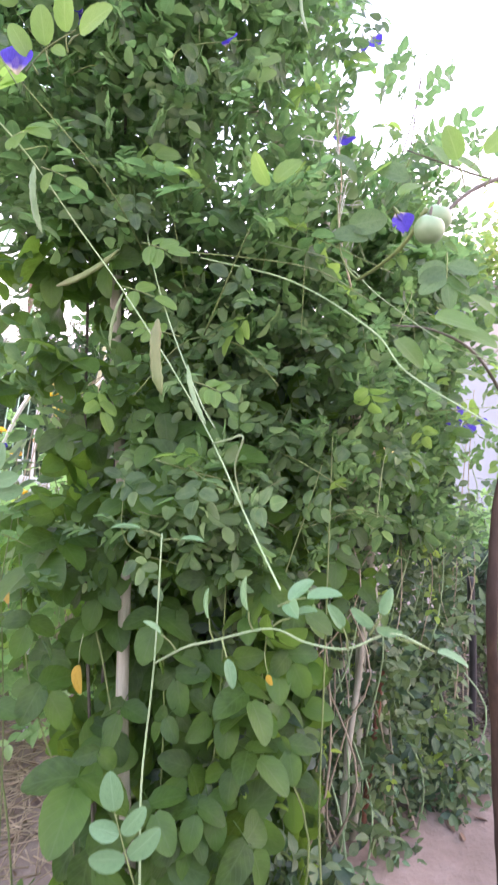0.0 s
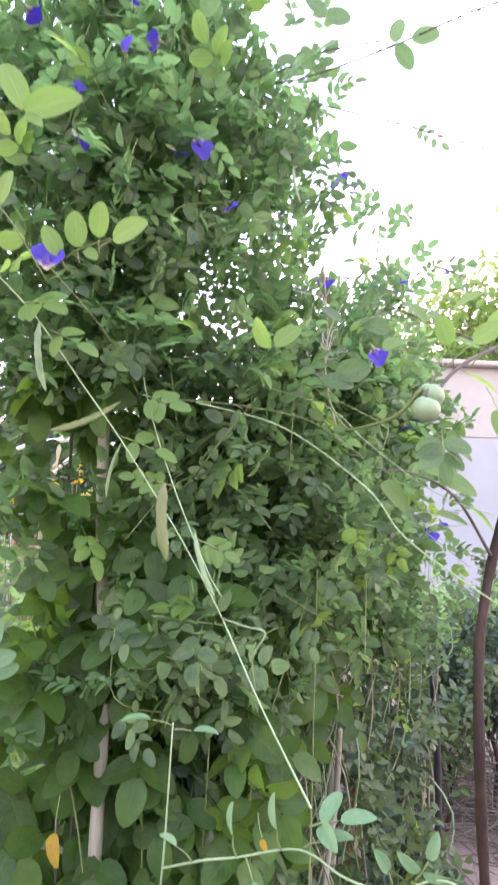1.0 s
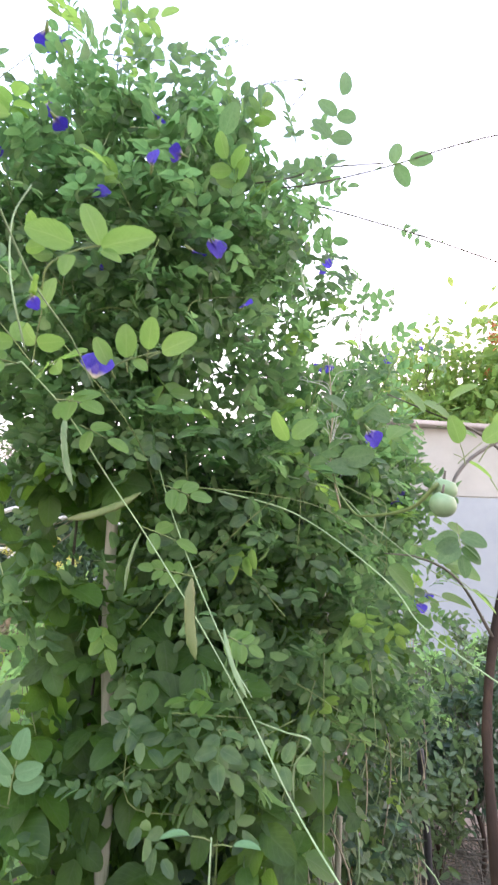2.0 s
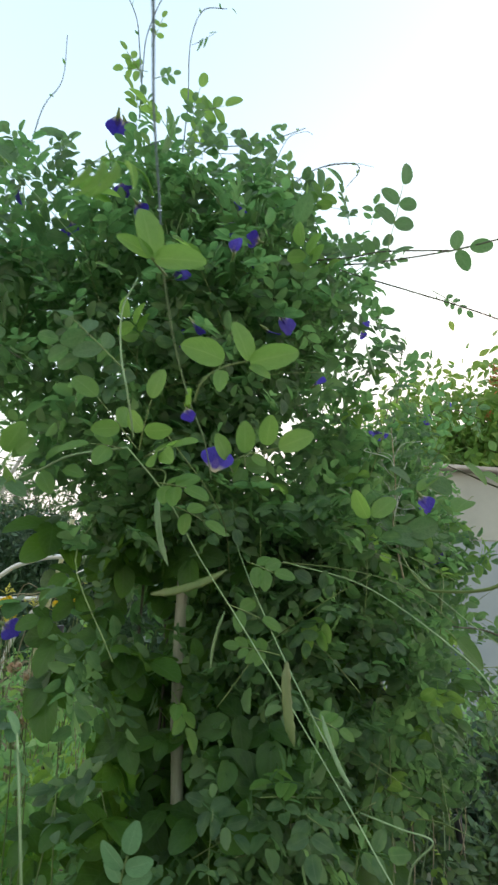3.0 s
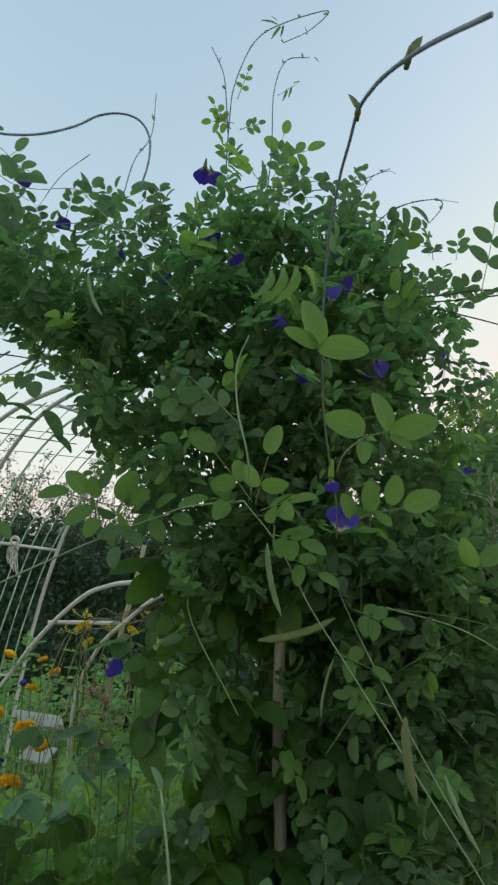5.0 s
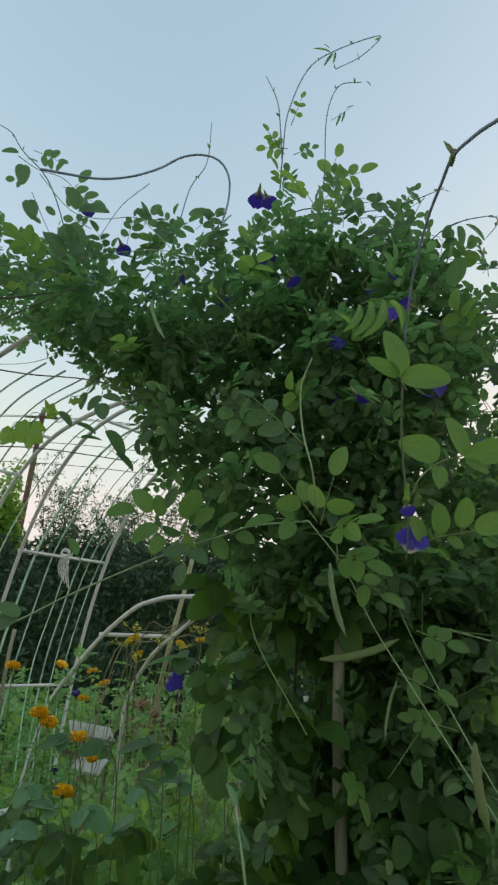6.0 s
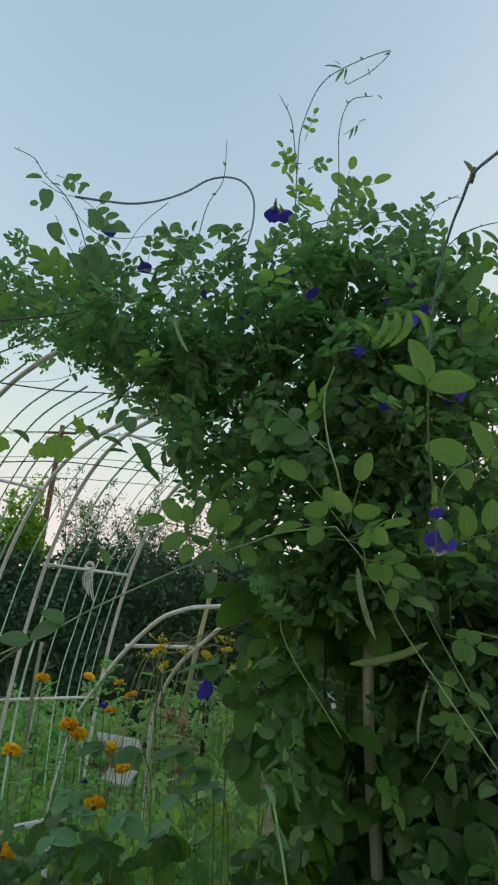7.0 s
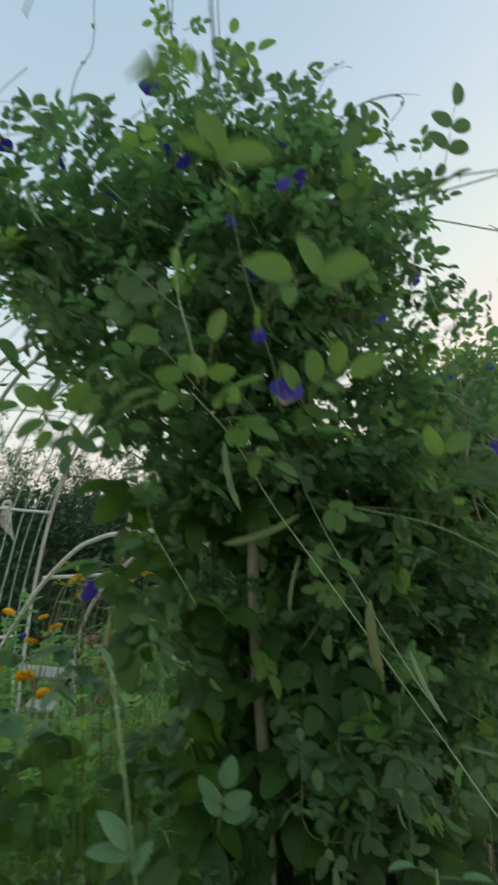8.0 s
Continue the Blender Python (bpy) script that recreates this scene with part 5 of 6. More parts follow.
def lobed_leaf_mesh(mat):
    """A palmate leaf with five lobes, its stalk at the origin and its tip along y."""
    b, n, rings = Bag(), 40, (0.01, 0.35, 0.7, 1.0)
    v, uv = [], []
    for ring in rings:
        for k in range(n):
            a = 2 * math.pi * k / n
            lobe = max(math.exp(-((math.remainder(a - c, 2 * math.pi) / w) ** 2)) for c, w in ((0, 0.3), (0.98, 0.3), (-0.98, 0.3), (1.95, 0.34), (-1.95, 0.34)))
            far = ring * (0.6 if abs(math.remainder(a, 2 * math.pi)) < 0.5 else 0.54) * (0.58 + 0.42 * lobe + 0.03 * math.sin(13 * a))
            x, y = far * math.sin(a), 0.36 + far * math.cos(a)
            v.append((x, y, 0.10 * ring * math.cos(5 * a) * ring - 0.18 * (x * x + (y - 0.36) ** 2)))
            uv.append((0.5 + x * 0.8, y))
    b.add(v, [(i * n + k, i * n + (k + 1) % n, (i + 1) * n + (k + 1) % n, (i + 1) * n + k) for i in range(len(rings) - 1) for k in range(n)], uv)
    return b.mesh("lobed_leaf", mat)


LOBED = lobed_leaf_mesh(LIME)
for i, (b0, t0) in enumerate((((-1.099, 1.15, 2.165), (-1.077, 1.12, 2.061)), ((-1.139, 1.15, 2.143), (-1.143, 1.12, 2.072)), ((-1.04, 1.15, 2.169), (-1.069, 1.12, 2.215)), ((-1.008, 1.15, 2.227), (-0.975, 1.12, 2.197)), ((-1.188, 1.15, 2.548), (-1.238, 1.12, 2.512)), ((-1.065, 1.15, 2.587), (-1.098, 1.12, 2.545)), ((-1.262, 1.15, 2.15), (-1.22, 1.12, 2.09)))):
    b0, t0 = Vector(b0), Vector(t0)
    put("lobed_leaf", LOBED, vine, "lobed yellow-green leaf", aim(b0, t0 - b0, (0.25 - 0.12 * (i % 3), -0.8, 0.35 - 0.3 * (i % 2)), (t0 - b0).length * 0.88) @ Matrix.Scale(0.62 if i in (2, 3, 5) else 0.74, 4, (1, 0, 0)))
    shoot([b0 + Vector((0.02, 0.05, 0.03)), b0.lerp(t0, -0.15), b0.lerp(t0, 0.36) + Vector((0, 0.004, 0))], 0.0016, 0.0012, STEM)
# fresh leaves where the long strand leaves the vine
SPRAY = (((-0.794, 1.05, 1.938), (-0.85, 1.03, 1.927)), ((-0.758, 1.05, 1.936), (-0.796, 1.03, 1.978)), ((-0.735, 1.05, 1.928), (-0.746, 1.03, 1.968)), ((-0.741, 1.05, 1.906), (-0.79, 1.03, 1.873)), ((-0.691, 1.05, 1.927), (-0.659, 1.03, 1.983)), ((-0.677, 1.05, 1.919), (-0.629, 1.03, 1.936)), ((-0.73, 1.05, 1.885), (-0.744, 1.03, 1.847)), ((-0.611, 1.05, 1.914), (-0.577, 1.03, 1.944)), ((-0.699, 1.05, 1.878), (-0.692, 1.03, 1.833)), ((-0.617, 1.05, 1.888), (-0.592, 1.03, 1.848)), ((-0.574, 1.05, 1.899), (-0.535, 1.03, 1.886)))
for i, (b0, t0) in enumerate(SPRAY):
    strand_leaf(b0, t0, Vector((0.1, -0.8, 0.25)) + Vector(np.random.default_rng(890 + i).normal(0, 0.3, 3)), 1.05, FRESH, 1.3)
shoot([(-0.80, 1.06, 1.935), (-0.735, 1.06, 1.922), (-0.67, 1.06, 1.91), (-0.60, 1.06, 1.90)], 0.0018, 0.0012, STEM)
for b0, t0 in (((-0.832, 0.62, 1.707), (-0.87, 0.61, 1.69)), ((-0.83, 0.62, 1.709), (-0.857, 0.61, 1.723)), ((-0.872, 0.62, 1.68), (-0.908, 0.61, 1.689))):
    strand_leaf(b0, t0, (0.1, -0.7, 0.6), 1.0, PEA, 1.3)
shoot([(-1.08, 0.8, -0.02), (-1.04, 0.74, 0.8), (-0.98, 0.66, 1.45), (-0.93, 0.625, 1.62), (-0.872, 0.62, 1.682), (-0.831, 0.62, 1.708)], 0.0034, 0.0016, STEM)
lone_leaves((((-1.306, 1.300, 2.224), (-1.201, 1.280, 2.157)), ((-1.097, 1.300, 2.245), (-1.021, 1.280, 2.178)), ((-1.044, 1.300, 2.213), (-0.938, 1.280, 2.168)), ((-1.022, 1.300, 2.172), (-0.920, 1.280, 2.150)), ((-0.954, 1.300, 2.200), (-0.858, 1.280, 2.083)), ((-0.922, 1.300, 2.135), (-0.828, 1.280, 2.080)), ((-0.941, 1.300, 2.365), (-0.951, 1.280, 2.277)), ((-0.903, 1.300, 2.313), (-0.824, 1.280, 2.256)), ((-0.848, 1.300, 2.179), (-0.786, 1.280, 2.126)), ((-0.875, 1.300, 2.280), (-0.788, 1.280, 2.241)), ((-1.025, 1.300, 2.309), (-1.049, 1.280, 2.230)), ((-0.803, 1.300, 2.197), (-0.768, 1.280, 2.095))), PEA, (0.2, -0.5, 0.7), 820, 0.62)
PAIRED = (((-0.313, 0.545, 1.934), (-0.364, 0.53, 1.945)), ((-0.283, 0.545, 1.936), (-0.301, 0.53, 1.982)), ((-0.281, 0.545, 1.934), (-0.222, 0.53, 1.949)), ((-0.315, 0.545, 1.92), (-0.319, 0.53, 1.891)), ((-0.281, 0.545, 1.929), (-0.259, 0.53, 1.913)))
for (b0, t0), wide, up in zip(PAIRED, (1.0, 0.85, 0.8, 0.9, 0.7), ((-0.15, -0.95, -0.1), (0.3, -0.95, 0.0), (-0.1, -0.95, -0.25), (-0.1, -0.9, 0.0), (-0.1, -0.9, 0.2))):
    strand_leaf(b0, t0, up, wide, FRESH, 1.3)
lone_leaves((((-0.284, 0.721, 1.853), (-0.304, 0.705, 1.885)), ((-0.259, 0.714, 1.863), (-0.264, 0.692, 1.910)), ((-0.229, 0.706, 1.875), (-0.227, 0.684, 1.917)), ((-0.211, 0.704, 1.873), (-0.166, 0.681, 1.892)), ((-0.249, 0.712, 1.863), (-0.232, 0.704, 1.846))), FRESH, (-0.1, -0.8, 0.2), 780, 1.0)


def flower_meshes():
    """One broad standard petal, a small inner petal and a green calyx, all opening along y."""
    made = {}
    for key, w, cols, mat, size in (("petal", 1.2, 11, BLUE, 1.0), ("inner_petal", 0.55, 7, BLUE_IN, 0.5)):
        b, rows, v, uv = Bag(), 9, [], []
        for i in range(rows):
            t = i / (rows - 1)
            half = w / 2 * max(0.08, math.sin(math.pi * min(1, t ** 1.35 * 0.86 + 0.02)) ** 0.8)
            for j in range(cols):
                u = 2 * j / (cols - 1) - 1
                y = t * (1 - 0.16 * u * u - 0.10 * max(0, 1 - abs(u) * 2.5))
                v.append((u * half, y, 0.16 * abs(u) * half * 2 - 0.3 * t * t + 0.025 * t * math.sin(7 * u + 2 * t)))
                uv.append((0.5 + 0.5 * u, t))
        b.add(np.array(v) * size, [(i * cols + j, i * cols + j + 1, (i + 1) * cols + j + 1, (i + 1) * cols + j) for i in range(rows - 1) for j in range(cols - 1)], uv)
        made[key] = b.mesh(key, mat)
    b = Bag()
    tube(b, [(0, -0.35, 0.03), (0, -0.2, 0.03), (0, -0.02, 0.02), (0, 0.14, 0.02)], np.array((0.04, 0.07, 0.11, 0.10)), None, 7)
    for k in range(5):
        a = k * 1.257
        scatter(b, SLIM_BLADE, np.array([(0.08 * math.cos(a), 0.1, 0.02 + 0.08 * math.sin(a))]), np.array([(0.25 * math.cos(a), 1, 0.25 * math.sin(a))]), np.array([(math.cos(a), 0, math.sin(a))]), 0.2)
    made["calyx"] = b.mesh("calyx", STEM)
    return made


FLOWER = flower_meshes()


def flower(parent, p, size=0.046, face=(-0.2, -0.9, 0.25), hang=(0.3, -0.2, -1.0), label="", calyx=True):
    m = aim(p, hang, face, size)
    ob = put("flower", FLOWER["petal"], parent, label or "deep blue-violet pea flower", m)
    put("inner_petal", FLOWER["inner_petal"], ob, "", m @ pose(0, 0.02, 0.06, 14, 0, 0))
    if calyx:
        put("calyx", FLOWER["calyx"], ob, "green calyx", m)
    return ob


for i, (p, s) in enumerate((((-0.305, 0.722, 1.868), 0.05), ((-0.584, 1.27, 3.02), 0.05), ((-0.327, 1.236, 2.235), 0.046), ((-0.358, 1.16, 2.365), 0.042), ((-0.088, 1.215, 2.33), 0.046), ((-0.224, 1.30, 2.65), 0.042), ((0.413, 1.54, 1.97), 0.05), ((0.268, 1.50, 2.145), 0.044),
                            ((0.398, 1.92, 2.80), 0.04), ((0.721, 2.01, 1.866), 0.046), ((-0.70, 1.5, 1.585), 0.04), ((-0.354, 0.556, 1.872), 0.017), ((-0.53, 1.36, 3.0), 0.04), ((-0.52, 1.36, 2.78), 0.04), ((0.80, 2.08, 1.45), 0.04), ((0.74, 2.06, 1.47), 0.042), ((0.60, 1.95, 1.78), 0.04), ((-0.97, 1.4, 2.82), 0.04),
                            ((-1.08, 1.36, 2.92), 0.038), ((0.62, 1.9, 2.35), 0.036), ((-0.15, 1.28, 2.52), 0.036), ((-0.64, 1.34, 2.62), 0.036))):
    rr = np.random.default_rng(200 + i)
    if i == 0:
        flower(vine, (-0.303, 0.728, 1.836), 0.042, (-0.2, -0.95, -0.15), (0.2, -0.35, 1.0), calyx=False)
        continue
    flower(vine, Vector(p) + EYE_SIDE * (0.10 if i not in (0, 1, 8, 11) else 0), s * (1.15 if i not in (0, 11) else 1), Vector((-0.25, -0.9, 0.2)) + Vector(rr.normal(0, 0.28, 3)), Vector((0.25, -0.2, -0.7)) + Vector(rr.normal(0, 0.42, 3)), "half-closed dark blue pea flower" if i == 11 else "")



def more_flowers():
    """Flowers that sit on the vine's face, moved out to just before its leaves."""
    eye = Vector((-0.35, -0.05, 1.63))
    for i, p in enumerate(((-0.219, 1.406, 2.704), (-0.209, 1.408, 2.86), (-0.133, 1.423, 2.776), (0.785, 2.148, 1.844), (0.844, 2.2, 1.478), (1.0, 2.35, 1.465), (0.068, 1.51, 2.33), (-0.109, 1.428, 2.471), (0.337, 1.75, 2.67), (0.99, 2.33, 2.64), (-0.521, 1.349, 2.798), (-0.335, 1.383, 2.447), (-0.852, 1.342, 2.79))):
        p, r = Vector(p), np.random.default_rng(240 + i)
        while i not in (8, 9) and p.y > front_face(p.x, p.z) - 0.10:
            p = p.lerp(eye, 0.01)
        flower(vine, p, 0.034 + 0.008 * r.random(), Vector((-0.3, -0.8, 0.25)) + Vector(r.normal(0, 0.5, 3)), Vector((0.2, -0.25, -0.6)) + Vector(r.normal(0, 0.6, 3)))


more_flowers()
put("bud_cap", tube_mesh("bud_cap", [(-0.352, 0.556, 1.897), (-0.353, 0.555, 1.890), (-0.353, 0.555, 1.882), (-0.354, 0.555, 1.874)], 0.003, 0.0042, LIME, 8, 3), vine, "yellow-green bud cap")


def pod(parent, a, b, mat=None, width=0.0055, label=""):
    a, b = Vector(a), Vector(b)
    d = b - a
    side = d.cross(Vector((0.4, -1, 0.2))).normalized() * d.length * 0.05
    ln = smooth_line([a, a.lerp(b, 0.33) + side, a.lerp(b, 0.7) + side, b], 7)
    s = np.linspace(0, 1, len(ln))
    rad = 1.2 * width * np.clip(np.minimum(s / 0.22 + 0.12, (1 - s) / 0.24), 0.05, 1) ** 0.7 * (1 + 0.09 * np.sin(s * 44))
    bag = Bag()
    tube(bag, ln, rad * 0.42, None, 10, 0, 2.4)
    return put("pod", bag.mesh("pod", mat or POD), parent, label)


for a, b, mt, w, lb in (((-0.143, 0.925, 1.555), (-0.132, 0.915, 1.425), TAN_POD, 0.0078, "ripening yellow-green seed pod"), ((-0.088, 0.905, 1.475), (-0.052, 0.87, 1.375), POD, 0.0036, ""), ((-0.385, 0.98, 1.845), (-0.357, 0.955, 1.71), POD, 0.005, ""), ((-0.385, 1.10, 1.662), (-0.24, 1.03, 1.712), TAN_POD, 0.0072, "thick green seed pod"),
                        ((-0.238, 1.055, 1.635), (-0.262, 1.06, 1.525), POD, 0.0027, ""), ((-0.83, 1.08, 2.479), (-0.776, 1.05, 2.351), POD, 0.0042, "pale curved seed pod"), ((0.10, 1.12, 2.28), (0.115, 1.1, 2.18), POD, 0.003, ""), ((0.28, 1.5, 1.98), (0.31, 1.5, 1.86), POD, 0.0035, "")):
    pod(vine, a, b, mt, w, lb)


# leafy sprays at the vine's far shoulder, against the sky
for i, (x, z) in enumerate(((0.44, 2.55), (0.50, 2.64), (0.545, 2.72), (0.56, 2.5), (0.63, 2.52), (0.66, 2.42), (0.72, 2.41), (0.76, 2.36), (0.80, 2.46), (0.60, 2.36), (0.53, 2.36), (0.86, 2.38), (0.92, 2.33), (0.70, 2.31))):
    r = np.random.default_rng(600 + i)
    p = Vector((x, 1.92 + 0.05 * r.normal(), z))
    put("leaf_sprig", SPRIGS[(1, 2, 4, 5)[i % 4]], vine, "", aim(p, Vector((r.normal(0, 0.5), -0.3, 0.5 + r.normal(0, 0.4))), Vector((r.normal(0, 0.4), -0.9, 0.3)), r.uniform(0.8, 1.1)))
shoot([(0.50, 1.98, 2.2), (0.54, 1.94, 2.4), (0.56, 1.92, 2.58), (0.575, 1.9, 2.74)], 0.004, 0.002, BROWN_STEM)
shoot([(0.55, 2.0, 2.2), (0.66, 1.95, 2.38), (0.78, 1.92, 2.44), (0.90, 1.9, 2.40)], 0.0036, 0.002, BROWN_STEM)


def twig_bundle():
    """A dead whitish shoot at the vine's shoulder with thin curling side twigs."""
    r = np.random.default_rng(610)
    main = [(0.236, 1.270, 1.718), (0.218, 1.257, 1.781), (0.202, 1.240, 1.855), (0.203, 1.219, 1.937), (0.194, 1.201, 2.011), (0.183, 1.183, 2.085)]
    shoot(main, 0.004, 0.0016, DRY_STEM, "dry whitish twig")
    ln = smooth_line(main, 6)
    for i in range(20):
        p = Vector(ln[int(r.integers(3, len(ln) - 2))])
        side = -1 if i % 2 else 1
        reach, rise = r.uniform(0.01, 0.07), r.uniform(-0.02, 0.10)
        end = p + Vector((side * reach, -0.01, rise)) + Vector(r.normal(0, 0.012, 3))
        curl = [end + Vector((side * 0.012 * math.cos(a), 0.004 * a, 0.012 * math.sin(a))) for a in (0.3, 1.5, 2.8, 4.0)]
        shoot([p, p + Vector((side * reach * 0.35, -0.012, rise * 0.6)), end] + (curl if i % 3 == 0 else []), 0.0016, 0.0008, WHITE_TWIG, "dry whitish twig")


twig_bundle()

# ---- bean vine with large leaves at the foot ----
beans = empty("bean_vine", (-0.3, 1.25, 0), "broad-leaved dark green bean vine round the stake's foot", "climbing plant")


def trifoliate_mesh(name, leaf, mat, r):
    b = Bag()
    tube(b, smooth_line([(0, 0, 0), (0, 0.03, 0.004), (0, 0.07, 0)], 3), 0.0014, 0.001, 4)
    for q, p in (((-0.9, 0.25, -0.1), 0.045), ((0.9, 0.25, -0.1), 0.045), ((0, 1, -0.15), 0.07)):
        d = np.array(q) + r.normal(0, 0.1, 3)
        scatter(b, BEAN_BLADE, np.array([(0, p, 0)]), d[None], (np.array((0, 0, 1.0)) + r.normal(0, 0.2, 3))[None], leaf * r.uniform(0.85, 1.1))
    return b.mesh(name, mat)


BEANS = [trifoliate_mesh("bean_leaf", le, BEAN, np.random.default_rng(80 + i)) for i, le in enumerate((0.085, 0.10, 0.075, 0.108, 0.09))]


def open_edge(x, z):
    """The loose outer edge of the bean vine, where the bed shows between the leaves."""
    return -0.70 < x < -0.36 and 1.16 < z < 1.68 and noise.noise((x * 11, 3, z * 11)) < -0.3


def bean_leaves(k):
    r, n = np.random.default_rng(81), 0
    while n < k:
        x, z = r.uniform(-1.2, 0.12), r.uniform(0.05, 1.45)
        if x < -0.50 and (z > 1.22 + 0.12 * noise.noise((x * 4, 0, 0)) or r.random() < 0.35):
            continue
        if x < -0.44 and z > 1.25:
            continue
        if x > -0.05 and z > 1.1:
            continue
        y = (1.22 if x > -0.55 else 1.42) + 0.12 * noise.noise((x * 3, z * 3, 4)) + abs(r.normal(0, 0.14)) + 0.3 * max(0, x)
        if x < -0.45 and z < 0.75:
            continue
        if (hides_stake(x, y, z) and r.random() < 0.45) or open_edge(x, z):
            continue
        p = Vector((x, y, z))
        d = Vector((r.normal(0, 0.6), -0.5 + r.normal(0, 0.35), -0.4 + r.normal(0, 0.45)))
        up = Vector((r.normal(0, 0.5), -0.55, 0.8 + r.normal(0, 0.35)))
        put("bean_leaf", BEANS[int(r.integers(0, 5))], beans, "", aim(p, d, up, r.uniform(0.6, 1.2) * (0.62 if x < -0.6 else 1.0)))
        n += 1


bean_leaves(215)


def low_bean_leaves(k):
    r = np.random.default_rng(87)
    for _ in range(k):
        x = r.uniform(-1.6, -0.48)
        p = Vector((x, 1.34 + 0.1 * noise.noise((x * 3, 1, 4)) + abs(r.normal(0, 0.12)), r.uniform(0.92, 1.28)))
        if -0.95 < x < -0.62 and p.z < 1.25:      # the straw shows through here
            continue
        put("bean_leaf", BEANS[int(r.integers(0, 5))], beans, "", aim(p, Vector((r.normal(0, 0.6), -0.6, -0.2 + r.normal(0, 0.25))), Vector((r.normal(0, 0.3), -0.5, 0.9)), r.uniform(0.5, 0.82)))


low_bean_leaves(85)
FRONT = (((-0.678, 1.3, 1.637), (-0.799, 1.27, 1.622)), ((-0.737, 1.3, 1.449), (-0.831, 1.27, 1.435)), ((-0.845, 1.3, 1.438), (-0.912, 1.27, 1.424)), ((-0.931, 1.3, 1.448), (-1.002, 1.27, 1.43)), ((-0.694, 1.3, 1.413), (-0.769, 1.27, 1.392)), ((-0.991, 1.3, 1.352), (-1.032, 1.27, 1.303)), ((-0.87, 1.3, 1.31), (-0.796, 1.27, 1.276)), ((-0.751, 1.3, 1.361), (-0.668, 1.27, 1.326)), ((-0.658, 1.3, 1.378), (-0.731, 1.27, 1.388)), ((-0.802, 1.3, 1.272), (-0.748, 1.27, 1.326)), ((-0.939, 1.3, 1.309), (-1.001, 1.27, 1.332)), ((-1.024, 1.3, 1.264), (-0.94, 1.27, 1.267)))
for i, (b0, t0) in enumerate(FRONT):      # leaves held out over the bed, on long stalks
    b0, t0, r = Vector(b0), Vector(t0), np.random.default_rng(905 + i)
    put("bean_leaf", leaflet_mesh(PEA if i < 5 else PALE_LEAF, "bean"), beans, "", aim(b0, t0 - b0, Vector((0, -0.25, 0.9)) + Vector(r.normal(0, 0.3, 3)), 0.78 * (t0 - b0).length))
    for turn in (-1, 1):      # the two side leaflets
        side = aim(b0, t0 - b0, (0, -0.2, 1)) @ Vector((turn * 0.9, 0.35 + r.normal(0, 0.15), -0.15)) - b0
        put("bean_leaf", leaflet_mesh(PEA if i < 5 else PALE_LEAF, "bean"), beans, "", aim(b0, side, Vector((0, -0.3, 0.9)) + Vector(r.normal(0, 0.3, 3)), 0.55 * (t0 - b0).length))
    put("stem", tube_mesh("bean_stem", [b0, b0 + Vector((0.012, 0.03, -0.02)), b0 + Vector((0.03, 0.07, -0.16)), (b0.x + 0.04, 1.42, 0.6), (b0.x + 0.03, 1.42, 0.0)], 0.0011, 0.002, STEM, 5, 5), beans)


def climbing_bean_leaves():
    """Broad leaves that climb beside the stake and between the far stakes."""
    r = np.random.default_rng(89)
    for k, x0, x1, z0, z1, y0, slope in ((155, -0.60, -0.14, 1.18, 1.84, 1.24, 0.0), (70, 0.0, 0.62, 0.85, 1.72, 1.34, 0.75)):
        for _ in range(k):
            x, z = r.uniform(x0, x1), r.uniform(z0, z1)
            y = y0 + slope * max(0, x) + 0.1 * noise.noise((x * 4, z * 4, 6)) + abs(r.normal(0, 0.13))
            if (hides_stake(x, y, z) and r.random() < 0.6) or hides_far_stake(x, y, z) or open_edge(x, z) or (x < -0.48 and z < 1.45 + 0.15 * noise.noise((z * 5, 0, 3))):
                continue
            d = Vector((r.normal(-0.2, 0.5), -0.4 + r.normal(0, 0.3), -0.45 + r.normal(0, 0.35)))
            up = Vector((r.normal(0, 0.4), -0.6, 0.75 + r.normal(0, 0.3)))
            put("bean_leaf", BEANS[int(r.integers(0, 5))], beans, "", aim(Vector((x, y, z)), d, up, r.uniform(0.5, 0.85)))


climbing_bean_leaves()


def low_mixed_leaves():
    """Lighter seedlings among the low bean leaves."""
    for mat, k, leaf, seed in ((PEA, 110, 0.05, 640), (FRESH, 26, 0.046, 641)):
        r, b = np.random.default_rng(seed), Bag()
        p = np.stack([r.uniform(-1.6, -0.48, k), 1.30 + np.abs(r.normal(0, 0.14, k)), r.uniform(0.9, 1.28, k)], 1)
        p = p[(p[:, 0] < -0.95) | (p[:, 0] > -0.62)]
        sprig_cloud(b, p, r, leaf, 1, 0.06, SLIM_WIDE, (-0.1, -0.5, 0.9), 0.5)
        put("seedling_leaves", b.mesh("seedling_leaves", mat), beans)["kind"] = "stuff"


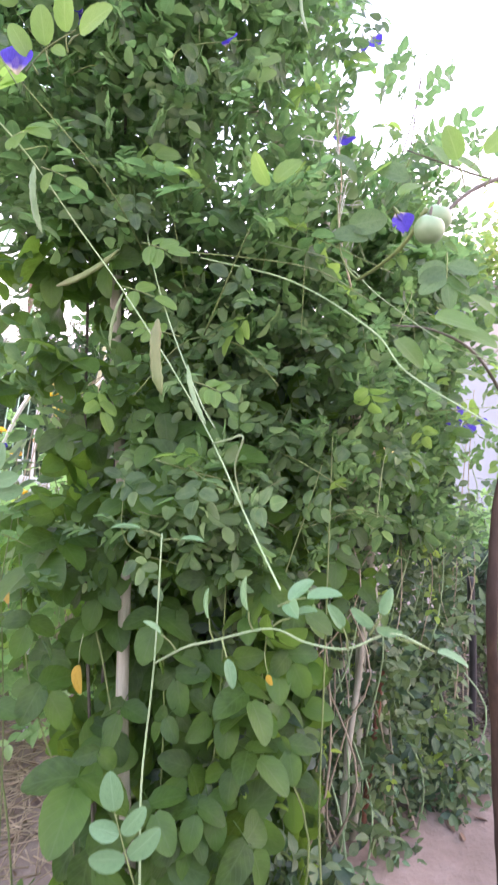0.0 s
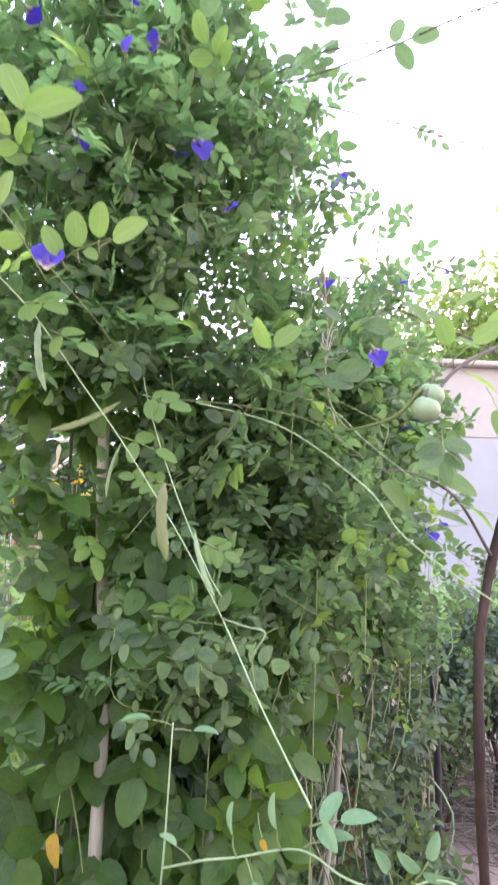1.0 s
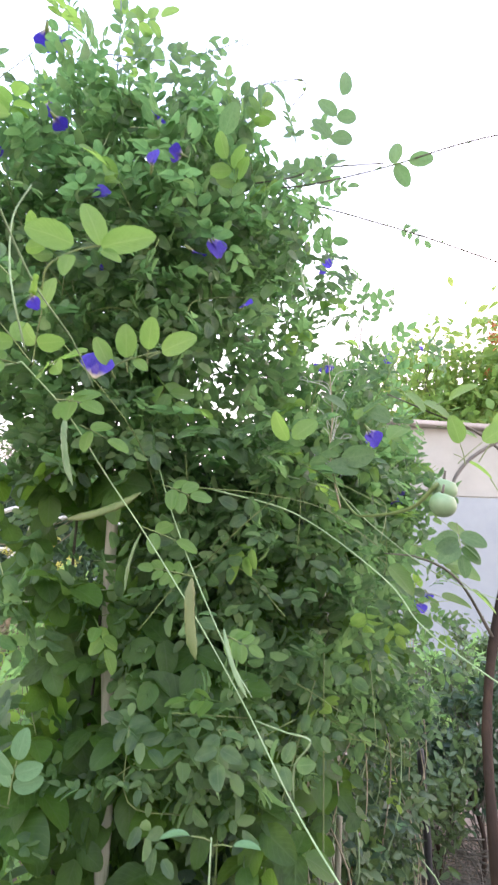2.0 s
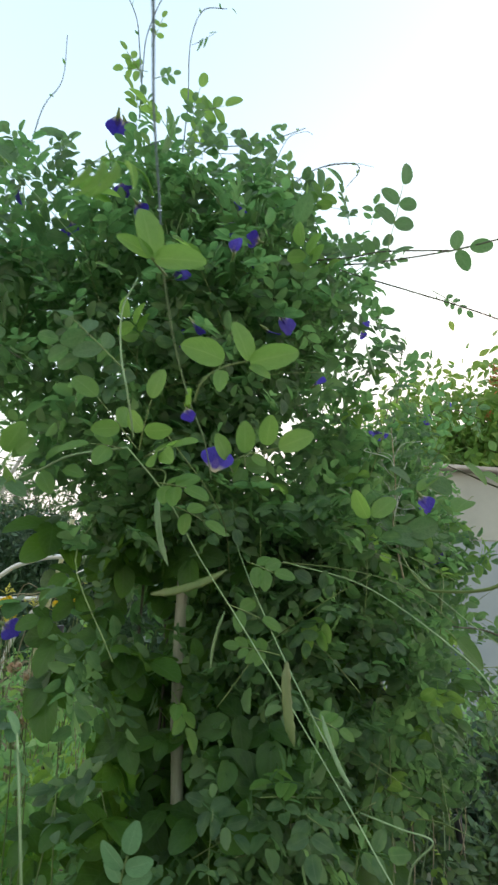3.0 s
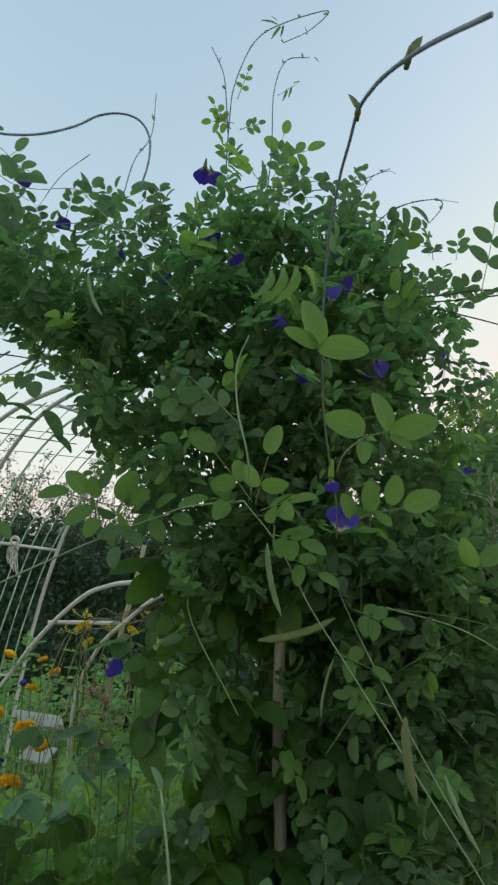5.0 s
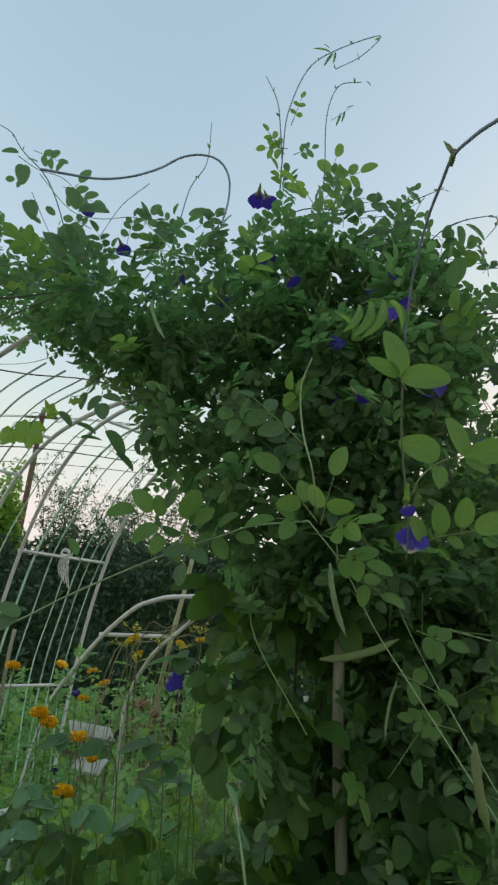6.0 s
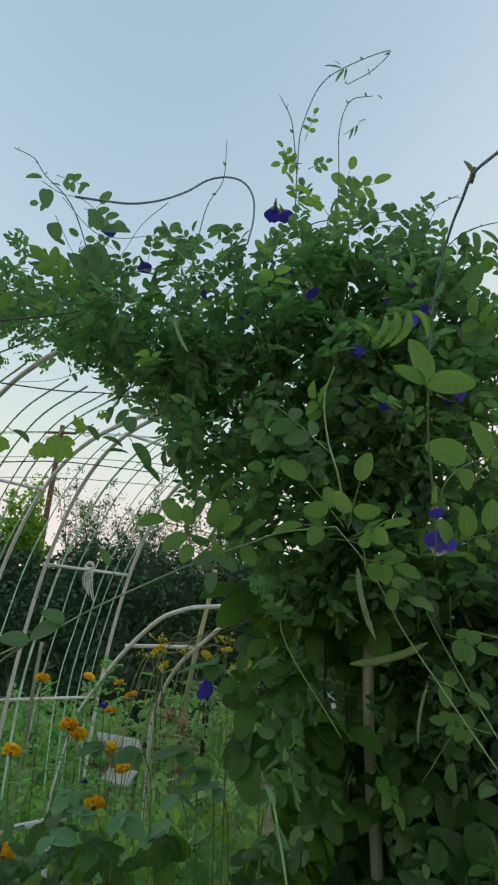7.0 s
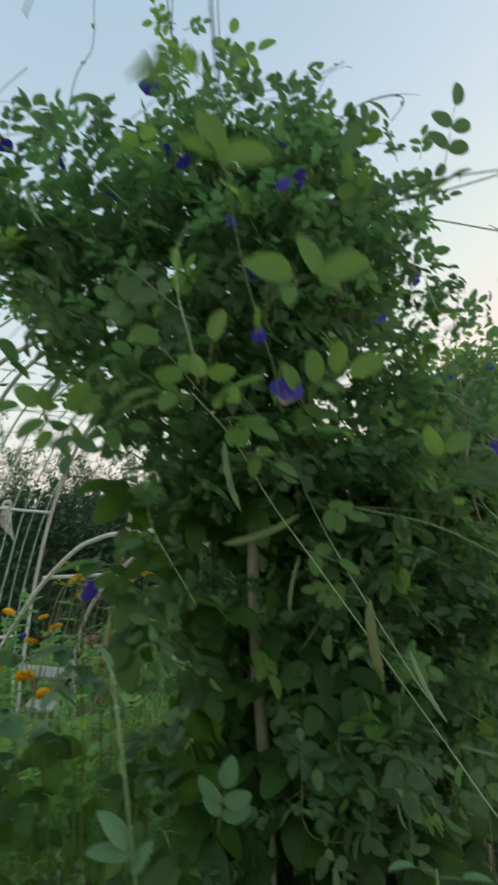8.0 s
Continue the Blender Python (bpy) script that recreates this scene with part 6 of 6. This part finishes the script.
low_mixed_leaves()
for b0, t0, le in (((-0.345, 1.20, 0.93), (-0.345, 1.16, 0.84), 0.06), ((0.05, 1.12, 0.93), (0.06, 1.10, 0.88), 0.022), ((-0.55, 1.3, 1.05), (-0.54, 1.25, 0.99), 0.036)):
    big_sprig(beans, b0, t0, le, 0, YELLOWED, (-0.75, -0.6, 0.3), 0.0, 500, "bean")
for i in range(7):
    rr = np.random.default_rng(300 + i)
    x = -0.55 + 0.13 * i
    put("stem", tube_mesh("bean_stem", [(x, 1.38, -0.02), (x + rr.normal(0, 0.04), 1.34, 0.4), (x + rr.normal(0, 0.06), 1.32, 0.8), (x + rr.normal(0, 0.08), 1.33, 1.2 + 0.2 * rr.random())], 0.0032, 0.0016, STEM, 6, 5, 0.08), beans)


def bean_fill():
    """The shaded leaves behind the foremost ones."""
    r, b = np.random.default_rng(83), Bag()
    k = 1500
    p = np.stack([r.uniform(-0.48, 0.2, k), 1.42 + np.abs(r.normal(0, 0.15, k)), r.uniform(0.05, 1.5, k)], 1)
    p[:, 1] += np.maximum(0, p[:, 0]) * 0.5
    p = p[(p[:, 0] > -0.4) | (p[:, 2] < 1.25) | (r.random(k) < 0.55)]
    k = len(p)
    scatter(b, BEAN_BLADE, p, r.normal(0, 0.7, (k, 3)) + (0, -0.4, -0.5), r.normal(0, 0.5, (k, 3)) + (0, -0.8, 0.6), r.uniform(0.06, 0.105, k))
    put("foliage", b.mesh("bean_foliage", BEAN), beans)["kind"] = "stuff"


bean_fill()

# ---- small-leaved climber on the far stakes ----
climber = empty("small_leaved_climber", (0.45, 1.95, 0), "tangled grey-green small-leaved climber on the far stakes", "climbing plant")


def climber_mass():
    r = np.random.default_rng(84)

    def rule(r):
        a, z = r.uniform(0.95, 2.62), 0.03 + 1.82 * r.random() ** 1.15
        p = tunnel(a, 0.96 + 0.12 * noise.noise((a * 4, z * 4, 5)) + abs(r.normal(0, 0.28)) - 0.28 * max(0, 0.55 - z), z)
        right = float(np.interp(z, [0, 0.5, 0.9, 1.1, 1.9], [2.25, 2.42, 2.42, 2.25, 2.1]))
        if abs(p[0] - 0.225 * p[1] - 0.035 * (z - 1.0)) < 0.035 and r.random() < 0.75:      # the stake shows through
            return None
        return None if clump(p, 7) < -0.12 or a > right else p
    # lime sprigs give backlit leaves by colour; hedge green makes a dark fill
    for mat, k, leaf, seed in ((SMALL, 3600, 0.044, 85), (HEDGE, 1500, 0.048, 185), (LIME, 240, 0.04, 285), (PALE_LEAF, 200, 0.04, 385)):
        b = Bag()
        sprig_cloud(b, gather(k, rule, seed), r, leaf, 1, 0.05, PEA_FAR if mat is LIME else SLIM_WIDE, (-0.2, -0.5, 0.9), 0.75)
        put("foliage", b.mesh("climber_foliage", mat), climber)["kind"] = "stuff"
    for i in range(26):
        a, lean = r.uniform(1.2, 2.4), r.normal(0, 0.12)
        top = r.uniform(0.9, 1.7)
        pts = [tunnel(a + lean * s + 0.03 * r.normal(), 0.98 + 0.06 * r.normal(), -0.02 + top * s) for s in (0, 0.25, 0.5, 0.75, 1.0)]
        put("stem", tube_mesh("climber_stem", pts, 0.004, 0.0016, DRY_STEM if i % 3 else PALE_STEM, 5, 5, 0.1), climber)
    mesh = [sprig_mesh("leaf_sprig", 1, 0.05, 0.045, SMALL, np.random.default_rng(86 + i), shape=SLIM_WIDE) for i in range(4)]
    for p in gather(130, rule, 95):
        put("leaf_sprig", mesh[int(r.integers(0, 4))], climber, "", aim(Vector(p) + EYE_SIDE * 0.06, Vector(r.normal(0, 0.6, 3)) + Vector((-0.2, -0.5, -0.1)), Vector(r.normal(0, 0.4, 3)) + Vector((-0.3, -0.6, 0.9)), r.uniform(0.8, 1.2)))


climber_mass()


# ---- fruit tree by the path ----
def fruit_tree():
    thing = empty("fruit_tree", (0.60, 1.28, 0), "thin brown-barked young tree bearing round pale green fruit", "tree")
    put("trunk", tube_mesh("fruit_trunk", [(0.66, 1.32, -0.05), (0.60, 1.28, 0.4), (0.57, 1.25, 0.73), (0.525, 1.17, 1.0), (0.56, 1.22, 1.25), (0.64, 1.26, 1.5), (0.73, 1.24, 1.75), (0.80, 1.2, 1.98)], 0.0128, 0.010, BARK, 9, 7, 0.12), thing)
    put("branch", tube_mesh("fruit_branch", [(0.795, 1.2, 1.965), (0.605, 1.04, 1.9), (0.483, 0.98, 1.839), (0.396, 0.94, 1.791), (0.342, 0.91, 1.743), (0.316, 0.885, 1.698)], 0.005, 0.003, BROWN_STEM, 7, 6, 0.1), thing)
    put("branch", tube_mesh("fruit_branch", [(0.295, 0.885, 1.73), (0.27, 0.95, 1.69), (0.235, 1.08, 1.685), (0.222, 1.14, 1.70), (0.20, 1.2, 1.78), (0.195, 1.24, 1.95)], 0.0042, 0.0014, STEM, 7, 6, 0.1), thing)
    for p, s in (((0.295, 0.871, 1.690), 0.024), ((0.318, 0.905, 1.722), 0.0235)):
        bm = bmesh.new()
        bmesh.ops.create_uvsphere(bm, u_segments=24, v_segments=16, radius=s)
        for v in bm.verts:
            v.co.z *= 0.94
            if v.co.z > s * 0.8:
                v.co.z -= 0.12 * s
            v.co *= 1 + 0.02 * noise.noise(v.co * 40)
        for f in bm.faces:
            f.smooth = True
        ob = part("fruit", bm, FRUIT, thing, "round pale green unripe fruit", pose(*p, 20, 15, 0))
        put("fruit_stalk", tube_mesh("fruit_stalk", [(p[0], p[1], p[2] + s * 0.78), (p[0] + 0.004, p[1], p[2] + s + 0.012)], 0.003, 0.002, BROWN_STEM, 5, 3), ob)
    for i, (b0, t0, le) in enumerate((((0.34, 0.89, 1.77), (0.40, 0.85, 1.83), 0.06), ((0.40, 0.92, 1.78), (0.44, 0.88, 1.86), 0.06), ((0.36, 0.9, 1.77), (0.33, 0.87, 1.83), 0.05), ((0.46, 0.98, 1.76), (0.46, 0.92, 1.68), 0.06), ((0.33, 0.89, 1.66), (0.32, 0.86, 1.58), 0.045))):
        big_sprig(thing, b0, t0, le, 0 if i < 4 else 3, FRESH if i < 4 else PEA, (-0.1, -0.8, 0.5), 0.0, 400 + i)
    for i, (x, y, z, dx, dz, le) in enumerate(((0.36, 1.15, 1.63, 0.09, -0.03, 0.09), (0.41, 1.16, 1.61, 0.07, -0.05, 0.085), (0.44, 1.15, 1.91, 0.07, -0.02, 0.07), (0.39, 1.18, 1.92, -0.05, -0.03, 0.065), (0.47, 1.2, 1.98, 0.05, 0.02, 0.07), (0.42, 1.2, 1.52, 0.08, -0.02, 0.08), (0.50, 1.2, 1.55, 0.06, -0.05, 0.08), (0.36, 1.2, 2.02, 0.05, -0.04, 0.075), (0.41, 1.22, 2.0, 0.06, -0.03, 0.08), (0.30, 1.2, 1.60, 0.06, -0.05, 0.075), (0.33, 1.22, 1.98, -0.06, -0.03, 0.07), (0.52, 1.22, 1.86, 0.05, -0.04, 0.075), (0.46, 1.22, 1.70, 0.06, -0.05, 0.07))):
        b0 = Vector((x, y, z))
        big_sprig(thing, b0, b0 + Vector((dx, -0.03, dz)).normalized() * (0.03 + 0.6 * le), le, 0, FRESH, (-0.1, -0.45, 0.9), 0.0, 430 + i, "bean")
    put("twig", tube_mesh("twig", [(0.74, 1.235, 1.78), (0.6, 1.2, 1.9), (0.45, 1.2, 1.96), (0.34, 1.2, 2.0)], 0.004, 0.0016, BROWN_STEM, 6, 5, 0.1), thing)
    put("twig", tube_mesh("twig", [(0.60, 1.24, 1.42), (0.5, 1.2, 1.55), (0.4, 1.18, 1.6), (0.31, 1.18, 1.61)], 0.004, 0.0016, BROWN_STEM, 6, 5, 0.1), thing)


fruit_tree()


def brush_pile():
    """Dead twigs heaped beside the path."""
    r, b = np.random.default_rng(88), Bag()
    for _ in range(330):
        c = np.array((1.25 + r.normal(0, 0.22), 2.95 + r.normal(0, 0.25), 0))
        c[2] = 0.02 + 0.28 * r.random() * max(0, 1 - np.hypot(c[0] - 1.25, c[1] - 2.95) / 0.6)
        d = r.normal(0, 1, 3) * (1, 1, 0.35)
        d = d / np.linalg.norm(d) * r.uniform(0.15, 0.4)
        if c[2] - abs(d[2]) < 0:
            d[2] = abs(d[2]) * 0.2
        tube(b, smooth_line([c - d * (1, 1, 0), c + r.normal(0, 0.05, 3) * (1, 1, 0.3), c + d * (1, 1, 1)], 5), 0.0032, 0.0012, 4)
    tagged(put("brush_pile", b.mesh("brush_pile", BROWN_STEM)), "heap of dead twigs beside the earth path", "brush", kind="stuff")


brush_pile()


# ---- flower bed ----
def flower_head_mesh(name, size, mat, seed, layers=10):
    """A ball of ruffled petals in whorls."""
    r, b = np.random.default_rng(seed), Bag()
    shape = blade(4, 1.0, 0.3, 0.45, 1.2, tip=0.6)
    for j in range(layers):
        tilt = 2.3 - 2.3 * j / (layers - 1)
        k = max(3, round(20 * math.sin(max(0.15, tilt))))
        for i in range(k):
            a = 6.283 * (i + 0.5 * (j % 2)) / k + r.normal(0, 0.08)
            d = np.array((math.cos(a) * math.sin(tilt), math.sin(a) * math.sin(tilt), 0.85 * math.cos(tilt)))
            out = np.array((math.cos(a), math.sin(a), 0.7 * math.cos(tilt) + 0.1))
            scatter(b, shape, d[None] * size * 0.30, (out + r.normal(0, 0.12, 3))[None], d[None] + (0, 0, 0.05), size * 0.25 * r.uniform(0.85, 1.15))
    return b.mesh(name, mat)


HEADS = {"orange": flower_head_mesh("marigold_head", 0.085, ORANGE, 1), "yellow": flower_head_mesh("marigold_head", 0.065, YELLOW, 2), "rust": flower_head_mesh("faded_head", 0.06, RUST, 3, 6), "blue": flower_head_mesh("small_blue_head", 0.04, BLUE, 4, 5)}


def fern_leaf_mesh(seed):
    return sprig_mesh("marigold_leaf", 4, 0.10, 0.04, BED, np.random.default_rng(seed), 0.2, SLIM_BLADE)


FERNS = [fern_leaf_mesh(110 + i) for i in range(3)]
BUD_CUP = tube_mesh("head_cup", [(0, 0, -0.03), (0, 0, -0.012), (0, 0, 0.008)], 0.005, 0.016, STEM, 8, 3)


def bed_flower(heads, seed, kind="orange", label="orange marigold in bloom with feathery green leaves", head_size=1.0, flat=1.0, name="marigold", group="marigolds in the bed"):
    r = np.random.default_rng(seed)
    hx, hy, hz = heads[0]
    thing = empty(name, (hx + 0.03, hy + 0.05, 0), label, "flower", group)
    foot = np.array((hx + 0.03, hy + 0.05, 0.0))
    for h in heads:
        h = np.array(h)
        mid = foot * 0.45 + h * 0.55 + (0.02, 0.0, 0.05)
        put("stem", tube_mesh("marigold_stem", [foot - (0, 0, 0.02), (foot + mid) / 2 + r.normal(0, 0.01, 3), mid, h - (0, 0, 0.02)], 0.005, 0.003, STEM, 6, 5), thing)
        m = pose(*h, r.normal(0, 14) + 12, r.normal(0, 12), r.uniform(0, 360)) @ Matrix.Scale(head_size * r.uniform(0.85, 1.15), 4) @ Matrix.Scale(flat, 4, (0, 0, 1))
        ob = put("flower_head", HEADS[kind], thing, "", m)
        put("cup", BUD_CUP, ob, "", m)
        for _ in range(9):
            s = r.uniform(0.3, 0.93)
            p = foot * (1 - s) + h * s
            a = r.uniform(0, 6.28)
            put("leaf", FERNS[int(r.integers(0, 3))], thing, "", aim(p, (math.cos(a), math.sin(a), 0.3), (0, 0, 1), r.uniform(0.8, 1.3)))


for i, heads in enumerate(([(-1.65, 2.77, 1.47)], [(-1.61, 3.42, 1.44)], [(-1.51, 3.76, 1.39), (-1.38, 3.57, 1.34)], [(-1.51, 2.85, 1.26), (-1.47, 2.88, 1.22)], [(-1.29, 2.78, 1.18), (-1.22, 2.85, 1.09)], [(-1.28, 2.64, 0.99)], [(-1.53, 2.35, 0.88)], [(-1.39, 3.16, 1.30)], [(-1.65, 2.55, 1.19)])):
    bed_flower(heads, 130 + i, head_size=0.72 if i in (1, 2, 7) else 0.86, flat=0.62 if i in (1, 2, 7) else 0.88)
bed_flower([(-1.14, 3.05, 1.62), (-1.11, 3.09, 1.54)], 150, "yellow", "yellow marigold in bloom among dry stalks", flat=0.6)
bed_flower([(-0.88, 3.07, 1.61), (-0.77, 3.06, 1.64)], 151, "yellow", "yellow marigold in bloom among dry stalks", flat=0.6)
bed_flower([(-1.04, 3.0, 1.31), (-0.975, 3.05, 1.27), (-0.96, 2.95, 1.08)], 152, "rust", "faded brown flower heads on dry stalks")
for i, p in enumerate(((-1.387, 3.0, 1.34), (-1.512, 3.0, 1.222), (-1.428, 2.95, 0.993))):
    bed_flower([p], 153 + i, "blue", "small violet-blue flower on a thin stalk in the bed", name="blue_flower", group="small blue flowers", flat=0.8)


def bed_growth():
    r = np.random.default_rng(160)
    b = Bag()

    def rule(r):
        x, y = r.uniform(-4.6, -0.55), r.uniform(2.2, 6.6)
        z = (1.02 + 0.28 * noise.noise((x * 2, y * 2, 0))) * r.random() ** 0.6
        if -1.35 < x and 2.75 < y < 3.5:
            z *= 1.3
        elif -0.73 * x + 0.683 * y < 4.6:         # lower growth inside the tunnel
            z *= 0.62
        return (x, y, z) if clump((x, y, z * 0.8), 4.5) > 0.0 and not (x > -1.3 and y < 2.7 and z > 0.5) and not (-1.55 < x < -1.0 and y < 3.4 and z > 0.75) else None
    p = gather(5600, rule, 161)
    sprig_cloud(b, p[:3800], r, 0.066, 2, 0.08, SLIM_WIDE, (0, -0.4, 1), 0.5)
    sprig_cloud(b, p[3800:], r, 0.06, 1, 0.07, PEA_FAR, (0, -0.5, 1), 0.5)
    lime = Bag()
    p = gather(2000, rule, 171)
    p[:, 2] += 0.06
    sprig_cloud(lime, p, r, 0.05, 1, 0.07, PEA_FAR, (0, -0.3, 1), 0.5)
    k = 330                                 # a leafy clump close to the vine's foot
    q = np.stack([r.normal(-0.86, 0.16, k), r.uniform(1.75, 2.35, k), r.normal(0.93, 0.1, k)], 1)
    sprig_cloud(lime, q[:110], r, 0.045, 1, 0.07, PEA_FAR, (0, -0.3, 1), 0.5)
    sprig_cloud(b, q[110:], r, 0.05, 2, 0.08, SLIM_WIDE, (0, -0.4, 1), 0.5)
    tagged(put("young_bed_plants", lime.mesh("young_bed_plants", LIME)), "yellow-green young leaves over the flower bed", "plants", kind="stuff")
    tagged(put("bed_plants", b.mesh("bed_plants", BED)), "mixed bright green leafy growth filling the flower bed", "plants", kind="stuff")
    b = Bag()
    for _ in range(70):
        x, y = r.uniform(-1.3, -0.6), r.uniform(2.7, 3.4)
        h = r.uniform(0.6, 1.6)
        tube(b, smooth_line([(x, y, 0), (x + r.normal(0, 0.04), y + r.normal(0, 0.04), h * 0.6), (x + r.normal(0, 0.14), y + r.normal(0, 0.1), h)], 4), 0.003, 0.0014, 4)
    k = 230
    p = np.stack([r.normal(-0.95, 0.08, k), r.uniform(2.75, 2.95, k), r.normal(1.2, 0.12, k)], 1)
    scatter(b, SLIM_BLADE, p, r.normal(0, 1, (k, 3)) + (0, 0, 0.3), r.normal(0, 1, (k, 3)), r.uniform(0.015, 0.035, k))
    tagged(put("dry_stalks", b.mesh("dry_stalks", DRY_STEM)), "thin straw-coloured dry stalks in the flower bed", "stalks", kind="stuff")
    b = Bag()
    for _ in range(34):
        x, y = r.uniform(-3.4, -0.7), r.uniform(2.3, 5)
        h = r.uniform(0.5, 1.25)
        tube(b, smooth_line([(x, y, 0), (x + r.normal(0, 0.04), y, h * 0.6), (x + r.normal(0, 0.14), y + r.normal(0, 0.1), h)], 4), 0.003, 0.0015, 4)
    tagged(put("bed_stems", b.mesh("bed_stems", STEM)), "upright green stems of the bed plants", "stems", kind="stuff")


bed_growth()


def umbel_plant():
    """A feathery plant with flat clusters of tiny yellow flowers on thin stalks."""
    r = np.random.default_rng(175)
    thing = empty("umbel_plant", (-0.95, 3.05, 0), "feathery plant with flat yellow flower clusters in the bed", "flower")
    for head in ((-1.126, 3.0, 1.688), (-1.157, 3.0, 1.609), (-1.101, 3.0, 1.536), (-0.874, 3.0, 1.61), (-0.774, 3.0, 1.7), (-0.729, 3.0, 1.561), (-0.646, 3.0, 1.588), (-0.983, 3.0, 1.632)):
        head, b = np.array(head), Bag()
        foot = np.array((-0.95 + r.normal(0, 0.08), 3.05 + r.normal(0, 0.06), 0.0))
        put("stalk", tube_mesh("umbel_stalk", [foot, foot * 0.4 + head * 0.6 + r.normal(0, 0.03, 3), head - (0, 0, 0.03)], 0.004, 0.002, STEM, 5, 6), thing)
        for _ in range(9):
            tip = head + r.normal(0, 1, 3) * (0.035, 0.03, 0.008)
            tube(b, [head - (0, 0, 0.03), tip], 0.0012, 0.0009, 3)
            scatter(b, SLIM_WIDE, np.repeat(tip[None], 7, 0) + r.normal(0, 0.004, (7, 3)), r.normal(0, 1, (7, 3)) + (0, 0, 0.4), r.normal(0, 1, (7, 3)), 0.01)
        put("umbel", b.mesh("umbel", UMBEL), thing)


umbel_plant()


def leaning_stalks():
    """Dry stalks that have fallen against the low hoop."""
    r = np.random.default_rng(176)
    for i, (a, b) in enumerate((((-1.204, 3.1, 1.576), (-0.686, 2.95, 1.796)), ((-1.134, 3.1, 1.594), (-0.642, 2.95, 1.821)), ((-1.093, 3.1, 1.655), (-0.774, 2.95, 1.751)), ((-0.996, 3.1, 1.63), (-0.655, 2.95, 1.792)), ((-1.239, 3.1, 1.545), (-0.833, 2.95, 1.731)), ((-0.93, 3.1, 1.59), (-0.624, 2.95, 1.764)))):
        a, b = Vector(a), Vector(b)
        mid = a.lerp(b, 0.5) + Vector(r.normal(0, 0.02, 3))
        foot = Vector((a.x - 0.12, a.y + 0.1, 0))
        tagged(put("leaning_stalk", tube_mesh("leaning_stalk", [foot, a.lerp(foot, 0.5) + Vector((-0.06, 0, 0.1)), a, mid, b], 0.004, 0.0018, DRY_STEM, 5, 5)), "dry straw-coloured stalk leaning on the low hoop", "stalk", "leaning stalks")


leaning_stalks()


def hoop_seedling():
    """A thin young climber that winds up the low hoop."""
    thing = empty("young_climber", (-1.84, 3.6, 0), "thin young climber winding up the low white hoop", "climbing plant")
    pts = [(-1.84, 3.58, 0.0), (-1.78, 3.53, 0.6), (-1.70, 3.49, 1.1), (-1.60, 3.42, 1.3), (-1.52, 3.36, 1.42), (-1.46, 3.3, 1.52)]
    put("stem", tube_mesh("stem", pts, 0.004, 0.002, STEM, 5, 5), thing)
    r = np.random.default_rng(620)
    mesh = [sprig_mesh("leaf_sprig", 2, 0.07, 0.045, BED, np.random.default_rng(621 + i), shape=SLIM_WIDE) for i in range(3)]
    for p in smooth_line(pts, 5)[8:]:
        put("leaf_sprig", mesh[int(r.integers(0, 3))], thing, "", aim(Vector(p), Vector((r.normal(0, 1), -0.4, r.normal(0.3, 0.5))), Vector((r.normal(0, 0.4), -0.6, 0.8)), r.uniform(0.8, 1.2)))


hoop_seedling()
